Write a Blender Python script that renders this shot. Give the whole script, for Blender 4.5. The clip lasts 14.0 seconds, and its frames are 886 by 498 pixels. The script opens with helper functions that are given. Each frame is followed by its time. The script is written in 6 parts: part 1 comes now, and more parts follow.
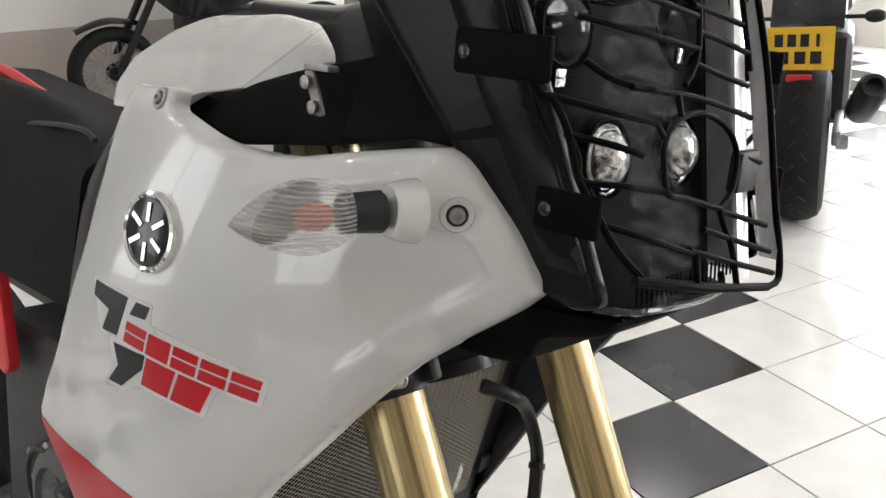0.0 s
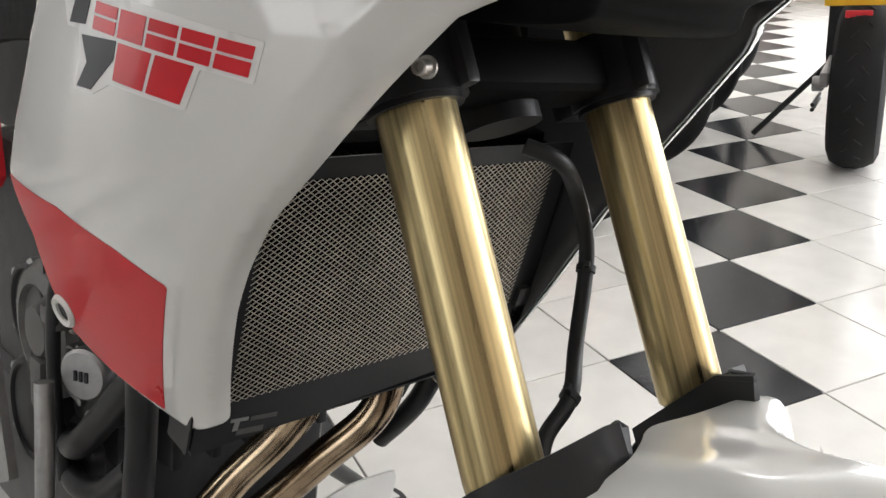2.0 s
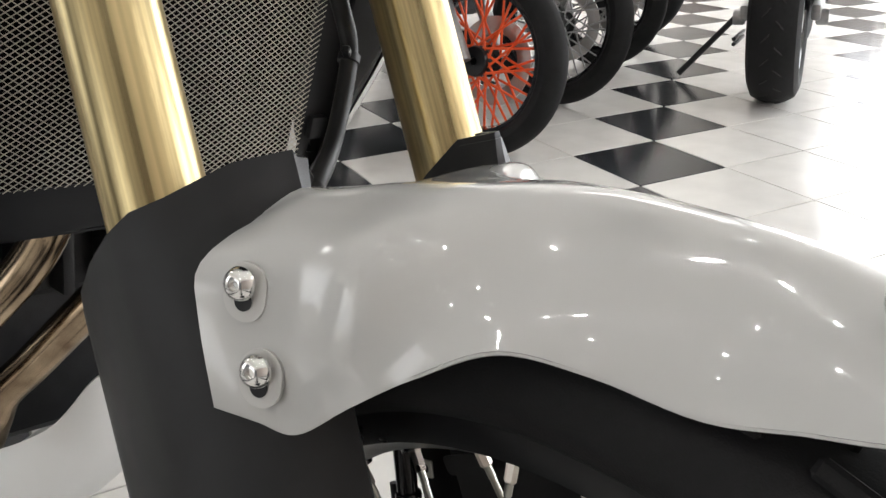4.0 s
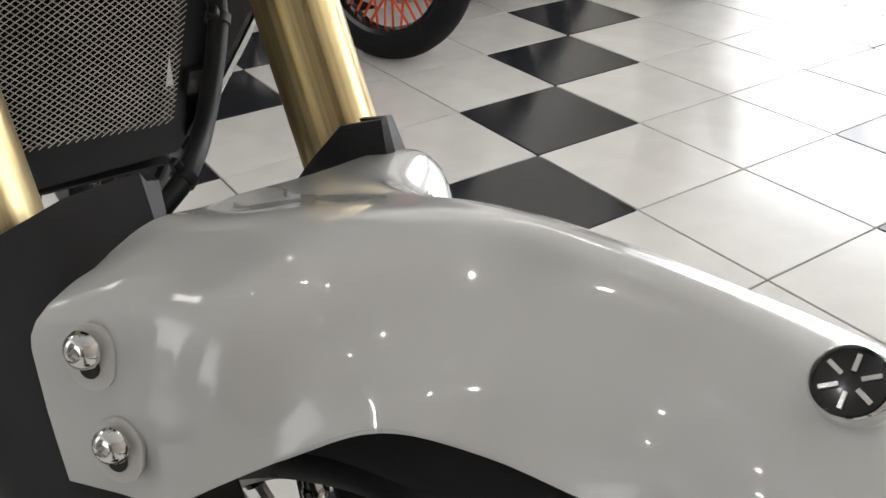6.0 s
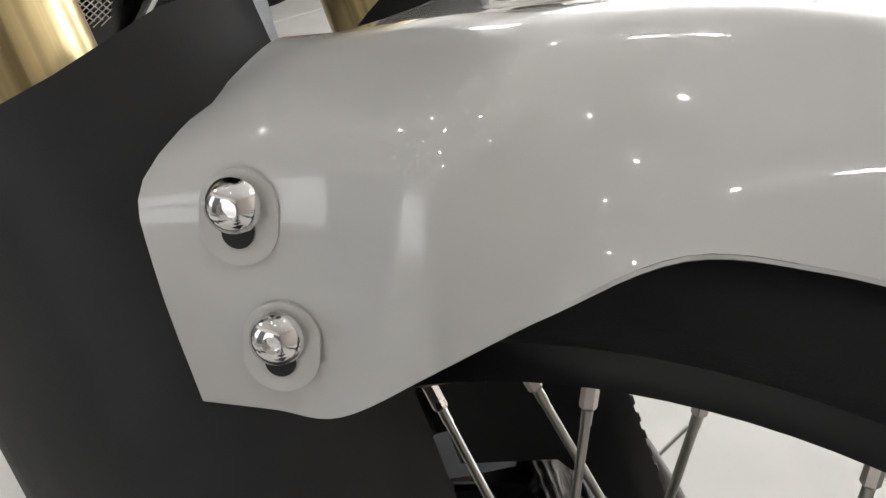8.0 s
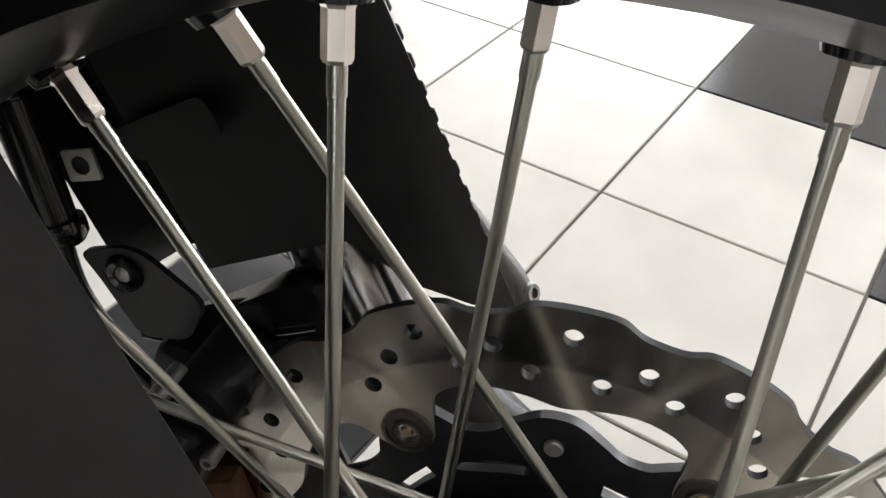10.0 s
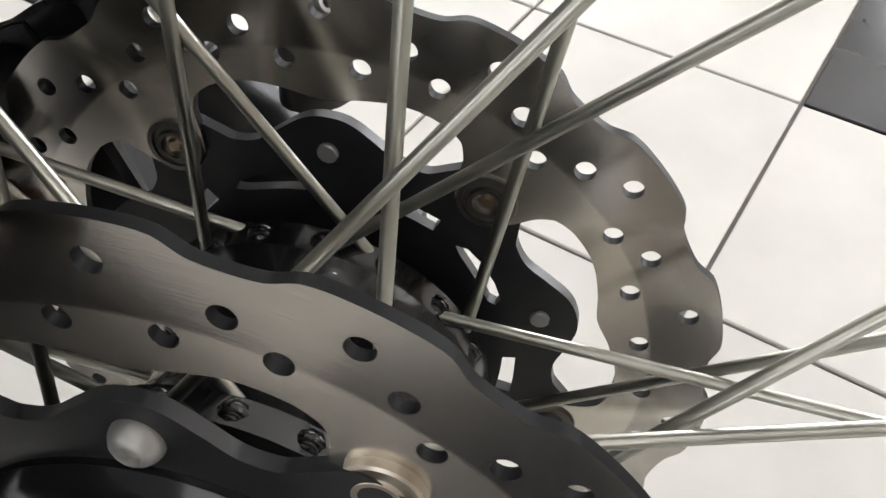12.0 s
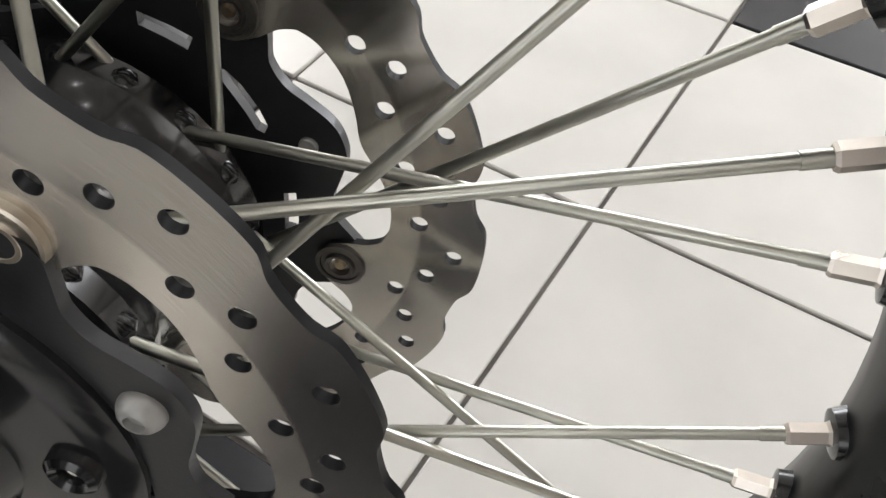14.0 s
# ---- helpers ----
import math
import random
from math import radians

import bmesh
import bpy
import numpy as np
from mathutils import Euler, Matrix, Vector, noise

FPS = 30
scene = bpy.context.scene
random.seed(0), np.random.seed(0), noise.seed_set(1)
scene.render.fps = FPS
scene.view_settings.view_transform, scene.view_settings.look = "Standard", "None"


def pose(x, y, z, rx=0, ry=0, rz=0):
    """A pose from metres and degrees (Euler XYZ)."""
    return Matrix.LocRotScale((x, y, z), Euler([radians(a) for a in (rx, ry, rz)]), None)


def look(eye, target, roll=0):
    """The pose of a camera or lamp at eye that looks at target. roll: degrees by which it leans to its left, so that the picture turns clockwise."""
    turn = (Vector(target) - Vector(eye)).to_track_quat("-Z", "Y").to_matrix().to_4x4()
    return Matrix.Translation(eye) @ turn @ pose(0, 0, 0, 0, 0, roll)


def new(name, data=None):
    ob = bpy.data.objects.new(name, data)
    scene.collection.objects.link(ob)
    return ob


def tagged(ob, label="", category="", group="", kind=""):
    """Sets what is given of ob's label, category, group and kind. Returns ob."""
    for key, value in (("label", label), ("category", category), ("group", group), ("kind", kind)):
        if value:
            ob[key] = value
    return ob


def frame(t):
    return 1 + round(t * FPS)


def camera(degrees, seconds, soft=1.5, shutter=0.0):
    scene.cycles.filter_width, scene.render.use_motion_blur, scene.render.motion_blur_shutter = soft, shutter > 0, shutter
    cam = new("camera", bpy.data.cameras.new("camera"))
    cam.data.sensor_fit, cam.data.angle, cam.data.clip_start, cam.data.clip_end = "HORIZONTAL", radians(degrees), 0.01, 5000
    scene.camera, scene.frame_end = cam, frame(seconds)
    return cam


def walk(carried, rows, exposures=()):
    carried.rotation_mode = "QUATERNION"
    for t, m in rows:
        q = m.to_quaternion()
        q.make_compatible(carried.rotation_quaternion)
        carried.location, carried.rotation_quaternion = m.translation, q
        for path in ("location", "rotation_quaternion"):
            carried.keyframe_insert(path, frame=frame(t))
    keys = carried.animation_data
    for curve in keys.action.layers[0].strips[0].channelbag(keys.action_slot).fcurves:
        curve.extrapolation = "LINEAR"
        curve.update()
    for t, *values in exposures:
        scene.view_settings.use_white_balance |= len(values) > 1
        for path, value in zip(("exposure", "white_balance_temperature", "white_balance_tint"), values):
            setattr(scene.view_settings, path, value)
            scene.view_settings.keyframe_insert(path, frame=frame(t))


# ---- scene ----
cam = camera(53.96, 14.0)
PATH = [
    (0, pose(1.8500, -1.7785, 1.2505, 68.43, 1.81, 62.32)),
    (0.5, pose(1.7972, -1.7781, 1.1908, 68.36, 1.87, 64.54)),
    (1, pose(1.7750, -1.7702, 1.1446, 68.15, 1.73, 64.83)),
    (1.5, pose(1.7922, -1.7616, 1.0878, 67.91, 1.36, 64.94)),
    (2, pose(1.8061, -1.7646, 1.0238, 67.81, 1.14, 64.87)),
    (2.5, pose(1.8322, -1.7398, 0.9486, 68.02, 1.32, 64.41)),
    (3, pose(1.8354, -1.7149, 0.8898, 67.84, 1.20, 63.73)),
    (3.5, pose(1.8475, -1.6643, 0.8697, 67.27, 0.95, 62.95)),
    (4, pose(1.8460, -1.6106, 0.8541, 66.34, 0.93, 62.09)),
    (4.2, pose(1.8512, -1.5967, 0.8560, 65.96, 0.72, 61.95)),
    (6.3, pose(1.7797, -1.5591, 0.8894, 58.01, 0.97, 54.71)),
    (6.5, pose(1.7702, -1.5703, 0.8837, 57.64, 0.87, 53.58)),
    (6.8, pose(1.7545, -1.5860, 0.8610, 57.40, 0.92, 51.98)),
    (7, pose(1.7439, -1.6058, 0.8520, 57.26, 0.92, 51.02)),
    (7.2, pose(1.7202, -1.6405, 0.8557, 57.16, 0.81, 49.92)),
    (9.3, pose(1.6573, -1.5670, 0.6809, 54.66, -1.57, 36.39)),
    (9.5, pose(1.6514, -1.5516, 0.6754, 53.26, -1.68, 35.65)),
    (10, pose(1.6531, -1.5444, 0.6567, 50.01, -1.87, 33.93)),
    (10.5, pose(1.6796, -1.5374, 0.6308, 47.76, -1.31, 32.54)),
    (11, pose(1.7007, -1.5281, 0.6141, 45.55, -0.82, 32.80)),
    (11.5, pose(1.7115, -1.5284, 0.6024, 43.39, -1.06, 32.44)),
    (12, pose(1.7268, -1.5202, 0.5965, 41.74, -1.25, 32.35)),
    (12.5, pose(1.7559, -1.5076, 0.5887, 40.57, -1.31, 32.44)),
    (13, pose(1.7855, -1.4973, 0.5804, 39.78, -1.41, 32.68)),
    (13.5, pose(1.8021, -1.5033, 0.5732, 39.58, -1.24, 32.33)),
    (14, pose(1.8133, -1.5053, 0.5636, 39.45, -1.23, 32.20)),
]
walk(cam, PATH, ((0.0, -0.16), (1.5, -0.18), (3.0, 0.0), (3.8, -0.2), (4.2, -0.25), (6.3, -0.65), (7.2, -0.65), (9.3, 0.15), (10.5, -0.32), (12.0, 0.0), (13.0, -0.3), (14.0, -0.15)))

# ---- light: shop ceiling panels, spots and bright shop windows ----
world = bpy.data.worlds.new("showroom_world")
scene.world = world
world.use_nodes = True
world.node_tree.nodes["Background"].inputs[0].default_value = (1.0, 0.98, 0.96, 1)
world.node_tree.nodes["Background"].inputs[1].default_value = 0.015


def area(name, at, target, sx, sy, watts, colour, shape="RECTANGLE"):
    d = bpy.data.lights.new(name, "AREA")
    d.shape, d.size, d.size_y, d.energy, d.color = shape, sx, sy, watts, colour
    ob = new(name, d)
    ob.matrix_world = look(at, target)
    return ob


CEIL = 3.2
WARM, COOL = (1.0, 0.97, 0.975), (0.92, 0.94, 1.0)
PANELS = ((-2.0, 2.0), (3.4, 1.6), (-1.6, -3.9))
SPOTS = ((1.1, -2.3), (1.9, -2.5), (2.7, -1.6), (1.5, -3.1), (2.4, -3.2), (0.9, -1.3), (3.3, -2.4), (2.0, -0.6), (3.1, -0.8), (0.6, -2.9), (3.2, -3.6), (1.7, -4.1), (0.4, -0.3), (4.0, -1.6), (1.3, 0.5), (2.6, 0.4))
# shop windows on the far walls
area("window_light", (-1.6, 4.86, 1.75), (-1.2, 0, 0.6), 3.2, 2.2, 84, COOL)
area("window_light", (2.9, 4.86, 1.6), (2.4, 0, 0.3), 2.6, 2.4, 92, COOL)
# ceiling panels
for px, py in PANELS:
    area("panel_light", (px, py, CEIL - 0.06), (px, py, 0), 1.15, 0.55, 13, WARM)
# small ceiling spots
for px, py in SPOTS:
    area("spot_light", (px, py, CEIL - 0.07), (px, py, 0), 0.06, 0.06, 1.35, WARM, "DISK")

# ---- materials ----
def mat(name, colour, rough=0.5, metal=0.0, vary=0.12, scale=40.0, bump=0.0, bump_scale=400.0, coat=0.0, dirt=None, stretch=None, rvary=0.08, spec=0.5):
    m = bpy.data.materials.new(name)
    m.use_nodes = True
    nt = m.node_tree
    b = nt.nodes["Principled BSDF"]
    b.inputs["Metallic"].default_value = metal
    b.inputs["Coat Weight"].default_value = coat
    b.inputs["Coat Roughness"].default_value = 0.03
    b.inputs["Specular IOR Level"].default_value = spec
    tc = nt.nodes.new("ShaderNodeTexCoord")
    mp = nt.nodes.new("ShaderNodeMapping")
    nt.links.new(tc.outputs["Object"], mp.inputs[0])
    if stretch:
        mp.inputs["Scale"].default_value = stretch
    big, fine = nt.nodes.new("ShaderNodeTexNoise"), nt.nodes.new("ShaderNodeTexNoise")
    big.inputs["Scale"].default_value, big.inputs["Detail"].default_value = scale * 0.15, 4
    fine.inputs["Scale"].default_value, fine.inputs["Detail"].default_value = scale, 5
    for n in (big, fine):
        nt.links.new(mp.outputs[0], n.inputs["Vector"])
    add = nt.nodes.new("ShaderNodeMath")
    add.operation = "ADD"
    nt.links.new(big.outputs[0], add.inputs[0])
    nt.links.new(fine.outputs[0], add.inputs[1])
    ramp = nt.nodes.new("ShaderNodeMapRange")
    ramp.inputs["From Min"].default_value, ramp.inputs["From Max"].default_value = 0.7, 1.3
    nt.links.new(add.outputs[0], ramp.inputs["Value"])
    mix = nt.nodes.new("ShaderNodeMix")
    mix.data_type = "RGBA"
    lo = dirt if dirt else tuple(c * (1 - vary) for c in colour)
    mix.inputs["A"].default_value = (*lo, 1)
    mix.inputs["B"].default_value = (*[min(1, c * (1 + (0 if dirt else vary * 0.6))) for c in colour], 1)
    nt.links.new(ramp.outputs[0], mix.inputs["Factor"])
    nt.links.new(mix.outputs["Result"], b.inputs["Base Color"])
    rr = nt.nodes.new("ShaderNodeMapRange")
    rr.inputs["To Min"].default_value, rr.inputs["To Max"].default_value = max(0.02, rough - rvary), min(1, rough + rvary)
    nt.links.new(fine.outputs[0], rr.inputs["Value"])
    nt.links.new(rr.outputs[0], b.inputs["Roughness"])
    if bump:
        n = nt.nodes.new("ShaderNodeTexNoise")
        n.inputs["Scale"].default_value, n.inputs["Detail"].default_value = bump_scale, 4
        nt.links.new(mp.outputs[0], n.inputs["Vector"])
        bp = nt.nodes.new("ShaderNodeBump")
        bp.inputs["Strength"].default_value, bp.inputs["Distance"].default_value = bump, 0.001
        nt.links.new(n.outputs[0], bp.inputs["Height"])
        nt.links.new(bp.outputs[0], b.inputs["Normal"])
    return m


def glass(name, colour, rough=0.02, gloss_min=0.04, gloss_max=0.7):
    """Clear plastic: mostly see-through with a glossy skin."""
    m = bpy.data.materials.new(name)
    m.use_nodes = True
    nt = m.node_tree
    nt.nodes.remove(nt.nodes["Principled BSDF"])
    clear, gloss, mix = nt.nodes.new("ShaderNodeBsdfTransparent"), nt.nodes.new("ShaderNodeBsdfGlossy"), nt.nodes.new("ShaderNodeMixShader")
    clear.inputs["Color"].default_value = (*colour, 1)
    gloss.inputs["Roughness"].default_value = rough
    lay, pw, amt = nt.nodes.new("ShaderNodeLayerWeight"), nt.nodes.new("ShaderNodeMath"), nt.nodes.new("ShaderNodeMapRange")
    pw.operation = "POWER"
    pw.inputs[1].default_value = 4.0
    nt.links.new(lay.outputs["Facing"], pw.inputs[0])
    nt.links.new(pw.outputs[0], amt.inputs["Value"])
    amt.inputs["To Min"].default_value, amt.inputs["To Max"].default_value = gloss_min, gloss_max
    nt.links.new(amt.outputs[0], mix.inputs[0])
    nt.links.new(clear.outputs[0], mix.inputs[1])
    nt.links.new(gloss.outputs[0], mix.inputs[2])
    nt.links.new(mix.outputs[0], nt.nodes["Material Output"].inputs[0])
    return m


WHITE = mat("white_gloss_paint", (0.60, 0.605, 0.59), 0.22, vary=0.03, scale=9, coat=1.0, rvary=0.03)
RED = mat("red_decal", (0.50, 0.010, 0.018), 0.3, vary=0.1, scale=14, coat=0.2, spec=0.3)
REDP = mat("red_plastic", (0.62, 0.02, 0.03), 0.35, vary=0.1, scale=14)
INK = mat("dark_grey_decal", (0.018, 0.019, 0.022), 0.4, coat=0.1, spec=0.3)
PALE = mat("pale_sticker", (0.62, 0.62, 0.61), 0.3, vary=0.04)
BLACK = mat("matt_black_plastic", (0.017, 0.0173, 0.0185), 0.48, vary=0.25, scale=60, bump=0.10, bump_scale=1400, spec=0.34)
SATIN = mat("satin_black_paint", (0.013, 0.0132, 0.0145), 0.38, vary=0.3, scale=25, bump=0.08, bump_scale=700, spec=0.3)
GLOSSB = mat("gloss_black_plastic", (0.012, 0.0122, 0.0135), 0.16, vary=0.2, scale=18, coat=0.2, spec=0.4)
DARKIN = mat("matt_black_lamp_inside", (0.004, 0.004, 0.004), 0.6, vary=0.3, scale=50, spec=0.04)
RUBBER = mat("tyre_rubber", (0.014, 0.014, 0.0145), 0.72, vary=0.3, scale=55, bump=0.3, bump_scale=900, spec=0.2)
SEAT = mat("seat_vinyl", (0.006, 0.006, 0.0064), 0.6, vary=0.2, scale=80, bump=0.4, bump_scale=1100, spec=0.08)
# gold tube: the lengthwise streaks paint its reflection bands into the colour
GOLD = mat("gold_anodised_sheen_streaks", (0.60, 0.485, 0.255), 0.31, metal=1.0, vary=0.75, scale=40, stretch=(4, 4, 0.004), rvary=0.12)
STEEL = mat("brushed_disc_steel", (0.40, 0.38, 0.36), 0.36, metal=1.0, vary=0.2, scale=30, bump=0.06, bump_scale=900)
# near-black that puts shade and dark reflection into the disc's side faces
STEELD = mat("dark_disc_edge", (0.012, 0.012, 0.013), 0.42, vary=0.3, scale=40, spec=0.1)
ZINC = mat("zinc_plated_spoke", (0.50, 0.50, 0.45), 0.33, metal=1.0, vary=0.25, scale=60, stretch=(1, 1, 0.1))
NICKEL = mat("nickel_nipple", (0.66, 0.61, 0.56), 0.3, metal=1.0, vary=0.12, scale=90)
CHROME = mat("bright_chrome", (0.78, 0.78, 0.77), 0.09, metal=1.0, vary=0.08, scale=30, rvary=0.03)
BOBBIN = mat("gold_grey_plating", (0.60, 0.545, 0.46), 0.34, metal=1.0, vary=0.3, scale=160, rvary=0.1)
STEELC = mat("dull_clip_steel", (0.17, 0.16, 0.15), 0.4, metal=1.0, vary=0.3, scale=160)
CARRIER = mat("black_anodised_carrier", (0.022, 0.0225, 0.025), 0.34, vary=0.3, scale=60, bump=0.05, bump_scale=700, spec=0.4)
ALUB = mat("grey_bolt_coating", (0.42, 0.42, 0.41), 0.42, metal=0.55, vary=0.15, scale=160)
PADM = mat("worn_brake_pad", (0.24, 0.12, 0.075), 0.7, metal=0.2, vary=0.4, scale=160)
SMOKEB = mat("smoked_black_plastic", (0.006, 0.0062, 0.007), 0.24, vary=0.3, scale=22, spec=0.16)
SLIDER = mat("dark_chromed_slider", (0.26, 0.265, 0.275), 0.16, metal=1.0, vary=0.2, scale=30, rvary=0.04)
RIMB = mat("satin_black_rim_paint", (0.010, 0.0102, 0.011), 0.30, vary=0.2, scale=18, spec=0.35)
BRASS = mat("gold_zinc_bobbin", (0.55, 0.45, 0.31), 0.32, metal=1.0, vary=0.2, scale=120)
ALU = mat("cast_aluminium", (0.36, 0.36, 0.36), 0.45, metal=0.9, vary=0.2, scale=70, bump=0.2, bump_scale=600)
BASH = mat("brushed_skid_plate", (0.60, 0.60, 0.58), 0.5, metal=0.0, vary=0.05, scale=12)
PIPE = mat("heat_tinted_header", (0.50, 0.39, 0.27), 0.2, metal=1.0, scale=26, dirt=(0.07, 0.038, 0.022), stretch=(1, 1, 1.2), rvary=0.08)
ENGINE = mat("grey_engine_case", (0.026, 0.026, 0.028), 0.42, metal=0.4, vary=0.3, scale=50, bump=0.2, bump_scale=500)
CASEM = mat("grey_cast_engine_cover", (0.10, 0.098, 0.095), 0.42, metal=0.5, vary=0.35, scale=40, bump=0.25, bump_scale=500)
WIRE = mat("bare_mesh_wire", (0.62, 0.58, 0.50), 0.4, metal=0.6, vary=0.25, scale=90)
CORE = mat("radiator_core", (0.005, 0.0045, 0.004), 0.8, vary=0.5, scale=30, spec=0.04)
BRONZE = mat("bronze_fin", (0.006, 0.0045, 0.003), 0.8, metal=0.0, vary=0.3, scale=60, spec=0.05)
ORANGE = mat("orange_spoke_paint", (0.85, 0.10, 0.015), 0.4, vary=0.1)
AMBER = mat("amber_reflector", (0.50, 0.085, 0.012), 0.25, vary=0.2, scale=200, coat=1.0)
YELLOW = mat("yellow_plate", (0.85, 0.52, 0.02), 0.4, vary=0.05)
CLEAR = glass("clear_lens", (0.93, 0.93, 0.93), 0.03)
COVER = glass("clear_lamp_cover", (0.95, 0.95, 0.95), 0.02, 0.0015, 0.012)
SMOKE = glass("smoked_screen", (0.42, 0.42, 0.42), 0.04, 0.008, 0.22)
DEFL = glass("clear_deflector", (0.90, 0.90, 0.90), 0.03, 0.006, 0.10)
CRYSTAL = mat("faceted_lamp_lens", (0.55, 0.55, 0.54), 0.12, metal=0.8, vary=0.9, scale=150, bump=0.6, bump_scale=160, coat=1.0)
TILEW = mat("white_floor_tile", (0.74, 0.73, 0.70), 0.16, vary=0.10, scale=9, bump=0.02, bump_scale=60, rvary=0.05)
TILEB = mat("black_floor_tile", (0.024, 0.026, 0.031), 0.15, vary=0.25, scale=6, bump=0.02, bump_scale=60, rvary=0.05, spec=0.36)
GROUT = mat("grey_grout", (0.19, 0.175, 0.16), 0.9, vary=0.3, scale=30)
WALLW = mat("white_wall_paint", (0.80, 0.78, 0.74), 0.7, vary=0.03, scale=4, bump=0.05, bump_scale=120)
WALLB = mat("beige_wall_paint", (0.50, 0.44, 0.40), 0.7, vary=0.04, scale=4, bump=0.05, bump_scale=120)
CEILM = mat("ceiling_board", (0.78, 0.76, 0.72), 0.8, vary=0.04, scale=6)
LAMPM = bpy.data.materials.new("lit_lamp_face")
LAMPM.use_nodes = True
LAMPM.node_tree.nodes["Principled BSDF"].inputs["Emission Color"].default_value = (1, 0.95, 0.88, 1)
LAMPM.node_tree.nodes["Principled BSDF"].inputs["Emission Strength"].default_value = 4.0
GLOW = bpy.data.materials.new("bright_daylight_outside")
GLOW.use_nodes = True
GLOW.node_tree.nodes["Principled BSDF"].inputs["Emission Color"].default_value = (0.95, 0.97, 1, 1)
GLOW.node_tree.nodes["Principled BSDF"].inputs["Emission Strength"].default_value = 8.0


def disc_steel():
    """Turned disc face: fine round scoring, a pale inner band and a swept outer one, darkened partly to paint in its
    dark reflections.
    """
    m = mat("brushed_disc_face", (0.40, 0.38, 0.35), 0.36, metal=1.0, vary=0.2, scale=30)
    nt = m.node_tree
    b = nt.nodes["Principled BSDF"]
    tc = nt.nodes.new("ShaderNodeTexCoord")
    sep = nt.nodes.new("ShaderNodeSeparateXYZ")
    nt.links.new(tc.outputs["Object"], sep.inputs[0])
    flat = nt.nodes.new("ShaderNodeCombineXYZ")
    nt.links.new(sep.outputs[0], flat.inputs[0])
    nt.links.new(sep.outputs[1], flat.inputs[1])
    rad = nt.nodes.new("ShaderNodeVectorMath")
    rad.operation = "LENGTH"
    nt.links.new(flat.outputs[0], rad.inputs[0])
    ang = nt.nodes.new("ShaderNodeMath")
    ang.operation = "ARCTAN2"
    nt.links.new(sep.outputs[1], ang.inputs[0])
    nt.links.new(sep.outputs[0], ang.inputs[1])
    pv = nt.nodes.new("ShaderNodeCombineXYZ")
    nt.links.new(rad.outputs["Value"], pv.inputs[0])
    sl = nt.nodes.new("ShaderNodeMath")
    sl.operation = "MULTIPLY"
    sl.inputs[1].default_value = 0.004
    nt.links.new(ang.outputs[0], sl.inputs[0])
    nt.links.new(sl.outputs[0], pv.inputs[1])
    sc = nt.nodes.new("ShaderNodeTexNoise")
    sc.inputs["Scale"].default_value, sc.inputs["Detail"].default_value = 1800, 3
    nt.links.new(pv.outputs[0], sc.inputs["Vector"])
    band = nt.nodes.new("ShaderNodeMapRange")
    band.interpolation_type = "SMOOTHSTEP"
    band.inputs["From Min"].default_value, band.inputs["From Max"].default_value = 0.1165, 0.1185
    nt.links.new(rad.outputs["Value"], band.inputs["Value"])
    tone = nt.nodes.new("ShaderNodeMix")
    tone.data_type = "RGBA"
    tone.inputs["A"].default_value, tone.inputs["B"].default_value = (0.78, 0.735, 0.67, 1), (0.48, 0.455, 0.425, 1)
    nt.links.new(band.outputs[0], tone.inputs["Factor"])
    dim = nt.nodes.new("ShaderNodeMapRange")
    dim.inputs["From Min"].default_value, dim.inputs["From Max"].default_value = 0.3, 0.7
    dim.inputs["To Min"].default_value, dim.inputs["To Max"].default_value = 0.86, 1.06
    nt.links.new(sc.outputs[0], dim.inputs["Value"])
    out = nt.nodes.new("ShaderNodeVectorMath")
    out.operation = "SCALE"
    nt.links.new(tone.outputs["Result"], out.inputs[0])
    nt.links.new(dim.outputs[0], out.inputs["Scale"])
    nt.links.new(out.outputs[0], b.inputs["Base Color"])
    rr = nt.nodes.new("ShaderNodeMapRange")
    rr.inputs["To Min"].default_value, rr.inputs["To Max"].default_value = 0.25, 0.18
    nt.links.new(band.outputs[0], rr.inputs["Value"])
    nt.links.new(rr.outputs[0], b.inputs["Roughness"])
    bp = nt.nodes.new("ShaderNodeBump")
    bp.inputs["Strength"].default_value, bp.inputs["Distance"].default_value = 0.04, 0.0003
    nt.links.new(sc.outputs[0], bp.inputs["Height"])
    nt.links.new(bp.outputs[0], b.inputs["Normal"])
    tan = nt.nodes.new("ShaderNodeTangent")
    tan.direction_type, tan.axis = "RADIAL", "Z"
    b.inputs["Anisotropic Rotation"].default_value = 0.25
    nt.links.new(tan.outputs[0], b.inputs["Tangent"])
    b.inputs["Anisotropic"].default_value = 0.55
    return m


WALLG = mat("grey_shutter_paint", (0.16, 0.16, 0.165), 0.6, vary=0.05, scale=4, bump=0.05, bump_scale=120)
GLOWS = bpy.data.materials.new("daylight_in_the_south_window")
GLOWS.use_nodes = True
GLOWS.node_tree.nodes["Principled BSDF"].inputs["Emission Color"].default_value = (0.96, 0.98, 1, 1)
GLOWS.node_tree.nodes["Principled BSDF"].inputs["Emission Strength"].default_value = 2.2
DISCF = disc_steel()

# clear plastic made whitish: the floor's reflection is put into the colour
EDGE = mat("pale_edge_glint_plastic", (0.85, 0.85, 0.85), 0.12, metal=0.35, vary=0.3, scale=60, stretch=(1, 1, 0.3), coat=1.0)


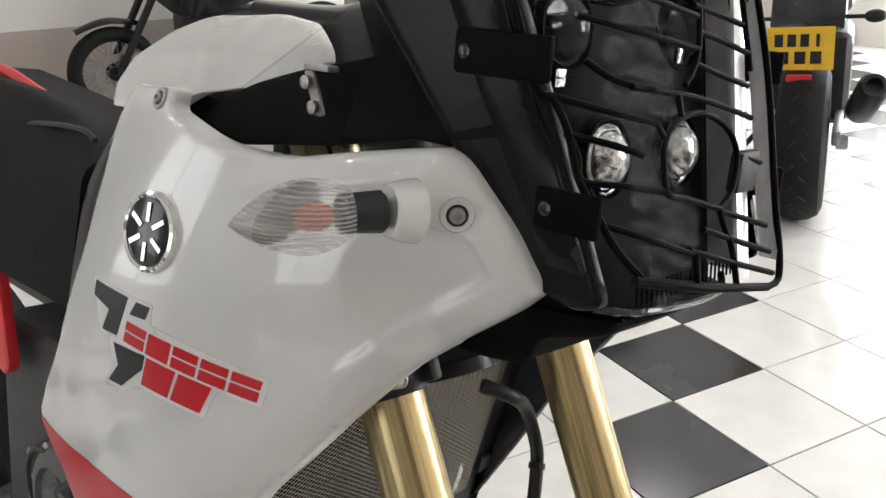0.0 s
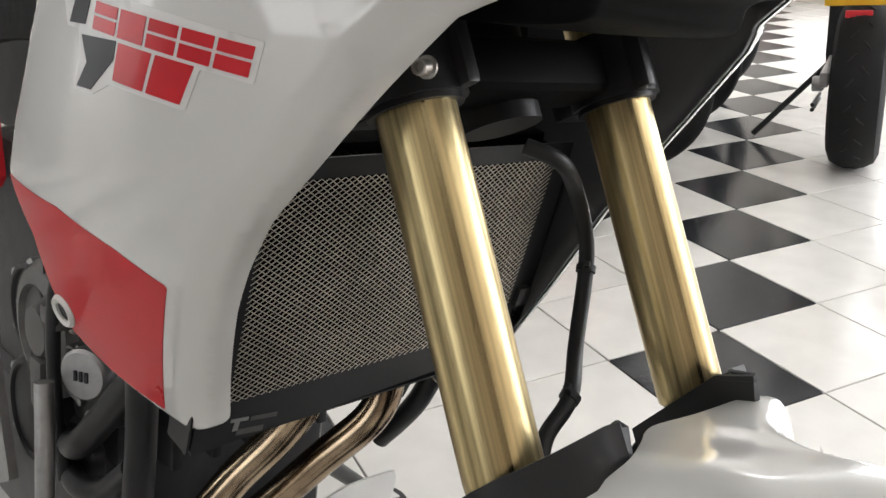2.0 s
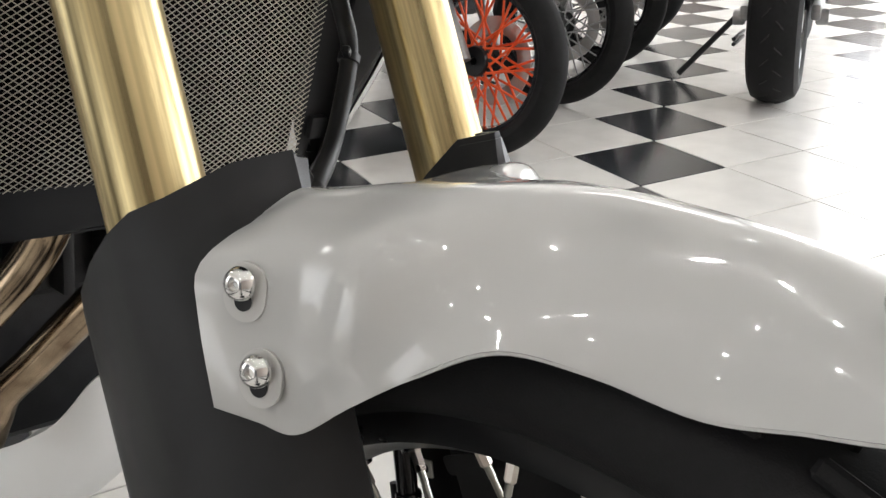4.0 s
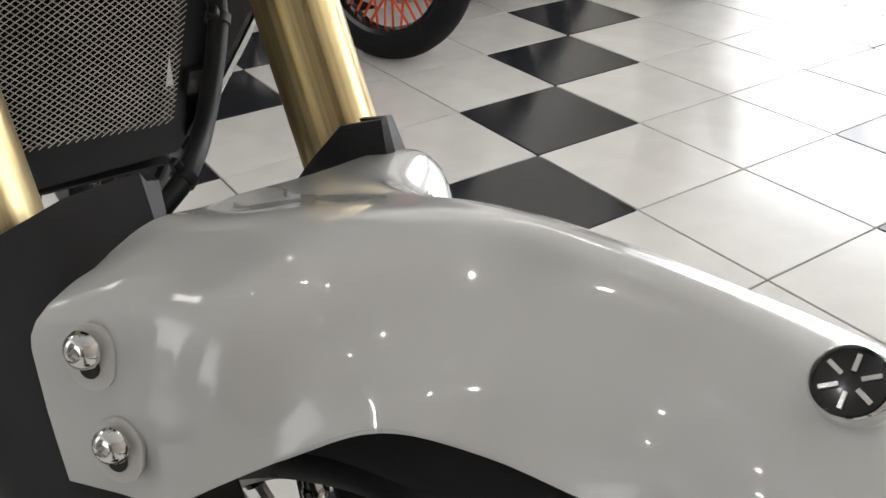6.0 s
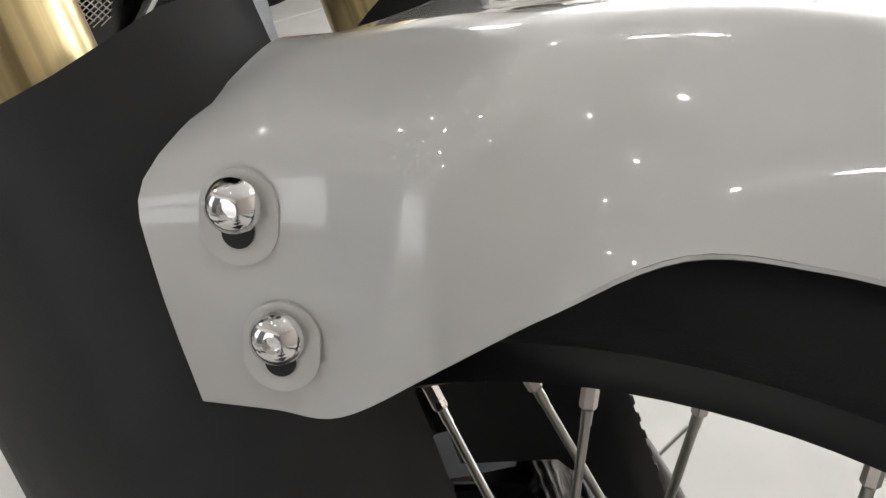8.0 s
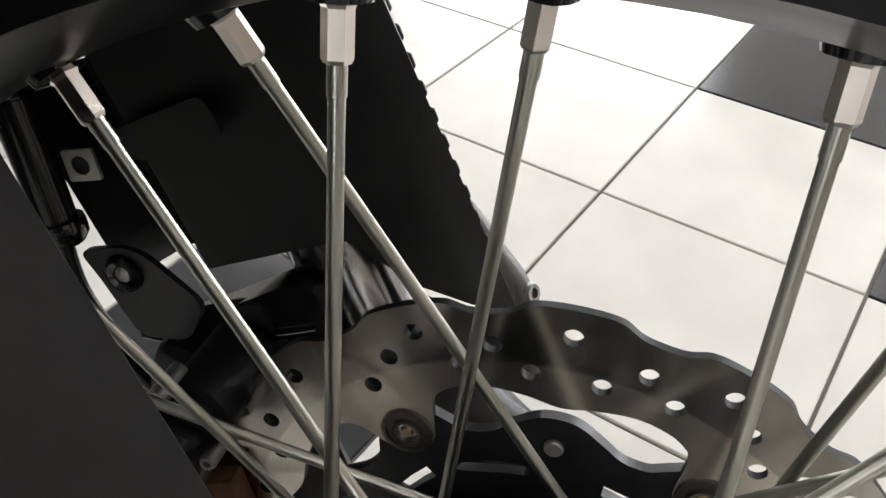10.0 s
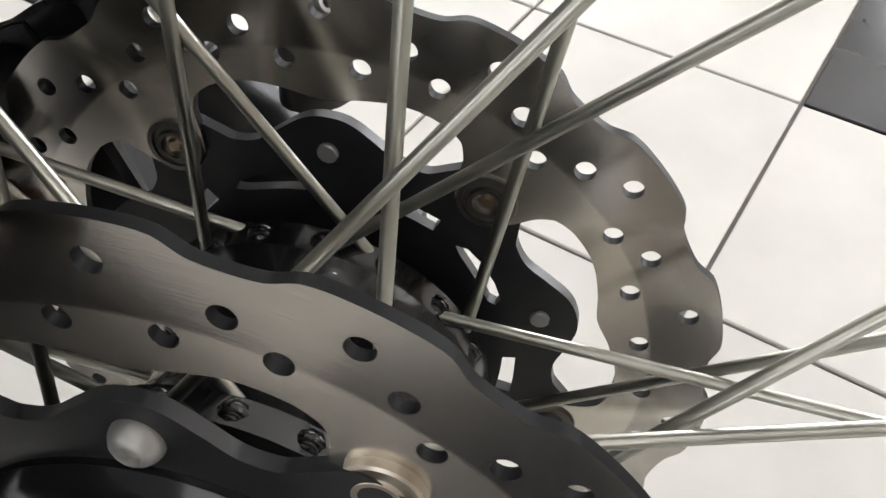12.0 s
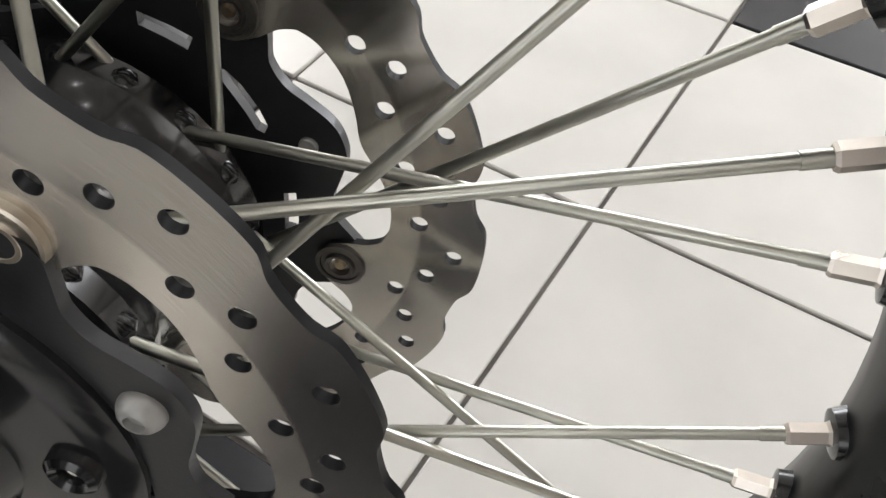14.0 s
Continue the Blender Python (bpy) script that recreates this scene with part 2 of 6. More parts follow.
def ribbed(name):
    """Moulded clear lens: see-through with a milky sparkle."""
    m = bpy.data.materials.new(name)
    m.use_nodes = True
    nt = m.node_tree
    b = nt.nodes["Principled BSDF"]
    b.inputs["Base Color"].default_value = (0.75, 0.75, 0.75, 1)
    b.inputs["Roughness"].default_value = 0.12
    tc, wv, bp = nt.nodes.new("ShaderNodeTexCoord"), nt.nodes.new("ShaderNodeTexWave"), nt.nodes.new("ShaderNodeBump")
    wv.bands_direction = "Z"
    wv.inputs["Scale"].default_value, wv.inputs["Distortion"].default_value = 120, 2.5
    nt.links.new(tc.outputs["Object"], wv.inputs["Vector"])
    nt.links.new(wv.outputs["Fac"], bp.inputs["Height"])
    bp.inputs["Strength"].default_value, bp.inputs["Distance"].default_value = 0.6, 0.002
    nt.links.new(bp.outputs[0], b.inputs["Normal"])
    clear, mix = nt.nodes.new("ShaderNodeBsdfTransparent"), nt.nodes.new("ShaderNodeMixShader")
    ramp = nt.nodes.new("ShaderNodeMapRange")
    ramp.inputs["To Min"].default_value, ramp.inputs["To Max"].default_value = 0.17, 0.40
    nt.links.new(wv.outputs["Fac"], ramp.inputs["Value"])
    nt.links.new(ramp.outputs[0], mix.inputs[0])
    nt.links.new(clear.outputs[0], mix.inputs[1])
    nt.links.new(b.outputs[0], mix.inputs[2])
    nt.links.new(mix.outputs[0], nt.nodes["Material Output"].inputs[0])
    return m


RIBGLASS = ribbed("moulded_clear_lens")

# ---- mesh tools ----
def part(name, bm, material, parent, label="", smooth=True, m=None, sharp=35):
    """Links a bmesh as one mesh object under a thing or a part."""
    me = bpy.data.meshes.new(name)
    bmesh.ops.recalc_face_normals(bm, faces=bm.faces)
    if smooth:
        for f in bm.faces:
            f.smooth = True
        for e in bm.edges:
            if len(e.link_faces) == 2 and e.calc_face_angle(0) > radians(sharp):
                e.smooth = False
    bm.to_mesh(me)
    bm.free()
    me.materials.append(material)
    ob = new(name, me)
    ob.parent = parent
    if m is not None:
        ob.matrix_local = m
    if label:
        ob["label"] = label
    return ob


def thing(name, m, label, category, group="", kind=""):
    ob = new(name)
    ob.empty_display_size = 0.1
    ob.matrix_world = m
    return tagged(ob, label, category, group, kind)


def box(bm, sx, sy, sz, m=Matrix(), bev=0.0, seg=2):
    r = bmesh.ops.create_cube(bm, size=1.0, matrix=m @ Matrix.Diagonal((sx, sy, sz, 1)))
    if bev:
        es = list({e for v in r["verts"] for e in v.link_edges})
        bmesh.ops.bevel(bm, geom=es, offset=bev, segments=seg, affect="EDGES", profile=0.6)
    return r


def between(p, q):
    """A pose at p whose z axis runs to q."""
    d = Vector(q) - Vector(p)
    return Matrix.Translation(p) @ d.to_track_quat("Z", "Y").to_matrix().to_4x4(), d.length


def rod(bm, p, q, r, r2=None, seg=14, bev=0.0):
    m, n = between(p, q)
    g = bmesh.ops.create_cone(bm, cap_ends=True, segments=seg, radius1=r, radius2=r if r2 is None else r2, depth=n, matrix=m @ Matrix.Translation((0, 0, n / 2)))
    if bev:
        es = [e for e in {e for v in g["verts"] for e in v.link_edges} if len(e.link_faces) == 2 and e.calc_face_angle(0) > 1.0]
        bmesh.ops.bevel(bm, geom=es, offset=bev, segments=2, affect="EDGES")
    return bm


def catmull(pts, n):
    """A smooth run through pts, n steps between each two."""
    pts = [Vector(p) for p in pts]
    out = []
    for i in range(len(pts) - 1):
        a, b, c, d = pts[max(i - 1, 0)], pts[i], pts[i + 1], pts[min(i + 2, len(pts) - 1)]
        for k in range(n):
            t = k / n
            out.append(0.5 * ((2 * b) + (c - a) * t + (2 * a - 5 * b + 4 * c - d) * t * t + (3 * b - a - 3 * c + d) * t ** 3))
    return out + [pts[-1]]


def tube(bm, pts, r, n=6, seg=14, closed_ends=True, radii=None):
    """A bent round tube through pts."""
    run = catmull(pts, n)
    rings = []
    ref = Vector((0.3, 1, 0.1)).normalized()
    for i, p in enumerate(run):
        d = (run[min(i + 1, len(run) - 1)] - run[max(i - 1, 0)]).normalized()
        u = d.cross(ref).normalized()
        v = d.cross(u)
        rr = r if radii is None else radii[0] + (radii[1] - radii[0]) * i / (len(run) - 1)
        rings.append([bm.verts.new(p + (u * math.cos(a) + v * math.sin(a)) * rr) for a in (2 * math.pi * k / seg for k in range(seg))])
    for a, b in zip(rings, rings[1:]):
        for k in range(seg):
            bm.faces.new((a[k], a[(k + 1) % seg], b[(k + 1) % seg], b[k]))
    if closed_ends:
        bm.faces.new(rings[0][::-1])
        bm.faces.new(rings[-1])
    return bm


def spin(bm, profile, seg=48, axis="y", arc=None):
    """A ring turned from (radius, along) points round the axis; the profile closes on itself."""
    rings = []
    steps = seg if arc is None else seg + 1
    for k in range(steps):
        a = 2 * math.pi * k / seg if arc is None else arc[0] + (arc[1] - arc[0]) * k / seg
        c, s = math.cos(a), math.sin(a)
        rings.append([bm.verts.new((r * c, h, r * s) if axis == "y" else (r * c, r * s, h)) for r, h in profile])
    n = len(profile)
    for k in range(seg):
        a, b = rings[k], rings[(k + 1) % steps]
        for i in range(n):
            bm.faces.new((a[i], a[(i + 1) % n], b[(i + 1) % n], b[i]))
    return bm


def lathe(bm, profile, seg=24, m=Matrix()):
    """A solid turned about local z from (radius, height) points, first and last on the axis."""
    rings = []
    for r, h in profile:
        if r < 1e-6:
            rings.append([bm.verts.new(m @ Vector((0, 0, h)))])
        else:
            rings.append([bm.verts.new(m @ Vector((r * math.cos(a), r * math.sin(a), h))) for a in (2 * math.pi * k / seg for k in range(seg))])
    for a, b in zip(rings, rings[1:]):
        for k in range(seg):
            if len(a) == 1 and len(b) == 1:
                break
            if len(a) == 1:
                bm.faces.new((a[0], b[(k + 1) % seg], b[k]))
            elif len(b) == 1:
                bm.faces.new((a[k], a[(k + 1) % seg], b[0]))
            else:
                bm.faces.new((a[k], a[(k + 1) % seg], b[(k + 1) % seg], b[k]))
    return bm


def seg_dist(p, a, b):
    ab = b - a
    t = max(0, min(1, (p - a).dot(ab) / max(ab.length_squared, 1e-12)))
    return (p - a - ab * t).length


def rounded(outline, r, n=4):
    """Outline with its corners cut round."""
    out = []
    k = len(outline)
    for i in range(k):
        a, b, c = Vector(outline[i - 1]), Vector(outline[i]), Vector(outline[(i + 1) % k])
        ra = min(r, (a - b).length * 0.45)
        rc = min(r, (c - b).length * 0.45)
        p, q = b + (a - b).normalized() * ra, b + (c - b).normalized() * rc
        for j in range(n + 1):
            t = j / n
            out.append(p * (1 - t) ** 2 + b * 2 * t * (1 - t) + q * t * t)
    return out


def panel(outline, depth, thick=0.003, step=0.008, roll=0.004, side=-1, corner=0.006, fine=None):
    """A moulded shell: outline in (x, z), surface y = depth(x, z), rolled edges, thickness inwards."""
    from mathutils.geometry import delaunay_2d_cdt
    poly = rounded(outline, corner)
    dense = []
    for i, p in enumerate(poly):
        q = poly[(i + 1) % len(poly)]
        n = max(1, int((q - p).length / step))
        dense += [p.lerp(q, j / n) for j in range(n)]
    clean = [p for i, p in enumerate(dense) if (p - dense[i - 1]).length > 1e-4]
    nb = len(clean)
    verts = list(clean)
    xs, zs = [p.x for p in clean], [p.y for p in clean]

    def inside(p):
        c = False
        for i in range(nb):
            a, b = clean[i], clean[i - 1]
            if (a.y > p.y) != (b.y > p.y) and p.x < (b.x - a.x) * (p.y - a.y) / (b.y - a.y) + a.x:
                c = not c
        return c

    fine = fine or step
    z = min(zs)
    row = 0
    while z < max(zs):
        x = min(xs) + (fine / 2 if row % 2 else 0)
        while x < max(xs):
            p = Vector((x, z))
            if inside(p) and min(seg_dist(p, clean[i], clean[i - 1]) for i in range(nb)) > fine * 0.35:
                verts.append(p)
            x += fine
        z += fine * 0.87
        row += 1
    if roll:
        for f in (0.12, 0.45):
            for i in range(nb):
                a, b, c = clean[i - 1], clean[i], clean[(i + 1) % nb]
                t = (c - a).normalized()
                for nrm in (Vector((-t.y, t.x)), Vector((t.y, -t.x))):
                    p = b + nrm * roll * f * 2
                    if inside(p) and min(seg_dist(p, clean[j], clean[j - 1]) for j in range(nb)) > roll * f * 1.2:
                        verts.append(p)
    co, _, faces, *_ = delaunay_2d_cdt(verts, [(i, (i + 1) % nb) for i in range(nb)], [], 1, 1e-6)
    bm = bmesh.new()
    front = []
    for i, p in enumerate(co):
        y = depth(p.x, p.y)
        if roll:
            d = min(seg_dist(p, clean[j], clean[j - 1]) for j in range(nb))
            if d < roll:
                y -= side * (roll - math.sqrt(max(roll * roll - (roll - d) ** 2, 0)))
        front.append(bm.verts.new((p.x, y, p.y)))
    bm.verts.index_update()
    for f in faces:
        try:
            bm.faces.new([front[i] for i in f])
        except ValueError:
            pass
    rim = [e for e in bm.edges if len(e.link_faces) == 1]
    ex = bmesh.ops.extrude_edge_only(bm, edges=rim)
    moved = [v for v in ex["geom"] if isinstance(v, bmesh.types.BMVert)]
    for v in moved:
        v.co.y -= side * thick
    return bm


def plate(outline, thick, m=Matrix(), holes=(), bev=0.0):
    """A flat plate in local xy with round or shaped holes, local z its thickness."""
    from mathutils.geometry import delaunay_2d_cdt
    loops = [[Vector(p) for p in outline]] + [[Vector(p) for p in h] for h in holes]
    verts, edges = [], []
    for lp in loops:
        o = len(verts)
        verts += lp
        edges += [(o + i, o + (i + 1) % len(lp)) for i in range(len(lp))]
    co, _, faces, *_ = delaunay_2d_cdt(verts, edges, [], 1, 1e-7)

    def in_loop(p, lp):
        c = False
        for i in range(len(lp)):
            a, b = lp[i], lp[i - 1]
            if (a.y > p.y) != (b.y > p.y) and p.x < (b.x - a.x) * (p.y - a.y) / (b.y - a.y) + a.x:
                c = not c
        return c

    bm = bmesh.new()
    top = [bm.verts.new((p.x, p.y, thick / 2)) for p in co]
    bot = [bm.verts.new((p.x, p.y, -thick / 2)) for p in co]
    use = {}
    for f in faces:
        c = sum((co[i] for i in f), Vector((0, 0))) / len(f)
        if not in_loop(c, loops[0]) or any(in_loop(c, h) for h in loops[1:]):
            continue
        bm.faces.new([top[i] for i in f])
        bm.faces.new([bot[i] for i in reversed(f)])
        for i in range(len(f)):
            e = (f[i], f[(i + 1) % len(f)])
            k = tuple(sorted(e))
            use[k] = None if k in use else e
    for e in use.values():
        if e:
            bm.faces.new((top[e[1]], top[e[0]], bot[e[0]], bot[e[1]]))
    loose = [v for v in bm.verts if not v.link_faces]
    bmesh.ops.delete(bm, geom=loose, context="VERTS")
    bm.transform(m)
    return bm


def circle(cx, cy, r, n=12):
    return [(cx + r * math.cos(2 * math.pi * k / n), cy + r * math.sin(2 * math.pi * k / n)) for k in range(n)]


def loft(stations, nu=5, nv=5, thick=0.0):
    """A smooth sheet through rows of points (each station a list of points)."""
    cols = [catmull(s, nv) for s in stations]
    rows = list(zip(*cols))
    grid = [catmull(r, nu) for r in rows]
    bm = bmesh.new()
    vs = [[bm.verts.new(p) for p in g] for g in grid]
    for i in range(len(vs) - 1):
        for j in range(len(vs[0]) - 1):
            bm.faces.new((vs[i][j], vs[i + 1][j], vs[i + 1][j + 1], vs[i][j + 1]))
    if thick:
        bmesh.ops.recalc_face_normals(bm, faces=bm.faces)
        bmesh.ops.solidify(bm, geom=list(bm.faces), thickness=thick)
    return bm


# ---- the showroom ----
S = 1 / 3
X0, X1, Y0, Y1 = -4.7, 5.0, -5.0, 5.0


def wall_block(name, sx, sy, sz, at, material, label):
    bm = bmesh.new()
    box(bm, sx, sy, sz, Matrix.Translation(at))
    return tagged(part(name, bm, material, None, smooth=False), label, "wall", kind="structure")


floor_ob = wall_block("floor", X1 - X0, Y1 - Y0, 0.2, ((X0 + X1) / 2, (Y0 + Y1) / 2, -0.104), GROUT, "glossy chequered tile floor in white and black")
floor_ob["category"] = "floor"
wall_block("wall_west_lower", 0.2, Y1 - Y0, 0.56, (X0 - 0.1, 0, 0.28), WALLB, "beige painted lower part of the showroom wall")
wall_block("wall_west_upper", 0.2, Y1 - Y0, CEIL - 0.56, (X0 - 0.1, 0, (CEIL + 0.56) / 2), WALLW, "white painted upper part of the showroom wall")
for k in range(5):
    cx = -2.2 + 1.6 * k
    if k % 2:
        wall_block("wall_south", 1.6, 0.2, 0.7, (cx, Y0 - 0.1, 0.35), WALLW, "low white wall under the shop window")
        win = thing("window", Matrix.Translation((cx, Y0 - 0.1, 1.5)), "bright shop window with a white frame", "window", kind="structure")
        bm = bmesh.new()
        box(bm, 1.6, 0.02, 1.6, Matrix.Translation((0, -0.06, 0)))
        part("bright_outside", bm, GLOWS, win, smooth=False)
        for q in (-0.77, 0, 0.77):
            bm = bmesh.new()
            box(bm, 0.06, 0.07, 1.6, Matrix.Translation((q, 0, 0)), 0.004)
            part("window_frame", bm, WALLW, win)
    else:
        wall_block("wall_south", 1.6, 0.2, 2.3, (cx, Y0 - 0.1, 1.15), WALLG, "plain grey roller shutter wall")
wall_block("wall_south", -3.0 - X0, 0.2, 2.3, ((X0 - 3.0) / 2, Y0 - 0.1, 1.15), WALLG, "plain grey roller shutter wall")
wall_block("wall_south_upper", X1 - X0, 0.2, CEIL - 2.3, ((X0 + X1) / 2, Y0 - 0.1, (CEIL + 2.3) / 2), WALLW, "plain white upper part of the showroom wall")
wall_block("wall_east", 0.2, Y1 - Y0, CEIL, (X1 + 0.1, 0, CEIL / 2), WALLB, "plain white painted showroom wall")
# north wall with two shop windows
for a, b in ((X0, -3.0), (0.05, 1.55), (4.25, X1)):
    wall_block("wall_north", b - a, 0.2, CEIL, ((a + b) / 2, Y1 + 0.1, CEIL / 2), WALLW, "white wall between the shop windows")
for a, b in ((-3.0, 0.05), (1.55, 4.25)):
    wall_block("wall_north_sill", b - a, 0.2, 0.35, ((a + b) / 2, Y1 + 0.1, 0.175), WALLW, "low white wall under the shop window")
    wall_block("wall_north_head", b - a, 0.2, CEIL - 3.0, ((a + b) / 2, Y1 + 0.1, (CEIL + 3.0) / 2), WALLW, "white wall over the shop window")
    win = thing("window", Matrix.Translation(((a + b) / 2, Y1 + 0.1, 1.675)), "large bright shop window with a white frame", "window", kind="structure")
    w = b - a
    bm = bmesh.new()
    box(bm, w, 0.02, 2.65, Matrix.Translation((0, 0.06, 0)))
    part("bright_outside", bm, GLOW, win, smooth=False)
    for k in range(4):
        bm = bmesh.new()
        box(bm, 0.06, 0.07, 2.65, Matrix.Translation((-w / 2 + 0.03 + k * (w - 0.06) / 3, 0, 0)), 0.004)
        part("window_frame", bm, WALLW, win)
ceil_ob = wall_block("ceiling", X1 - X0, Y1 - Y0, 0.2, ((X0 + X1) / 2, 0, CEIL + 0.1), CEILM, "plain pale showroom ceiling")
ceil_ob["category"] = "ceiling"
for px, py in PANELS:
    t = thing("ceiling_light", Matrix.Translation((px, py, CEIL)), "lit rectangular ceiling light panel", "ceiling light", "ceiling light panels")
    bm = bmesh.new()
    box(bm, 1.22, 0.62, 0.04, Matrix.Translation((0, 0, -0.02)), 0.004)
    part("frame", bm, WALLW, t)
    bm = bmesh.new()
    box(bm, 1.15, 0.55, 0.006, Matrix.Translation((0, 0, -0.044)))
    part("diffuser", bm, LAMPM, t, smooth=False)
for px, py in SPOTS:
    t = thing("ceiling_spot", Matrix.Translation((px, py, CEIL)), "small round white ceiling spotlight", "spotlight", "ceiling spotlights")
    bm = bmesh.new()
    lathe(bm, [(0, 0), (0.055, 0), (0.055, -0.03), (0.046, -0.034), (0.042, -0.02), (0, -0.02)], 24)
    part("housing", bm, WALLW, t)


def tile_mesh(name, material):
    bm = bmesh.new()
    g = 0.0042
    box(bm, S - g, S - g, 0.012, Matrix.Translation((0, 0, -0.006)), 0.0012, 1)
    me = bpy.data.meshes.new(name)
    bm.to_mesh(me)
    bm.free()
    me.materials.append(material)
    return me

# ---- the motorcycle: x ahead, y to its left, z up in its own leaning frame ----
LEAN, HEAD = radians(9.3), radians(19.3)
FWD = Vector((math.cos(HEAD), math.sin(HEAD), 0))
LEFT = Vector((-math.sin(HEAD) * math.cos(LEAN), math.cos(HEAD) * math.cos(LEAN), -math.sin(LEAN)))
UP = FWD.cross(LEFT)
BIKE = Matrix.Translation((1.622, -1.448, 0)) @ Matrix((FWD, LEFT, UP)).transposed().to_4x4()
bike = thing("motorcycle", BIKE, "white adventure motorcycle with red decals and gold fork", "motorcycle")
HUB = Vector((-0.0051, -0.0272, 0.3343))
# the front wheel is steered and tilted very slightly
TW_HUB = Matrix.Translation(HUB) @ Matrix.Rotation(-0.0085, 4, "Z") @ Matrix.Rotation(0.0343, 4, "X")

# front wheel
bm = bmesh.new()
spin(bm, [(0.284, -0.030), (0.292, -0.040), (0.306, -0.0455), (0.322, -0.0450), (0.332, -0.039), (0.3375, -0.028), (0.3405, -0.014), (0.341, 0), (0.3405, 0.014), (0.3375, 0.028), (0.332, 0.039), (0.322, 0.0450), (0.306, 0.0455), (0.292, 0.040), (0.284, 0.030), (0.278, 0)], 96)
tyre = part("front_tyre", bm, RUBBER, bike, "black front tyre with block tread", m=TW_HUB)
for k in range(40):
    for row in range(3):
        a = 2 * math.pi * (k + (0.5 if row == 1 else 0)) / 40
        y = (row - 1) * 0.026
        bm = bmesh.new()
        r = 0.3405 if row == 1 else 0.3365
        box(bm, 0.009, 0.021, 0.034, Matrix.Rotation(-a, 4, "Y") @ Matrix.Translation((r, y, 0)) @ Matrix.Rotation((row - 1) * -0.5, 4, "Z"), 0.002, 1)
        part("tread_block", bm, RUBBER, tyre)
bm = bmesh.new()
spin(bm, [(0.287, -0.0315), (0.287, -0.0275), (0.270, -0.025), (0.264, -0.012), (0.262, 0), (0.264, 0.012), (0.270, 0.025), (0.287, 0.0275), (0.287, 0.0315), (0.281, 0.0325), (0.268, 0.029), (0.2655, 0.024), (0.2592, 0.013), (0.2566, 0), (0.2592, -0.013), (0.2655, -0.024), (0.268, -0.029), (0.281, -0.0325)], 128)
rim = part("front_rim", bm, RIMB, bike, "gloss black spoked wheel rim", m=TW_HUB)


def polar(r, deg, y):
    a = radians(deg)
    return Vector((r * math.cos(a), y, r * math.sin(a)))


for k in range(9):
    for base, rim_y, turn, y, hub_r in ((0.37, 0.0003, -43.4, -0.0303, 0.0514), (13.81, 0.0047, 41.95, 0.0348, 0.0498), (23.24, -0.0015, 45.0, -0.0383, 0.0569), (30.62, 0.0072, -43.9, 0.0393, 0.0581)):
        a = base + 40 * k
        rimp, hubp = polar(0.2555, a, rim_y), polar(hub_r, a + turn, y)
        d = (hubp - rimp).normalized()
        bm = bmesh.new()
        rod(bm, rimp + d * 0.012, hubp, 0.0020, seg=16)
        part("spoke", bm, ZINC, rim)
        bm = bmesh.new()
        m, _ = between(rimp, rimp + d)
        lathe(bm, [(0, -0.003), (0.0042, -0.003), (0.0042, 0.001), (0.0036, 0.002), (0.0036, 0.0125), (0.0030, 0.0135), (0, 0.0135)], 6, m)
        part("nipple", bm, NICKEL, rim, smooth=False)
        bm = bmesh.new()
        lathe(bm, [(0, 0.013), (0.0023, 0.013), (0.0023, 0.0205), (0, 0.0205)], 16, m)
        part("spoke_thread", bm, ZINC, rim)
        bm = bmesh.new()
        lathe(bm, [(0, -0.006), (0.0085, -0.004), (0.0075, 0.0005), (0.005, 0.001), (0, 0.001)], 14, m)
        part("nipple_seat", bm, GLOSSB, rim)
bm = bmesh.new()
spin(bm, [(0.010, -0.062), (0.030, -0.062), (0.034, -0.050), (0.058, -0.046), (0.064, -0.040), (0.063, -0.030), (0.056, -0.024), (0.048, -0.008), (0.048, 0.008), (0.056, 0.024), (0.063, 0.030), (0.064, 0.040), (0.058, 0.046), (0.034, 0.050), (0.030, 0.062), (0.010, 0.062)], 48)
hub = part("wheel_hub", bm, GLOSSB, bike, "black cast wheel hub", m=TW_HUB)
for k in range(18):
    for y in (-0.035, 0.035):
        bm = bmesh.new()
        p = polar(0.060, k * 20 + 5, y)
        bmesh.ops.create_uvsphere(bm, u_segments=8, v_segments=6, radius=0.0055, matrix=Matrix.Translation(p))
        part("spoke_boss", bm, GLOSSB, hub)

# brake discs: wavy outline, three rings of holes, windows, black carrier on five bobbins
HOLES = {0: 0.1138, 6: 0.1228, 12: 0.1309, 18: 0.1168, 24: 0.1243, 30: 0.1138, 36: 0.1309}


def smooth_loop(pts, n=3):
    """A closed smooth run through (angle, radius) places, as flat points."""
    k = len(pts)
    out = []
    for i in range(k):
        (a0, r0), (a1, r1), (a2, r2), (a3, r3) = (pts[(i + j) % k] for j in (-1, 0, 1, 2))
        if i == 0:
            a0 -= 360
        if i >= k - 2:
            a3 += 360
        if i == k - 1:
            a2 += 360
        for q in range(n):
            t = q / n
            r = 0.5 * (2 * r1 + (r2 - r0) * t + (2 * r0 - 5 * r1 + 4 * r2 - r3) * t * t + (3 * r1 - r0 - 3 * r2 + r3) * t ** 3)
            a = radians(a1 + (a2 - a1) * t)
            out.append((r * math.cos(a), r * math.sin(a)))
    return out


def disc_outline():
    return smooth_loop([(24 * k + off, r) for k in range(15) for off, r in ((0, 0.1366), (3.2, 0.1374), (5.8, 0.1407), (9, 0.1415), (15, 0.1415), (18.2, 0.1407), (20.8, 0.1374))], 3)


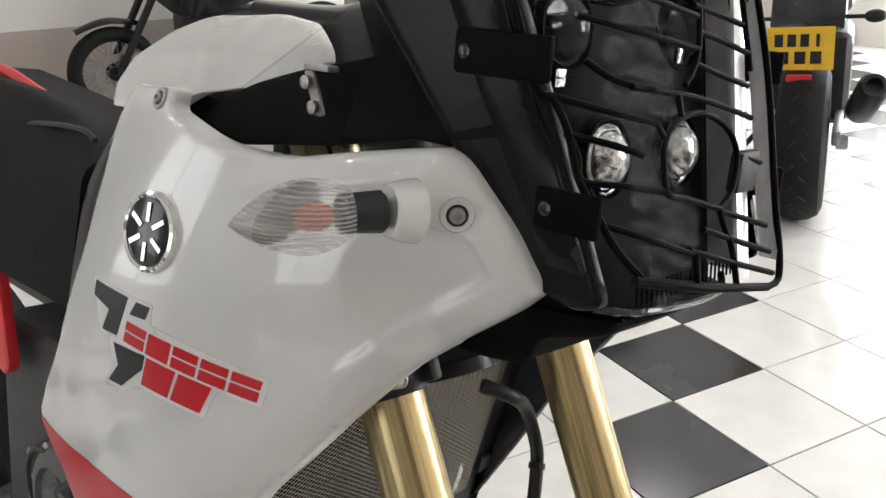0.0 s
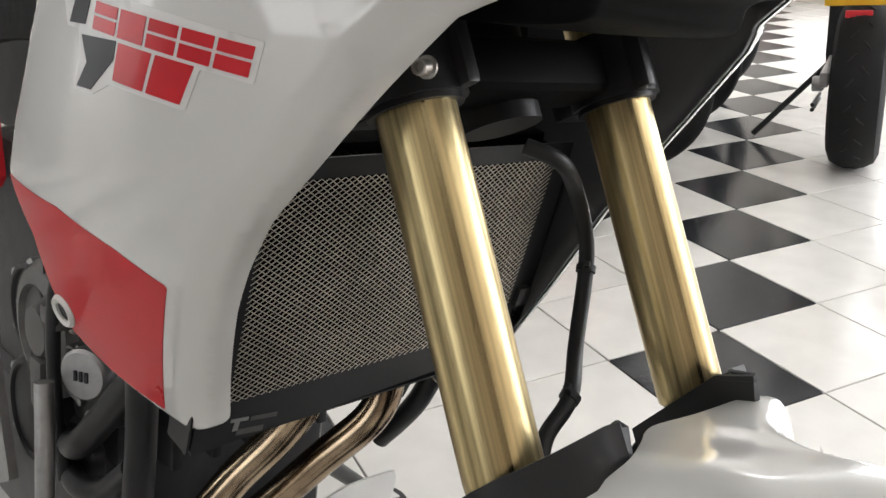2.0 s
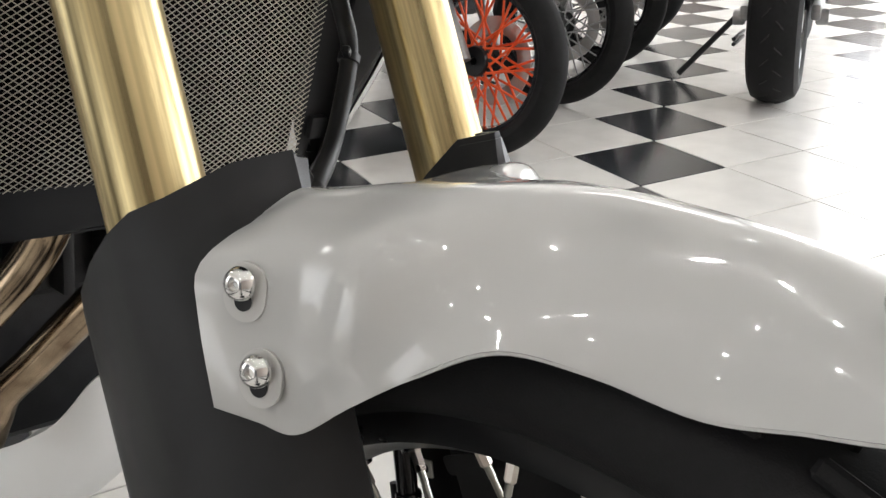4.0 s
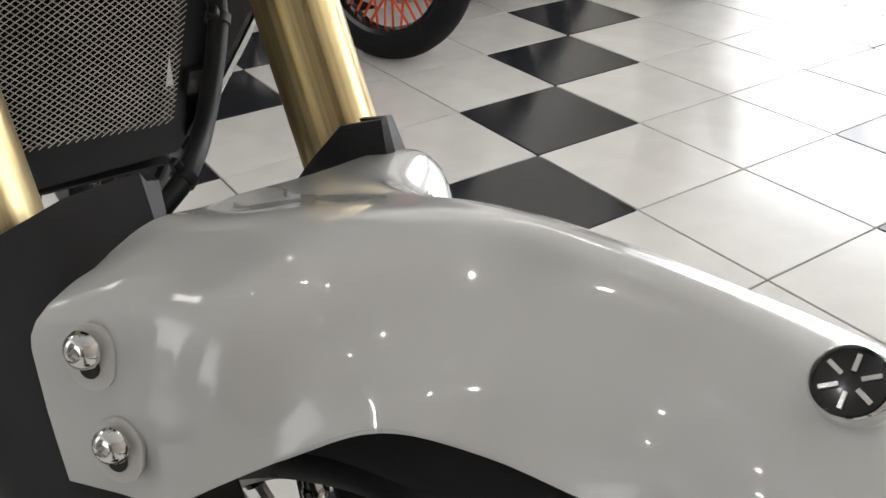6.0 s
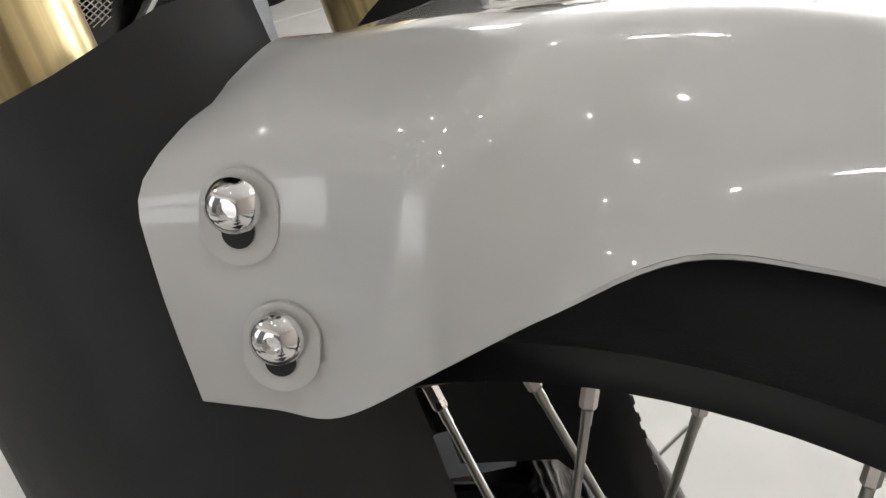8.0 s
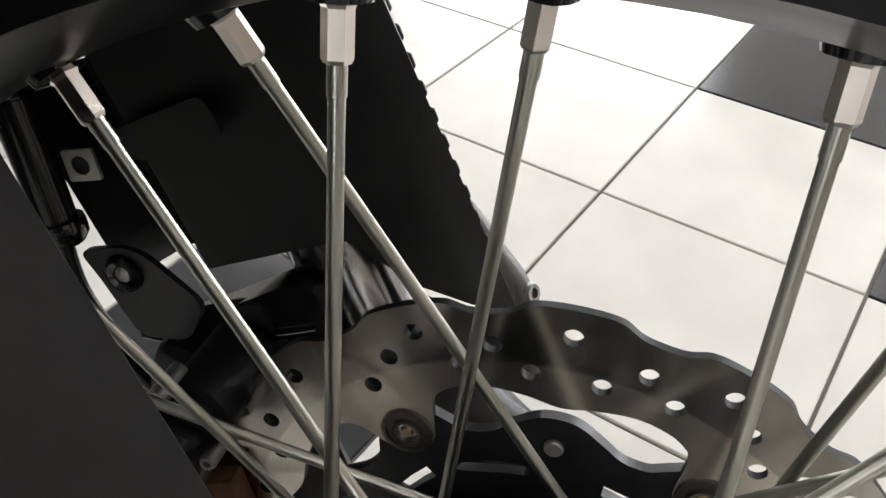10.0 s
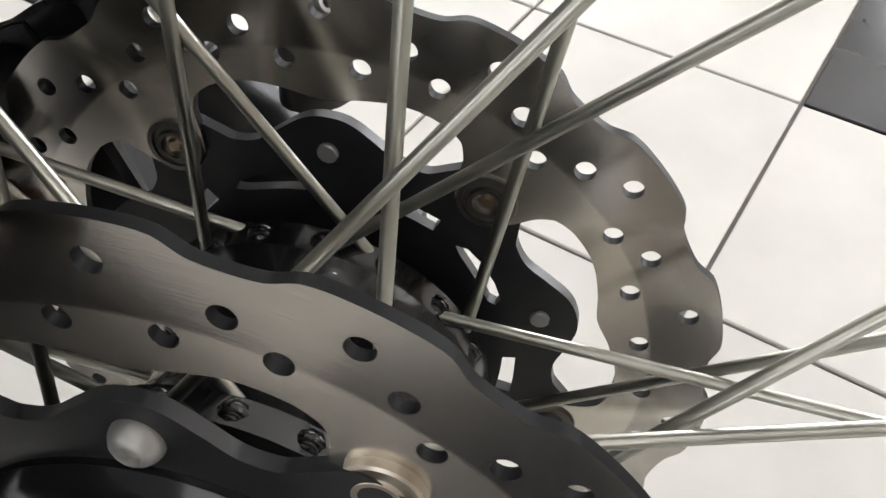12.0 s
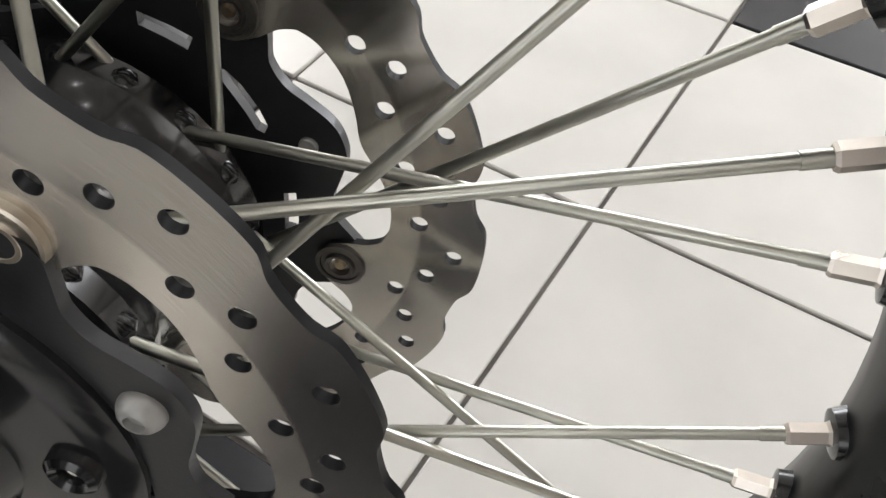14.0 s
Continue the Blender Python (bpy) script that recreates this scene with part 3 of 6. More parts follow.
def polar_loop(pts):
    return [(r * math.cos(radians(a)), r * math.sin(radians(a))) for a, r in pts]


def brake_disc(name, y, start, side, bob_r):
    """One disc; its plate lies across y, local angles count from start."""
    turn = TW_HUB @ Matrix.Translation((0, y, 0)) @ Matrix.Rotation(radians(90), 4, "X") @ Matrix.Rotation(radians(start), 4, "Z")
    holes = []
    inner = []
    for k in range(5):
        c = 72 * k
        for off, r in HOLES.items():
            for sgn in ((1,) if off in (0, 36) else (1, -1)):
                a = radians(c + sgn * off)
                holes.append(circle(r * math.cos(a), r * math.sin(a), 0.0034, 18))
        # inner edge: an ear round each bobbin, then the long window between two
        ear = [(-9, 0.0985), (-7.6, 0.091), (-5.6, 0.0845), (0, 0.0818), (5.6, 0.0845), (7.6, 0.091), (9, 0.0985), (11, 0.1035), (15, 0.1060), (22, 0.1062), (30, 0.1030), (36, 0.1005), (42, 0.1030), (50, 0.1062), (57, 0.1060), (61, 0.1035)]
        inner += [(c + a, r) for a, r in ear]
    bm = plate(disc_outline(), 0.0034, holes=holes + [smooth_loop(inner, 3)])
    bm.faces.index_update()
    # hole walls and outer edge: their shade is painted on as near-black
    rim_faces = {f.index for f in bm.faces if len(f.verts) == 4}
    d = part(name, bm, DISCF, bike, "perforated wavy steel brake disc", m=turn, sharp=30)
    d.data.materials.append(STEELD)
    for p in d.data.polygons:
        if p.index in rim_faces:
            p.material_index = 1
    # carrier
    arms, cut = [], []
    for k in range(5):
        c = 72 * k
        arms += [(c + o, r) for o, r in ((-36, 0.0932), (-31.5, 0.0922), (-26, 0.0880), (-19.5, 0.0838), (-13, 0.0852), (-9, 0.0915), (-5.5, 0.0978), (0, 0.0998), (5.5, 0.0978), (9, 0.0915), (13, 0.0852), (19.5, 0.0838), (26, 0.0880), (31.5, 0.0922))]
        cut.append(polar_loop([(c - o, r) for o, r in ((5, 0.0672), (8, 0.0655), (14, 0.0643), (22, 0.0637), (28, 0.0634), (30, 0.0655), (28, 0.0684), (22, 0.0694), (14, 0.0700), (8, 0.0696))]))
        cut.append(polar_loop([(c + o, r) for o, r in ((3, 0.0660), (10, 0.0652), (18.5, 0.0648), (19.5, 0.0697), (10, 0.0706), (3.5, 0.0716))]))
    bm = plate(smooth_loop(arms, 4), 0.0044, holes=cut + [circle(0, 0, 0.031, 28)], m=Matrix.Translation((0, 0, -side * 0.0026)))
    part("carrier", bm, CARRIER, d, "black disc carrier", sharp=30)
    out = -side
    for k in range(5):
        a = radians(72 * k)
        m = Matrix.Translation((bob_r * math.cos(a), bob_r * math.sin(a), 0))
        # dished flange outside, plain stepped rings inside
        bm = bmesh.new()
        spin(bm, [(0.0030, -out * 0.0010), (0.0036, out * 0.0036), (0.0046, out * 0.0050), (0.0058, out * 0.0050), (0.0066, out * 0.0042), (0.0086, out * 0.0040), (0.0100, out * 0.0045), (0.0108, out * 0.0040), (0.0110, out * 0.0016), (0.0060, out * 0.0012)], 36, "z")
        bm.transform(m)
        part("bobbin", bm, BOBBIN, d, "dull gold plated floating bobbin")
        bm = bmesh.new()
        spin(bm, [(0.0042, -out * 0.0010), (0.0044, -out * 0.0036), (0.0056, -out * 0.0038), (0.0062, -out * 0.0024), (0.0078, -out * 0.0022), (0.0080, -out * 0.0030), (0.0098, -out * 0.0028), (0.0102, -out * 0.0014)], 36, "z")
        bm.transform(m)
        part("circlip", bm, STEELC, d, "dull steel retaining clip")
        bm = bmesh.new()
        lathe(bm, [(0, -out * 0.0030), (0.0018, -out * 0.0030), (0.0026, -out * 0.0016), (0.0042, -out * 0.0006), (0.0042, out * 0.001)], 20, m)
        part("bobbin_core", bm, BRASS, d, "brass bobbin core")
        bm = bmesh.new()
        aa = a + radians(36)
        mm = Matrix.Translation((0.0805 * math.cos(aa), 0.0805 * math.sin(aa), -side * 0.0046)) @ Matrix.Rotation(0 if side < 0 else math.pi, 4, "X")
        lathe(bm, [(0, 0.0), (0.0068, 0.0), (0.0068, 0.0010), (0.0064, 0.0024), (0.0052, 0.0042), (0.0038, 0.0052), (0.0030, 0.0053), (0.0027, 0.0034), (0, 0.0034)], 28, mm)
        part("disc_bolt", bm, ALUB, d, "grey dome head disc bolt")
        bm = bmesh.new()
        lathe(bm, [(0, 0.0), (0.0036, 0.0), (0.0036, 0.0012), (0.0030, 0.0018), (0, 0.0018)], 16, Matrix.Translation((0.0800 * math.cos(aa), 0.0800 * math.sin(aa), -side * 0.0004)) @ Matrix.Rotation(math.pi if side < 0 else 0, 4, "X"))
        part("bolt_end", bm, ALUB, d)
    return d


brake_disc("brake_disc", 0.0583, 54.13, 1, 0.0908)
brake_disc("brake_disc", -0.0552, 56.86, -1, 0.0940)
for y, s in ((-0.066, -1), (0.066, 1)):
    bm = bmesh.new()
    spin(bm, [(0.026, y - 0.002), (0.034, y - 0.002), (0.034, y + 0.002), (0.026, y + 0.002)], 60)
    ring = part("speed_ring", bm, ALU, bike, "slotted steel speed sensor ring", m=TW_HUB)
    bm = bmesh.new()
    rod(bm, HUB + Vector((0, s * 0.05, 0)), HUB + Vector((0, s * 0.118, 0)), 0.0125, seg=20, bev=0.002)
    part("axle", bm, ALU, bike)

for k in range(5):
    bm = bmesh.new()
    p = polar(0.0545, 4.2 + 72 * k, -0.0665)
    lathe(bm, [(0, -0.004), (0.0034, -0.004), (0.0034, 0.0), (0.0028, 0.0014), (0.0014, 0.0021), (0, 0.0022)], 18, Matrix.Translation(p) @ Matrix.Rotation(radians(90), 4, "X"))
    part("hub_bolt", bm, CHROME, hub, "small bright dome bolt")
    bm = bmesh.new()
    spin(bm, [(0.0040, -0.003), (0.0040, 0.0030), (0.0058, 0.0044), (0.0078, 0.0030), (0.0086, -0.003)], 24, "z")
    bm.transform(Matrix.Translation(p) @ Matrix.Rotation(radians(90), 4, "X"))
    part("bolt_well", bm, GLOSSB, hub, "raised black rim round the bolt")
bm = bmesh.new()
spin(bm, [(0.012, -0.070), (0.020, -0.072), (0.023, -0.068), (0.028, -0.068), (0.030, -0.073), (0.034, -0.074), (0.037, -0.068), (0.042, -0.0665), (0.060, -0.0665), (0.067, -0.0650), (0.0705, -0.0620), (0.071, -0.0580), (0.040, -0.056), (0.012, -0.056)], 64)
part("hub_cap", bm, GLOSSB, hub, "black ringed hub face")
# fork: two gold tubes in black clamps, sliders, guards, feet
RAKE = radians(27.17)
FD, FF = Vector((-math.sin(RAKE), 0, math.cos(RAKE))), Vector((math.cos(RAKE), 0, math.sin(RAKE)))
FORK0 = Vector((-0.058, -0.024, 0.347))


def fk(s, f, y):
    """A place in the fork's own measure: s up the leg, f ahead of it."""
    return FORK0 + FD * s + FF * f + Vector((0, y, 0))


for sgn in (-1, 1):
    y = sgn * 0.1125
    bm = bmesh.new()
    m, n = between(fk(0.362, 0, y), fk(0.625, 0, y))
    lathe(bm, [(0, 0), (0.0235, 0), (0.0262, 0.003), (0.0268, 0.01), (0.0268, n), (0, n)], 48)
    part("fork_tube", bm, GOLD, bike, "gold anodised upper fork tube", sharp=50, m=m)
    bm = bmesh.new()
    rod(bm, fk(0.02, 0, y), fk(0.37, 0, y), 0.0205, seg=32)
    part("fork_slider", bm, SLIDER, bike, "polished fork slider")
    # foot with axle clamp
    bm = bmesh.new()
    tube(bm, [fk(0.065, 0, y), fk(0.04, 0.004, y), fk(0.0, 0.022, y), fk(-0.045, 0.042, y)], 0.026, 4, 20, radii=(0.027, 0.024))
    box(bm, 0.05, 0.034, 0.05, Matrix.Translation(HUB + Vector((-0.004, y, 0))), 0.012, 3)
    part("fork_foot", bm, SATIN, bike, "black cast fork foot")
    # guard: a deep channel round the slider
    outer = [(-0.080, -0.030, 0.130), (-0.083, -0.005, 0.126), (-0.080, 0.012, 0.124), (-0.066, 0.021, 0.122), (-0.052, 0.026, 0.120), (-0.025, 0.030, 0.118), (0.0, 0.0305, 0.112), (0.020, 0.027, 0.104), (0.045, 0.011, 0.092), (0.060, -0.006, 0.084), (0.068, -0.017, 0.079), (0.072, -0.024, 0.077), (0.0735, -0.0275, 0.078), (0.070, -0.031, 0.080), (0.060, -0.033, 0.086), (0.045, -0.034, 0.098), (0.024, -0.034, 0.124), (-0.035, -0.036, 0.128)]
    upper = [(-0.080, -0.030, 0.316), (-0.083, -0.005, 0.318), (-0.080, 0.012, 0.324), (-0.066, 0.021, 0.338), (-0.052, 0.026, 0.350), (-0.025, 0.030, 0.361), (0.0, 0.0305, 0.370), (0.020, 0.027, 0.376), (0.032, 0.014, 0.379), (0.045, 0.002, 0.383), (0.057, -0.010, 0.387), (0.060, -0.034, 0.389), (0.066, -0.042, 0.389), (0.083, -0.044, 0.385), (0.084, -0.050, 0.384), (0.056, -0.052, 0.388), (0.024, -0.052, 0.375), (-0.035, -0.040, 0.352)]
    st = []
    for (f0, o0, s0), (f1, o1, s1) in zip(outer, upper):
        f1 = min(f1, 0.064) if sgn < 0 else f1
        run = []
        for q in (0, 0.3, 0.55, 0.75, 0.9, 1):
            e = q * q if o1 < o0 else q
            ef = q ** 4 if f0 > 0.055 else e
            run.append(fk(s0 + (s1 - s0) * q, f0 + (f1 - f0) * ef, y + sgn * (o0 + (o1 - o0) * e)))
        st.append(run)
    bm = loft(st, 1, 2, thick=0.0030)
    fg = part("fork_guard", bm, BLACK, bike, "matt black plastic fork guard", sharp=40)
    bm = bmesh.new()
    lid = [fk(s1 - 0.004, min(f1, 0.064) if sgn < 0 else f1, y + sgn * o1) for f1, o1, s1 in upper[8:17]]
    vs = [bm.verts.new(p) for p in lid]
    bm.faces.new(vs)
    bmesh.ops.solidify(bm, geom=list(bm.faces), thickness=0.003)
    part("guard_cap", bm, BLACK, fg, smooth=False)
    for k in range(11 if sgn > 0 else 0):
        bm = bmesh.new()
        box(bm, 0.0024, 0.009, 0.0062, Matrix.Translation(fk(0.100 + k * 0.0105, 0.0640, y - sgn * 0.0095)) @ Matrix.Rotation(-RAKE, 4, "Y") @ Matrix.Rotation(sgn * 0.95, 4, "Z"), 0.0010, 1)
        part("guard_rib", bm, BLACK, fg)
    # caliper behind the leg, gripping the disc
    yc = 0.029 if sgn > 0 else -0.083
    bm = bmesh.new()
    for dy in (-0.020, 0.020):
        box(bm, 0.040, 0.020, 0.096, Matrix.Translation((-0.160, yc + dy, 0.362)) @ Matrix.Rotation(radians(14), 4, "Y"), 0.009, 3)
    cal = part("brake_caliper", bm, ENGINE, bike, "dark grey twin piston brake caliper")
    for x, z, r in ((-0.1366, 0.406, 0.0145), (-0.158, 0.356, 0.0165), (-0.162, 0.318, 0.0165)):
        bm = bmesh.new()
        rod(bm, (x, yc - 0.020, z), (x, yc + 0.030, z), r, seg=28, bev=0.004)
        part("caliper_boss", bm, ENGINE, cal, "rounded dark cast boss")
    for x, z, r in ((-0.150, 0.381, 0.0058), (-0.1404, 0.369, 0.0040), (-0.128, 0.392, 0.0034), (-0.146, 0.418, 0.0040)):
        bm = bmesh.new()
        lathe(bm, [(0, -0.012), (r, -0.012), (r, 0.004), (r * 0.8, 0.0055), (r * 0.5, 0.0055), (r * 0.5, 0.003), (0, 0.003)], 18, Matrix.Translation((x, yc - 0.019, z)) @ Matrix.Rotation(radians(90), 4, "X"))
        part("caliper_bolt", bm, ALU, cal, "bright caliper bolt")
    bm = bmesh.new()
    box(bm, 0.020, 0.012, 0.030, Matrix.Translation((-0.131, yc - 0.005, 0.352)) @ Matrix.Rotation(radians(-20), 4, "Y"), 0.003, 2)
    part("brake_pad", bm, PADM, cal, "worn copper-brown brake pad")
    bm = bmesh.new()
    box(bm, 0.05, 0.012, 0.11, Matrix.Translation((-0.130, yc + sgn * 0.034, 0.370)) @ Matrix.Rotation(radians(-24), 4, "Y"), 0.006, 2)
    part("caliper_bracket", bm, SATIN, bike, "black caliper bracket")

# hose guide, clip nut, stay plate and bridge arm behind the left leg
UPRIGHT = Matrix(((1, 0, 0, 0), (0, 0, 1, 0), (0, 1, 0, 0), (0, 0, 0, 1)))
bm = bmesh.new()
rod(bm, (-0.2195, 0.047, 0.506), (-0.2065, 0.046, 0.455), 0.0085, 0.0076, 24, 0.001)
guide = part("hose_guide", bm, GLOSSB, bike, "glossy black hose guide")
bm = bmesh.new()
lathe(bm, [(0, 0), (0.0094, 0), (0.0098, 0.002), (0.0094, 0.007), (0.0070, 0.010), (0, 0.010)], 20, between((-0.2065, 0.046, 0.458), (-0.2030, 0.046, 0.444))[0])
part("guide_collar", bm, GLOSSB, guide)
bm = bmesh.new()
tube(bm, [(-0.2065, 0.046, 0.452), (-0.2020, 0.046, 0.427), (-0.1890, 0.046, 0.404), (-0.1750, 0.046, 0.386), (-0.1470, 0.046, 0.366)], 0.0037, 6, 14)
part("brake_pipe", bm, GLOSSB, bike, "thin glossy black brake pipe")
bm = bmesh.new()
tube(bm, [(-0.2240, 0.049, 0.456), (-0.2197, 0.049, 0.441), (-0.2114, 0.049, 0.420), (-0.1997, 0.049, 0.400), (-0.186, 0.049, 0.382)], 0.0032, 6, 12)
part("sensor_cable", bm, BLACK, bike, "black wheel sensor cable")
bm = plate(rounded([(-0.2005, 0.4452), (-0.181, 0.4508), (-0.1717, 0.4495), (-0.1472, 0.4315), (-0.155, 0.4125), (-0.177, 0.4095), (-0.193, 0.4357)], 0.006), 0.003, m=Matrix.Translation((0, 0.0475, 0)) @ UPRIGHT)
stay = part("stay_plate", bm, CARRIER, bike, "black stay plate")
SB = Matrix.Translation((-0.1807, 0.0458, 0.4393)) @ Matrix.Rotation(radians(90), 4, "X")
bm = bmesh.new()
spin(bm, [(0.0038, 0.0), (0.0038, 0.002), (0.0062, 0.0028), (0.0078, 0.002), (0.0084, 0.0)], 24, "z")
bm.transform(SB)
part("bolt_collar", bm, GLOSSB, stay)
bm = bmesh.new()
lathe(bm, [(0, 0), (0.0036, 0), (0.0032, 0.0016), (0.0015, 0.0022), (0, 0.0023)], 18, SB)
part("stay_bolt", bm, ALU, stay, "bright bolt end")
bm = plate(rounded([(-0.176, 0.403), (-0.150, 0.4185), (-0.120, 0.4385), (-0.106, 0.4385), (-0.101, 0.417), (-0.117, 0.4100), (-0.133, 0.4095), (-0.162, 0.3990)], 0.005), 0.016, m=Matrix.Translation((0, 0.068, 0)) @ UPRIGHT)
bridge = part("bridge_arm", bm, GLOSSB, bike, "black bridge arm of the caliper stay")
bm = bmesh.new()
tube(bm, [(-0.184, 0.059, 0.401), (-0.156, 0.0595, 0.402), (-0.129, 0.0595, 0.4115), (-0.105, 0.0595, 0.421)], 0.0030, 6, 12)
part("rolled_edge", bm, GLOSSB, bridge)
NM = Matrix.Translation((-0.1921, 0.0455, 0.4843)) @ Matrix.Rotation(radians(90), 4, "X") @ Matrix.Rotation(radians(14), 4, "Z")
bm = plate(rounded([(-0.0068, -0.0062), (0.0068, -0.0062), (0.0068, 0.0062), (-0.0068, 0.0062)], 0.0012), 0.0016, m=NM, holes=[circle(0, 0, 0.0038, 16)])
nut = part("clip_nut", bm, ZINC, bike, "zinc clip nut")
bm = bmesh.new()
lathe(bm, [(0, -0.002), (0.0038, -0.002), (0.0038, -0.0004), (0, -0.0004)], 16, NM)
part("nut_hole", bm, BLACK, nut)
# raised pad pressed into the guard's inner wall
bm = plate(rounded([(-0.178, 0.5005), (-0.142, 0.520), (-0.1334, 0.507), (-0.169, 0.490)], 0.004), 0.0016, m=Matrix.Translation((0, 0.0452, 0)) @ UPRIGHT)
part("guard_pad", bm, BLACK, bike, "black pad on the fork guard")
# front lug of the left fork foot with its pinch bolt
bm = bmesh.new()
tube(bm, [fk(0.112, 0.056, 0.113), fk(0.090, 0.0585, 0.1125), fk(0.066, 0.060, 0.1125), fk(0.035, 0.050, 0.1125)], 0.012, 5, 18, radii=(0.006, 0.015))
lug = part("axle_lug", bm, CASEM, bike, "grey cast lug on the fork foot")
bm = bmesh.new()
lathe(bm, [(0, -0.012), (0.0046, -0.012), (0.0046, 0.004), (0.0038, 0.0055), (0.0022, 0.0055), (0.0022, 0.003), (0, 0.003)], 18, between(fk(0.068, 0.068, 0.1125), fk(0.068, 0.090, 0.104))[0])
part("pinch_bolt", bm, ALU, lug, "bright pinch bolt")

# triple clamp and steering stem
for sgn in (-1, 1):
    y = sgn * 0.1125
    bm = bmesh.new()
    rod(bm, fk(0.605, 0, y), fk(0.662, 0, y), 0.036, seg=32, bev=0.004)
    ring = part("clamp_ring", bm, SATIN, bike, "black fork clamp ring")
    bm = bmesh.new()
    box(bm, 0.030, 0.046, 0.054, Matrix.Translation(fk(0.634, -0.034, y)) @ Matrix.Rotation(-RAKE, 4, "Y"), 0.006)
    part("clamp_lug", bm, SATIN, ring)
    bm = bmesh.new()
    box(bm, 0.030, 0.012, 0.050, Matrix.Translation(fk(0.634, 0.030, y - sgn * 0.012)) @ Matrix.Rotation(-RAKE, 4, "Y"), 0.004)
    part("clamp_lip", bm, SATIN, ring)
bm = bmesh.new()
box(bm, 0.05, 0.17, 0.042, Matrix.Translation(fk(0.634, -0.004, 0)) @ Matrix.Rotation(-RAKE, 4, "Y"), 0.012, 3)
clamp = part("lower_clamp", bm, DARKIN, bike, "black lower fork clamp")
bm = bmesh.new()
rod(bm, fk(0.60, -0.03, 0), fk(0.86, -0.03, 0), 0.032, seg=24)
part("steering_stem", bm, SATIN, bike, "black steering stem tube")
for p in ((-0.310, -0.160, 0.9335), (-0.303, -0.160, 0.9165)):
    bm = bmesh.new()
    m, _ = between(p, (p[0] + 0.012, p[1] - 0.05, p[2] + 0.002))
    lathe(bm, [(0, 0), (0.0070, 0), (0.0070, 0.002), (0.0052, 0.0025), (0.0052, 0.010), (0.0042, 0.011), (0.003, 0.011), (0.003, 0.007), (0, 0.007)], 20, m)
    part("clamp_bolt", bm, STEEL, clamp, "bright hexagon clamp bolt")
for sgn in (-1, 1):
    bm = bmesh.new()
    y = sgn * 0.1125
    m, n = between(fk(0.66, 0, y), fk(0.86, 0, y))
    lathe(bm, [(0, 0), (0.0268, 0), (0.0268, n), (0, n)], 32)
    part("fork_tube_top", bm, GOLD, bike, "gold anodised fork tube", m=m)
bm = bmesh.new()
box(bm, 0.12, 0.26, 0.05, Matrix.Translation((-0.31, -0.03, 0.985)), 0.02, 3)
box(bm, 0.08, 0.12, 0.12, Matrix.Translation((-0.42, -0.03, 0.92)), 0.02, 3)
part("headstock", bm, SATIN, bike, "black steering head and fairing stay")

# front mudguard
YC = -0.024


def fender_pt(x, y, z):
    return Vector((x, YC + y, z))


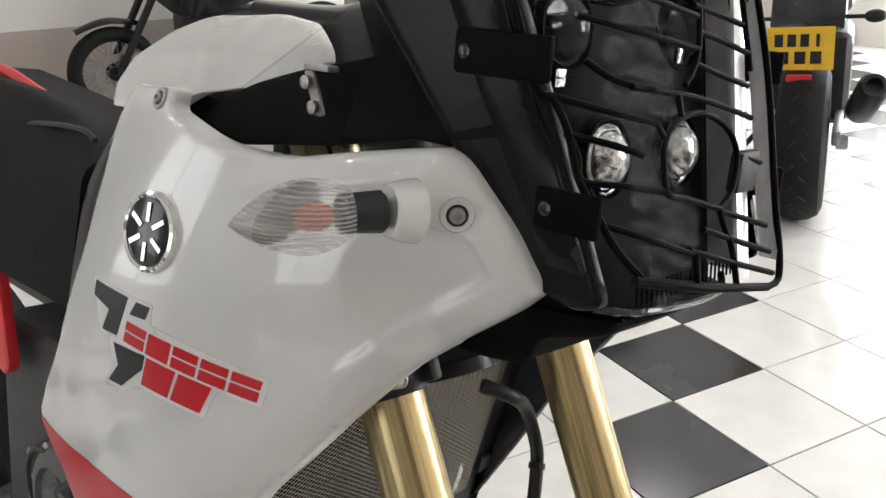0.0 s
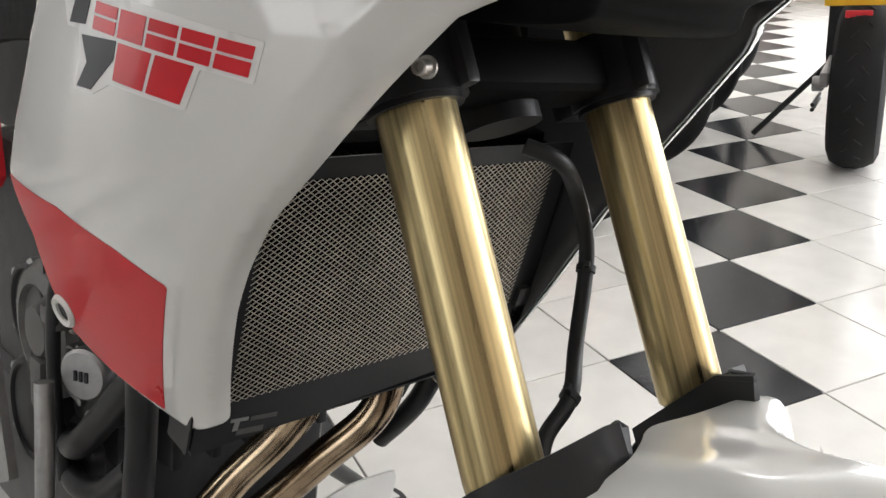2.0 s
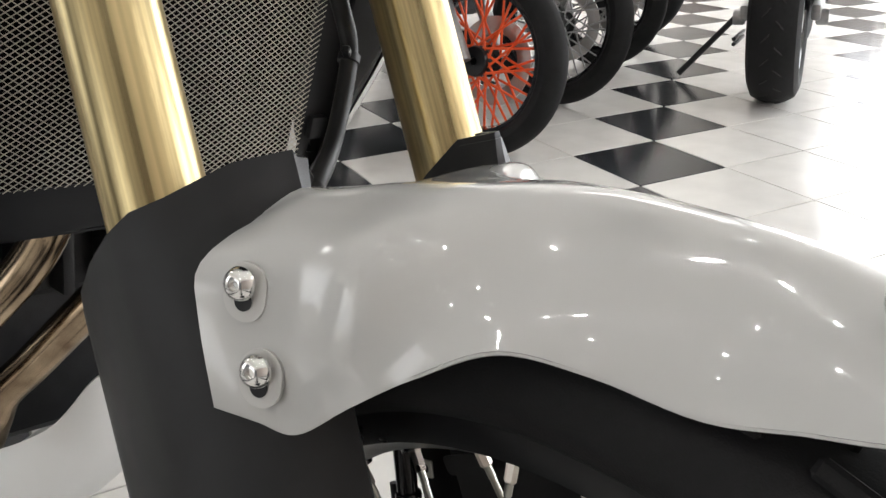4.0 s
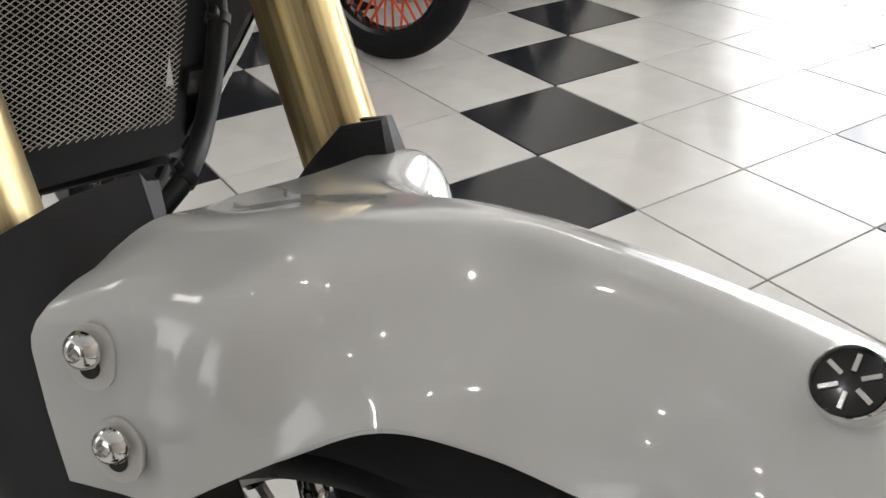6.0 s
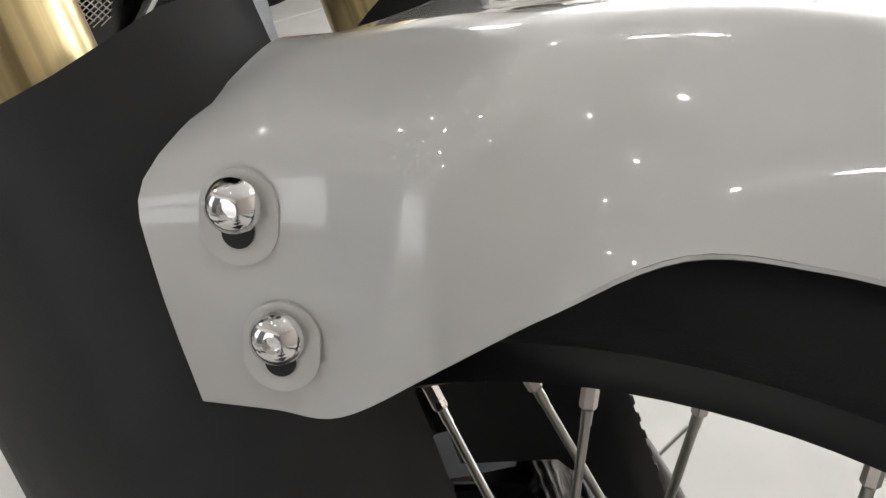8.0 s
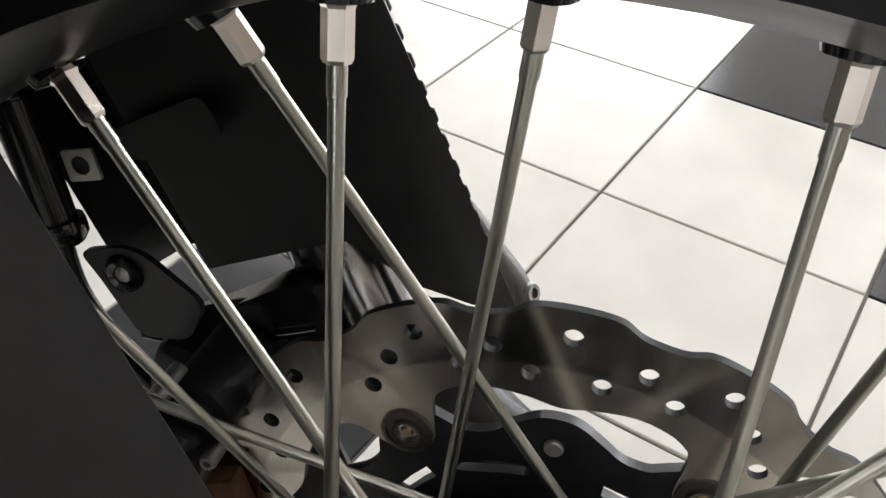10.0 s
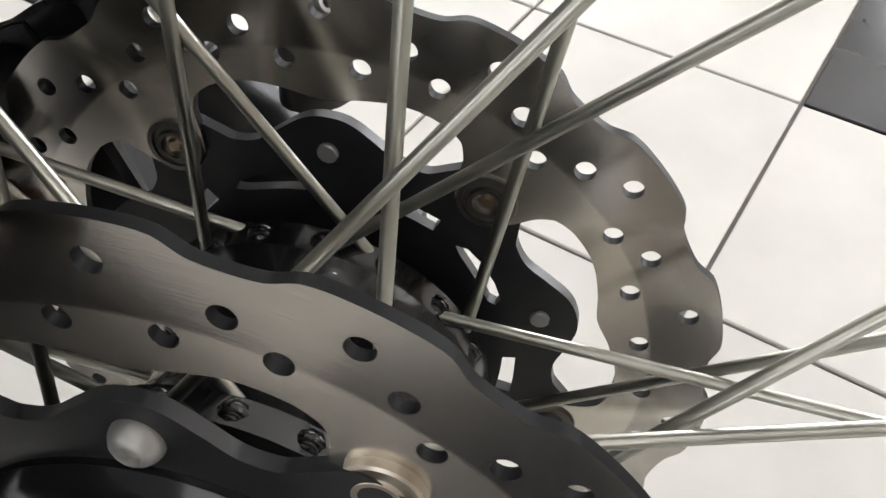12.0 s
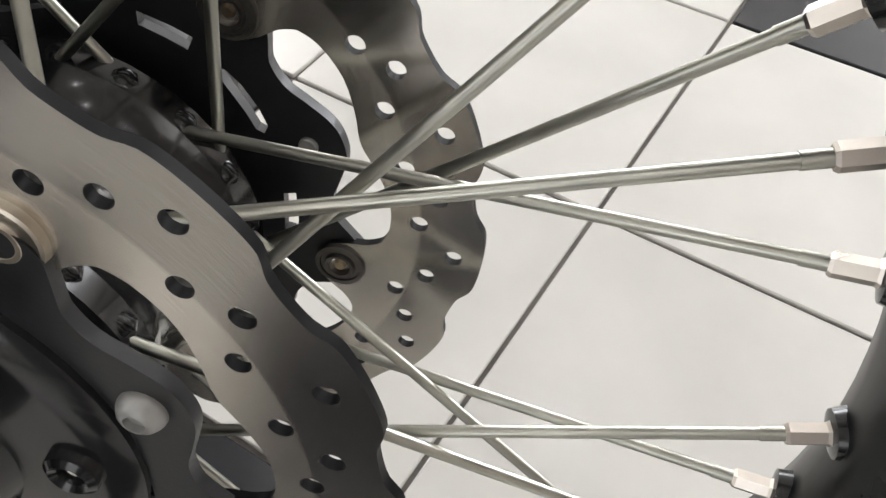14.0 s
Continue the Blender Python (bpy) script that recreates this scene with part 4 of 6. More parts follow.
side = [
    [(-0.152, -0.131, 0.611), (-0.168, -0.130, 0.650), (-0.1735, -0.126, 0.675), (-0.170, -0.096, 0.694), (-0.165, -0.076, 0.7065), (-0.182, -0.035, 0.697), (-0.196, 0, 0.691)],
    [(-0.134, -0.120, 0.6075), (-0.148, -0.122, 0.645), (-0.150, -0.118, 0.679), (-0.148, -0.094, 0.703), (-0.146, -0.070, 0.7100), (-0.152, -0.035, 0.706), (-0.158, 0, 0.7025)],
    [(-0.117, -0.111, 0.605), (-0.122, -0.115, 0.645), (-0.122, -0.110, 0.684), (-0.120, -0.092, 0.704), (-0.118, -0.064, 0.7165), (-0.120, -0.034, 0.7155), (-0.122, 0, 0.7115)],
    [(-0.088, -0.108, 0.629), (-0.090, -0.112, 0.660), (-0.090, -0.104, 0.690), (-0.090, -0.084, 0.711), (-0.090, -0.058, 0.7205), (-0.090, -0.032, 0.7215), (-0.090, 0, 0.7195)],
    [(-0.060, -0.099, 0.652), (-0.061, -0.101, 0.676), (-0.062, -0.094, 0.699), (-0.062, -0.078, 0.715), (-0.062, -0.055, 0.7235), (-0.062, -0.030, 0.7255), (-0.062, 0, 0.7245)],
    [(-0.030, -0.085, 0.671), (-0.030, -0.086, 0.690), (-0.030, -0.081, 0.706), (-0.030, -0.069, 0.719), (-0.030, -0.050, 0.7265), (-0.030, -0.028, 0.729), (-0.030, 0, 0.727)],
    [(0.005, -0.070, 0.670), (0.006, -0.071, 0.689), (0.006, -0.069, 0.706), (0.006, -0.060, 0.719), (0.006, -0.046, 0.7268), (0.006, -0.026, 0.730), (0.006, 0, 0.7275)],
    [(0.048, -0.062, 0.667), (0.048, -0.063, 0.684), (0.048, -0.062, 0.702), (0.048, -0.055, 0.715), (0.048, -0.043, 0.7235), (0.048, -0.025, 0.728), (0.048, 0, 0.7255)],
    [(0.090, -0.060, 0.6780), (0.090, -0.060, 0.688), (0.090, -0.059, 0.703), (0.090, -0.053, 0.711), (0.090, -0.041, 0.719), (0.090, -0.024, 0.7235), (0.090, 0, 0.7205)],
    [(0.150, -0.056, 0.6875), (0.151, -0.056, 0.688), (0.152, -0.054, 0.693), (0.153, -0.048, 0.697), (0.154, -0.038, 0.704), (0.155, -0.022, 0.7085), (0.156, 0, 0.706)],
    [(0.215, -0.046, 0.652), (0.216, -0.046, 0.654), (0.218, -0.044, 0.656), (0.220, -0.039, 0.663), (0.222, -0.031, 0.669), (0.224, -0.018, 0.673), (0.225, 0, 0.671)],
    [(0.275, -0.030, 0.606), (0.276, -0.029, 0.610), (0.278, -0.027, 0.614), (0.280, -0.023, 0.618), (0.281, -0.018, 0.621), (0.282, -0.010, 0.623), (0.283, 0, 0.624)],
]
full = []
def flank_of(st, w):
    """A station eased by w towards a nearly flat flank and a tight crest."""
    x0, y0, z0 = st[0]
    zc = st[6][2]
    y1 = -0.008 if y0 < -0.04 else y0 * 0.3
    out = []
    for p, t in zip(st[:5], (0, 0.26, 0.52, 0.76, 0.93)):
        b = 0.0075 * math.sin(math.pi * t) ** 0.8 * min(1, -y0 / 0.06)
        q = (p[0], y0 + (y1 - y0) * t - 0.75 * b, z0 + (zc - 0.0004 - z0) * t + 0.65 * b)
        out.append(tuple(a + (c - a) * w for a, c in zip(p, q)))
    c5 = (st[5][0], y1 * 0.6, zc - 0.0003)
    return out + [tuple(a + (c - a) * w for a, c in zip(st[5], c5)), st[6]]


for i, st in enumerate(side):
    near = flank_of(st, max(0.0, min(1.0, (i - 3) / 2)))
    far = flank_of(st, (0, 0, 0.5, 1)[min(i, 3)])
    lower = (0, 0, 0.006, 0.004)[i] if i < 4 else 0
    full.append([fender_pt(*p) for p in near] + [fender_pt(p[0], -p[1], p[2] - (lower if p[1] < -0.02 else 0)) for p in far[-2::-1]])
bm = loft(full, 6, 4, thick=0.0035)
rimE = [e for e in bm.edges if len(e.link_faces) == 2 and e.calc_face_angle(0) > 1.2]
bmesh.ops.bevel(bm, geom=rimE, offset=0.0012, segments=2, affect="EDGES")
fender = part("front_mudguard", bm, WHITE, bike, "glossy white plastic front mudguard", sharp=60)
for bx, bz in ((-0.1450, 0.6700), (-0.1315, 0.6330)):
    c = Vector((bx, -0.1436, bz))
    m = Matrix.Translation(c) @ Matrix.Rotation(radians(19), 4, "Z") @ Matrix.Rotation(radians(-7), 4, "X") @ Matrix.Rotation(radians(90), 4, "X")
    ol = [(x * 0.0112, y * 0.0112 + (0.0026 if y > 0 else -0.0026)) for x, y in circle(0, 0, 1, 32)]
    bm = plate(ol, 0.002, m=m @ Matrix.Translation((0, -0.002, 0)), holes=[[(x, y - 0.0025) for x, y in circle(0, 0, 0.0048, 14)]])
    part("slot_washer", bm, BASH, fender, "worn oval steel washer")
    bm = bmesh.new()
    lathe(bm, [(0, -0.004), (0.0052, -0.004), (0.0052, 0.002), (0.0068, 0.0025), (0.0074, 0.0048), (0.0064, 0.0075), (0.0040, 0.0092), (0.0025, 0.0095), (0.0022, 0.0075), (0, 0.0075)], 28, m @ Matrix.Translation((-0.0005, 0.0022, 0)) @ Matrix.Diagonal((1.08, 1.08, 1, 1)))
    part("dome_bolt", bm, CHROME, fender, "chromed dome head bolt")
    bm = bmesh.new()
    lathe(bm, [(0, 0), (0.0046, 0), (0.0046, 0.0006), (0, 0.0006)], 20, m @ Matrix.Translation((0, -0.0062, 0.0012)))
    part("slot_hole", bm, BLACK, fender, "dark slot")
m = Matrix.Translation((0.0997, -0.0513, 0.7211)) @ Matrix.Rotation(radians(48), 4, "X") @ Matrix.Rotation(radians(-12), 4, "Y")


def emblem(parent, m, r):
    """A round chrome-ringed black badge with a plain six-bar figure."""
    bm = bmesh.new()
    lathe(bm, [(0, -0.002), (r * 0.86, -0.002), (r * 0.86, 0.0022), (r * 0.80, 0.0028), (0, 0.0034)], 40, m)
    e = part("badge", bm, GLOSSB, parent, "round black badge with chrome ring")
    bm = bmesh.new()
    spin(bm, [(r * 0.84, -0.002), (r * 0.84, 0.003), (r * 0.90, 0.0042), (r * 0.97, 0.003), (r, -0.002)], 44, "z")
    bm.transform(m)
    part("badge_ring", bm, CHROME, e, "chrome ring")
    for k in range(6):
        a = radians(30 + 60 * k)
        bm = bmesh.new()
        box(bm, r * 0.46, r * 0.13, 0.0014, m @ Matrix.Rotation(a, 4, "Z") @ Matrix.Translation((r * 0.48, 0, 0.0034)), 0.0002, 1)
        part("badge_bar", bm, CHROME, e)
    return e


emblem(fender, m, 0.0125)

# ---- right side fairing ----
FRONT = [(-0.375, 1.074), (-0.345, 1.077), (-0.311, 1.085), (-0.253, 1.096), (-0.240, 1.091), (-0.209, 1.050), (-0.190, 1.014), (-0.212, 0.992), (-0.251, 0.961), (-0.298, 0.905), (-0.340, 0.853), (-0.376, 0.811), (-0.401, 0.771), (-0.419, 0.737), (-0.437, 0.696), (-0.468, 0.625)]
CHAMFER = [(Vector(p), Vector(q)) for p, q in zip(FRONT, FRONT[1:])]


def side_base(x, z):
    """The outer face of the right fairing, without the screw's dish."""
    u, v = x + 0.4, z - 0.9
    y = -0.2623 + 0.3147 * u - 0.0805 * v + 1.1359 * u * u - 0.9099 * u * v + 0.8951 * v * v
    # round hollow below the stalk with a crisp rim, and the tilted facet ahead of it
    d = math.hypot(x + 0.250, z - 1.005) / 0.049
    bowl = max(0.0, 1 - d * d)
    y += 0.0150 * bowl
    below = 1.031 - 0.19 * (x + 0.256) - z
    if x > -0.262 and below > 0:
        y += 0.26 * below * min(1.0, (x + 0.262) / 0.010) * (1 - bowl)
    # swelling under the stalk's boss and the soft flank behind the hollow
    y -= 0.018 * math.exp(-(((x + 0.255) / 0.014) ** 2 + ((z - 1.060) / 0.014) ** 2))
    y -= 0.006 * math.exp(-(((x + 0.340) / 0.035) ** 2 + ((z - 0.995) / 0.045) ** 2))
    # chamfer along the upper and front edges, with a shallow dish behind it
    if x > -0.50:
        p = Vector((x, z))
        d = min(seg_dist(p, p0, p1) for p0, p1 in CHAMFER)
        if d < 0.018:
            y += 0.50 * (0.018 - d)
        k = min(1.0, max(0.0, (d - 0.019) / 0.008)) * min(1.0, max(0.0, (x + 0.38) / 0.04)) * min(1.0, max(0.0, (z - 0.93) / 0.03))
        y += 0.0035 * k * k * (3 - 2 * k)
    return y


DISH = (-0.2345, 1.0570)
DISH_Y = side_base(*DISH) + 0.0030
DISH_X = (side_base(DISH[0] + 0.012, DISH[1]) - side_base(DISH[0] - 0.004, DISH[1])) / 0.016
DISH_Z = (side_base(DISH[0], DISH[1] + 0.012) - side_base(DISH[0], DISH[1] - 0.012)) / 0.024


def side_y(x, z):
    """The outer face of the right fairing with its flat screw dish."""
    dx, dz = x - DISH[0], z - DISH[1]
    y = side_base(x, z)
    w = min(1.0, max(0.0, (0.0150 - math.hypot(dx, dz)) / 0.0042))
    w = w * w * (3 - 2 * w)
    return y + (DISH_Y + DISH_X * dx + DISH_Z * dz - y) * w


FAIR = [(-0.652, 0.794), (-0.606, 0.752), (-0.595, 0.709), (-0.581, 0.674), (-0.542, 0.648), (-0.499, 0.625), (-0.480, 0.614), (-0.468, 0.625), (-0.437, 0.696), (-0.419, 0.737), (-0.401, 0.771), (-0.376, 0.811), (-0.340, 0.853), (-0.298, 0.905), (-0.251, 0.961), (-0.212, 0.992), (-0.190, 1.014), (-0.209, 1.050), (-0.240, 1.091), (-0.253, 1.096), (-0.311, 1.085), (-0.345, 1.077), (-0.375, 1.074), (-0.415, 1.079), (-0.456, 1.089), (-0.470, 1.092), (-0.471, 1.108), (-0.543, 1.104), (-0.553, 1.072), (-0.548, 1.03), (-0.556, 0.976), (-0.594, 0.878)]
bm = panel(FAIR, side_y, thick=0.012, step=0.0080, roll=0.0045, corner=0.010, fine=0.0042)
fair = part("side_fairing", bm, WHITE, bike, "glossy white side fairing with red lower corner", sharp=50)


def sticker(name, outline, material, lift=0.0006, corner=0.0004, step=0.006, label=""):
    bm = panel(outline, lambda x, z: side_y(x, z) - lift, thick=0.0004, step=step, roll=0, corner=corner)
    return part(name, bm, material, fair, label)


sticker("red_decal", [(-0.645, 0.792), (-0.548, 0.787), (-0.486, 0.771), (-0.443, 0.753), (-0.497, 0.632), (-0.540, 0.653), (-0.577, 0.678), (-0.591, 0.711), (-0.602, 0.753)], RED, 0.0007, 0.003, label="red triangular corner decal")
sticker("decal_back", [(-0.5268, 0.9568), (-0.448, 0.9537), (-0.4500, 0.9380), (-0.3445, 0.9235), (-0.3530, 0.8994), (-0.3876, 0.9035), (-0.4010, 0.8775), (-0.4640, 0.8850), (-0.4822, 0.8765), (-0.5052, 0.8763), (-0.4960, 0.9000), (-0.4975, 0.9160), (-0.5120, 0.9165)], PALE, 0.0005, 0.002)
# plain blocks in the decal's colours
sticker("decal_block", [(-0.5228, 0.9550), (-0.4765, 0.9525), (-0.4889, 0.9192), (-0.5085, 0.9192), (-0.5005, 0.9370), (-0.5234, 0.9429)], INK, 0.001, label="dark grey decal block")
sticker("decal_block", [(-0.4660, 0.9515), (-0.4505, 0.9510), (-0.4553, 0.9405), (-0.4735, 0.9403)], INK, 0.001)
sticker("decal_block", [(-0.4928, 0.9128), (-0.4555, 0.9122), (-0.4590, 0.9000), (-0.4839, 0.8790), (-0.5001, 0.8797), (-0.4870, 0.8960)], INK, 0.001)


def quad_at(a, b, c, d, u0, u1, v0=0.0, v1=1.0):
    A, B, C, D = (Vector(p) for p in (a, b, c, d))
    f = lambda u, v: tuple((A.lerp(B, u)).lerp(D.lerp(C, u), v))
    return [f(u0, v0), f(u1, v0), f(u1, v1), f(u0, v1)]


ROW = ((-0.4775, 0.9345), (-0.3485, 0.9203), (-0.3545, 0.9026), (-0.4815, 0.9175))
for k in range(5):
    u0, u1 = k / 5 + 0.010, (k + 1) / 5 - 0.012
    for v0, v1 in (((0.0, 0.42), (0.52, 1.0)) if k != 1 else ((0.0, 1.0),)):
        sticker("decal_bar", quad_at(*ROW, u0, u1, v0, v1), RED, 0.001, label="red decal bar")
ROW = ((-0.4545, 0.9115), (-0.3895, 0.9045), (-0.4026, 0.8806), (-0.4615, 0.8880))
for k in range(2):
    sticker("decal_bar", quad_at(*ROW, k / 2 + 0.02, (k + 1) / 2 - 0.03), RED, 0.001)


# left fairing, seen from inside past the fork
YM = -0.026
LEFT_O = [(-0.480, 0.614), (-0.437, 0.696), (-0.401, 0.771), (-0.340, 0.853), (-0.298, 0.905), (-0.251, 0.961), (-0.212, 0.992), (-0.190, 1.014), (-0.209, 1.050), (-0.253, 1.096), (-0.364, 1.075), (-0.456, 1.108), (-0.553, 1.072), (-0.594, 0.878), (-0.652, 0.794), (-0.595, 0.709), (-0.542, 0.648)]
bm = panel(LEFT_O, lambda x, z: YM - side_y(x, z), thick=0.004, step=0.016, roll=0.004, side=1, corner=0.010)
part("side_fairing", bm, WHITE, bike, "glossy white side fairing", sharp=60)
bm = panel(LEFT_O, lambda x, z: YM - side_y(x, z) - 0.010, thick=0.004, step=0.016, roll=0.003, side=1, corner=0.010)
part("fairing_liner", bm, SATIN, bike, "black liner inside the fairing", sharp=60)


def on_side(x, z, lift=0.0):
    """A pose on the fairing's face, local z outwards."""
    e = 0.004
    n = Vector(((side_y(x + e, z) - side_y(x - e, z)) / (2 * e), -1, (side_y(x, z + e) - side_y(x, z - e)) / (2 * e))).normalized()
    up = (Vector((0, 0, 1)) - n * n.z).normalized()
    r = Matrix((up.cross(n), up, n)).transposed().to_4x4()
    return Matrix.Translation(Vector((x, side_y(x, z), z)) + n * lift) @ r


emblem(fair, on_side(-0.4575, 1.0062, 0.001), 0.0305)
# recessed fixing screws and a silver-rimmed hole
for x, z, r in ((DISH[0], DISH[1], 0.0072), (-0.4855, 1.0990, 0.0056)):
    bm = bmesh.new()
    spin(bm, [(r * 0.98, -0.001), (r * 0.98, 0.0012), (r * 1.25, 0.0016), (r * 1.45, 0.0012), (r * 1.6, -0.001)], 32, "z")
    bm.transform(on_side(x, z, 0.0004))
    part("screw_recess", bm, WHITE if x > -0.3 else ALU, fair, "rim round the screw")
    bm = bmesh.new()
    spin(bm, [(r * 0.74, 0.0), (r * 0.74, 0.0007), (r, 0.0007), (r, 0.0)], 28, "z")
    bm.transform(on_side(x, z, 0.0006))
    part("screw_gap", bm, BLACK, fair)
    bm = bmesh.new()
    lathe(bm, [(0, 0.0006), (r * 0.30, 0.0006), (r * 0.34, 0.0030), (r * 0.62, 0.0030), (r * 0.74, 0.0018), (r * 0.74, 0)], 28, on_side(x, z, 0.0008))
    part("fairing_screw", bm, ALU, fair, "grey socket head screw")
bm = bmesh.new()
spin(bm, [(0.0085, 0.0), (0.0085, 0.004), (0.0125, 0.005), (0.0145, 0.0025), (0.0145, 0)], 32, "z")
bm.transform(on_side(-0.581, 0.694, -0.001))
part("eyelet", bm, BASH, fair, "silver-rimmed fixing eyelet")
bm = bmesh.new()
lathe(bm, [(0, 0.001), (0.009, 0.001), (0.009, 0.0)], 24, on_side(-0.581, 0.694, 0.0))
part("eyelet_hole", bm, BLACK, fair)

# indicator on its stalk
sig0, sig1 = Vector((-0.257, -0.255, 1.061)), Vector((-0.2935, -0.3125, 1.0525))
ax = (sig1 - sig0).normalized()
bm = bmesh.new()
rod(bm, (-0.2505, -0.238, 1.061), sig0 + ax * 0.010, 0.0128, 0.0115, 20, 0.002)
part("indicator_stalk", bm, BLACK, bike, "black rubber indicator stalk")
bm = bmesh.new()
lathe(bm, [(0, -0.010), (0.0200, -0.010), (0.0192, -0.003), (0.0180, 0.002), (0.0168, 0.0055), (0.0160, 0.0075), (0.0148, 0.0085), (0.0134, 0.0080), (0, 0.0080)], 36, between((-0.2500, -0.226, 1.0602), (-0.2555, -0.2440, 1.0612))[0])
part("stalk_boss", bm, WHITE, fair, "rounded white boss round the stalk")
m, n = between(sig0 - ax * 0.004, sig1)
prof = []
for k in range(15):
    t = k / 14
    prof.append((0 if k in (0, 14) else 0.0222 * (math.sqrt(1 - ((0.42 - t) / 0.44) ** 2) if t < 0.42 else (1 - ((t - 0.42) / 0.58) ** 1.8) ** 0.9), t * n * 1.04))
bm = bmesh.new()
lathe(bm, prof, 32, m)
lens = part("indicator_lens", bm, RIBGLASS, bike, "clear ribbed indicator lens")
bm = bmesh.new()
back = [(r * 0.93, h) for r, h in prof]
lathe(bm, back, 32, m)
cutn = (Vector((-0.75, -0.1, 0.25))).normalized()
bmesh.ops.bisect_plane(bm, geom=list(bm.verts) + list(bm.edges) + list(bm.faces), plane_co=(sig0 + sig1) / 2 + cutn * 0.006, plane_no=cutn, clear_inner=True)
part("indicator_shell", bm, STEEL, lens, "pale grey indicator reflector")
bm = bmesh.new()
for k in range(9):
    lathe(bm, [(0, -0.001), (0.0012, -0.001), (0.0012, 0.030), (0, 0.030)], 6, m @ Matrix.Translation((0.012, (k - 4) * 0.0032, 0.025)))
part("lens_rib", bm, CLEAR, lens)
bm = bmesh.new()
bmesh.ops.create_uvsphere(bm, u_segments=16, v_segments=12, radius=0.0085, matrix=m @ Matrix.Translation((0.001, 0, n * 0.38)) @ Matrix.Diagonal((0.8, 1.0, 1.5, 1)))
part("amber_bulb", bm, AMBER, lens, "amber bulb shade")

# upper cowl over the tank's front corner
UPC = [(-0.500, 1.086), (-0.526, 1.082), (-0.600, 1.079), (-0.624, 1.096), (-0.632, 1.119), (-0.620, 1.144), (-0.592, 1.157), (-0.548, 1.165), (-0.490, 1.160), (-0.418, 1.143), (-0.397, 1.133), (-0.419, 1.123), (-0.425, 1.113), (-0.461, 1.108), (-0.478, 1.104)]


def cowl_y(x, z):
    """Two facets that meet in a ridge, with a shallow dish ahead of it."""
    ridge = -0.535 - 1.55 * (z - 1.138)
    f = max(0.0, x - ridge)
    y = -0.236 + 1.3 * (z - 1.09) - 0.9 * (x + 0.5) ** 2 + 0.10 * f
    q = min(1.0, f / 0.022)
    y += 0.010 * q * q * (3 - 2 * q)
    up = max(0.0, z - 1.134 - 0.12 * (x + 0.50))
    y += (0.8 if x > ridge else 0.35) * up
    return y + 0.22 * max(0.0, ridge - 0.012 - x)



bm = panel(UPC, cowl_y, thick=0.008, step=0.005, roll=0.004, corner=0.006)
part("upper_cowl", bm, WHITE, bike, "white upper cowl beside the tank", sharp=60)
bm = panel([(-0.545, 1.092), (-0.506, 1.097), (-0.457, 1.105), (-0.433, 1.116), (-0.393, 1.129), (-0.33, 1.145), (-0.25, 1.155), (-0.235, 1.09), (-0.29, 1.094), (-0.36, 1.080), (-0.45, 1.068), (-0.53, 1.070)], lambda x, z: -0.175 + 0.2 * (x + 0.3), thick=0.006, step=0.012, roll=0.003)
part("inner_trim", bm, DARKIN, bike, "black plastic inner fairing trim")

# tank, seat and dark side trim behind the fairing
bm = loft([
    [(-0.61, -0.262, 0.90), (-0.605, -0.256, 0.98), (-0.61, -0.235, 1.030), (-0.62, -0.13, 1.010), (-0.62, -0.03, 1.000)],
    [(-0.72, -0.252, 0.89), (-0.72, -0.238, 0.99), (-0.72, -0.200, 1.040), (-0.72, -0.12, 1.026), (-0.72, -0.03, 1.010)],
    [(-0.90, -0.232, 0.87), (-0.90, -0.215, 0.98), (-0.90, -0.185, 1.056), (-0.90, -0.12, 1.046), (-0.90, -0.03, 1.030)],
    [(-1.20, -0.220, 0.86), (-1.20, -0.205, 0.96), (-1.20, -0.170, 1.055), (-1.20, -0.12, 1.06), (-1.20, -0.03, 1.055)],
], 5, 5, 0.01)
part("seat", bm, SEAT, bike, "dark grey ribbed seat and tank cover")
bm = loft([
    [(-0.565, -0.262, 0.84), (-0.552, -0.262, 0.93), (-0.545, -0.252, 1.02), (-0.55, -0.23, 1.085)],
    [(-0.595, -0.270, 0.84), (-0.572, -0.268, 0.94), (-0.562, -0.258, 1.02), (-0.560, -0.232, 1.085)],
    [(-0.625, -0.265, 0.84), (-0.604, -0.262, 0.94), (-0.592, -0.250, 1.02), (-0.572, -0.225, 1.080)],
], 5, 5, 0.006)
part("dark_trim", bm, RIMB, bike, "gloss black trim along the fairing edge")
bm = panel([(-0.985, 0.91), (-0.948, 0.87), (-0.918, 0.726), (-0.935, 0.71), (-1.0, 0.725), (-1.06, 0.9)], lambda x, z: -0.2, thick=0.01, step=0.015, roll=0.003)
part("red_frame_cover", bm, REDP, bike, "red frame side cover")
bm = bmesh.new()
tube(bm, [(-0.77, -0.13, 1.024), (-0.82, -0.13, 1.030), (-0.90, -0.13, 1.036), (-1.00, -0.12, 1.046), (-1.08, -0.12, 1.060), (-1.17, -0.12, 1.066), (-1.30, -0.12, 1.060)], 0.008, 5, 10)
part("red_piping", bm, REDP, bike, "red seam piping")

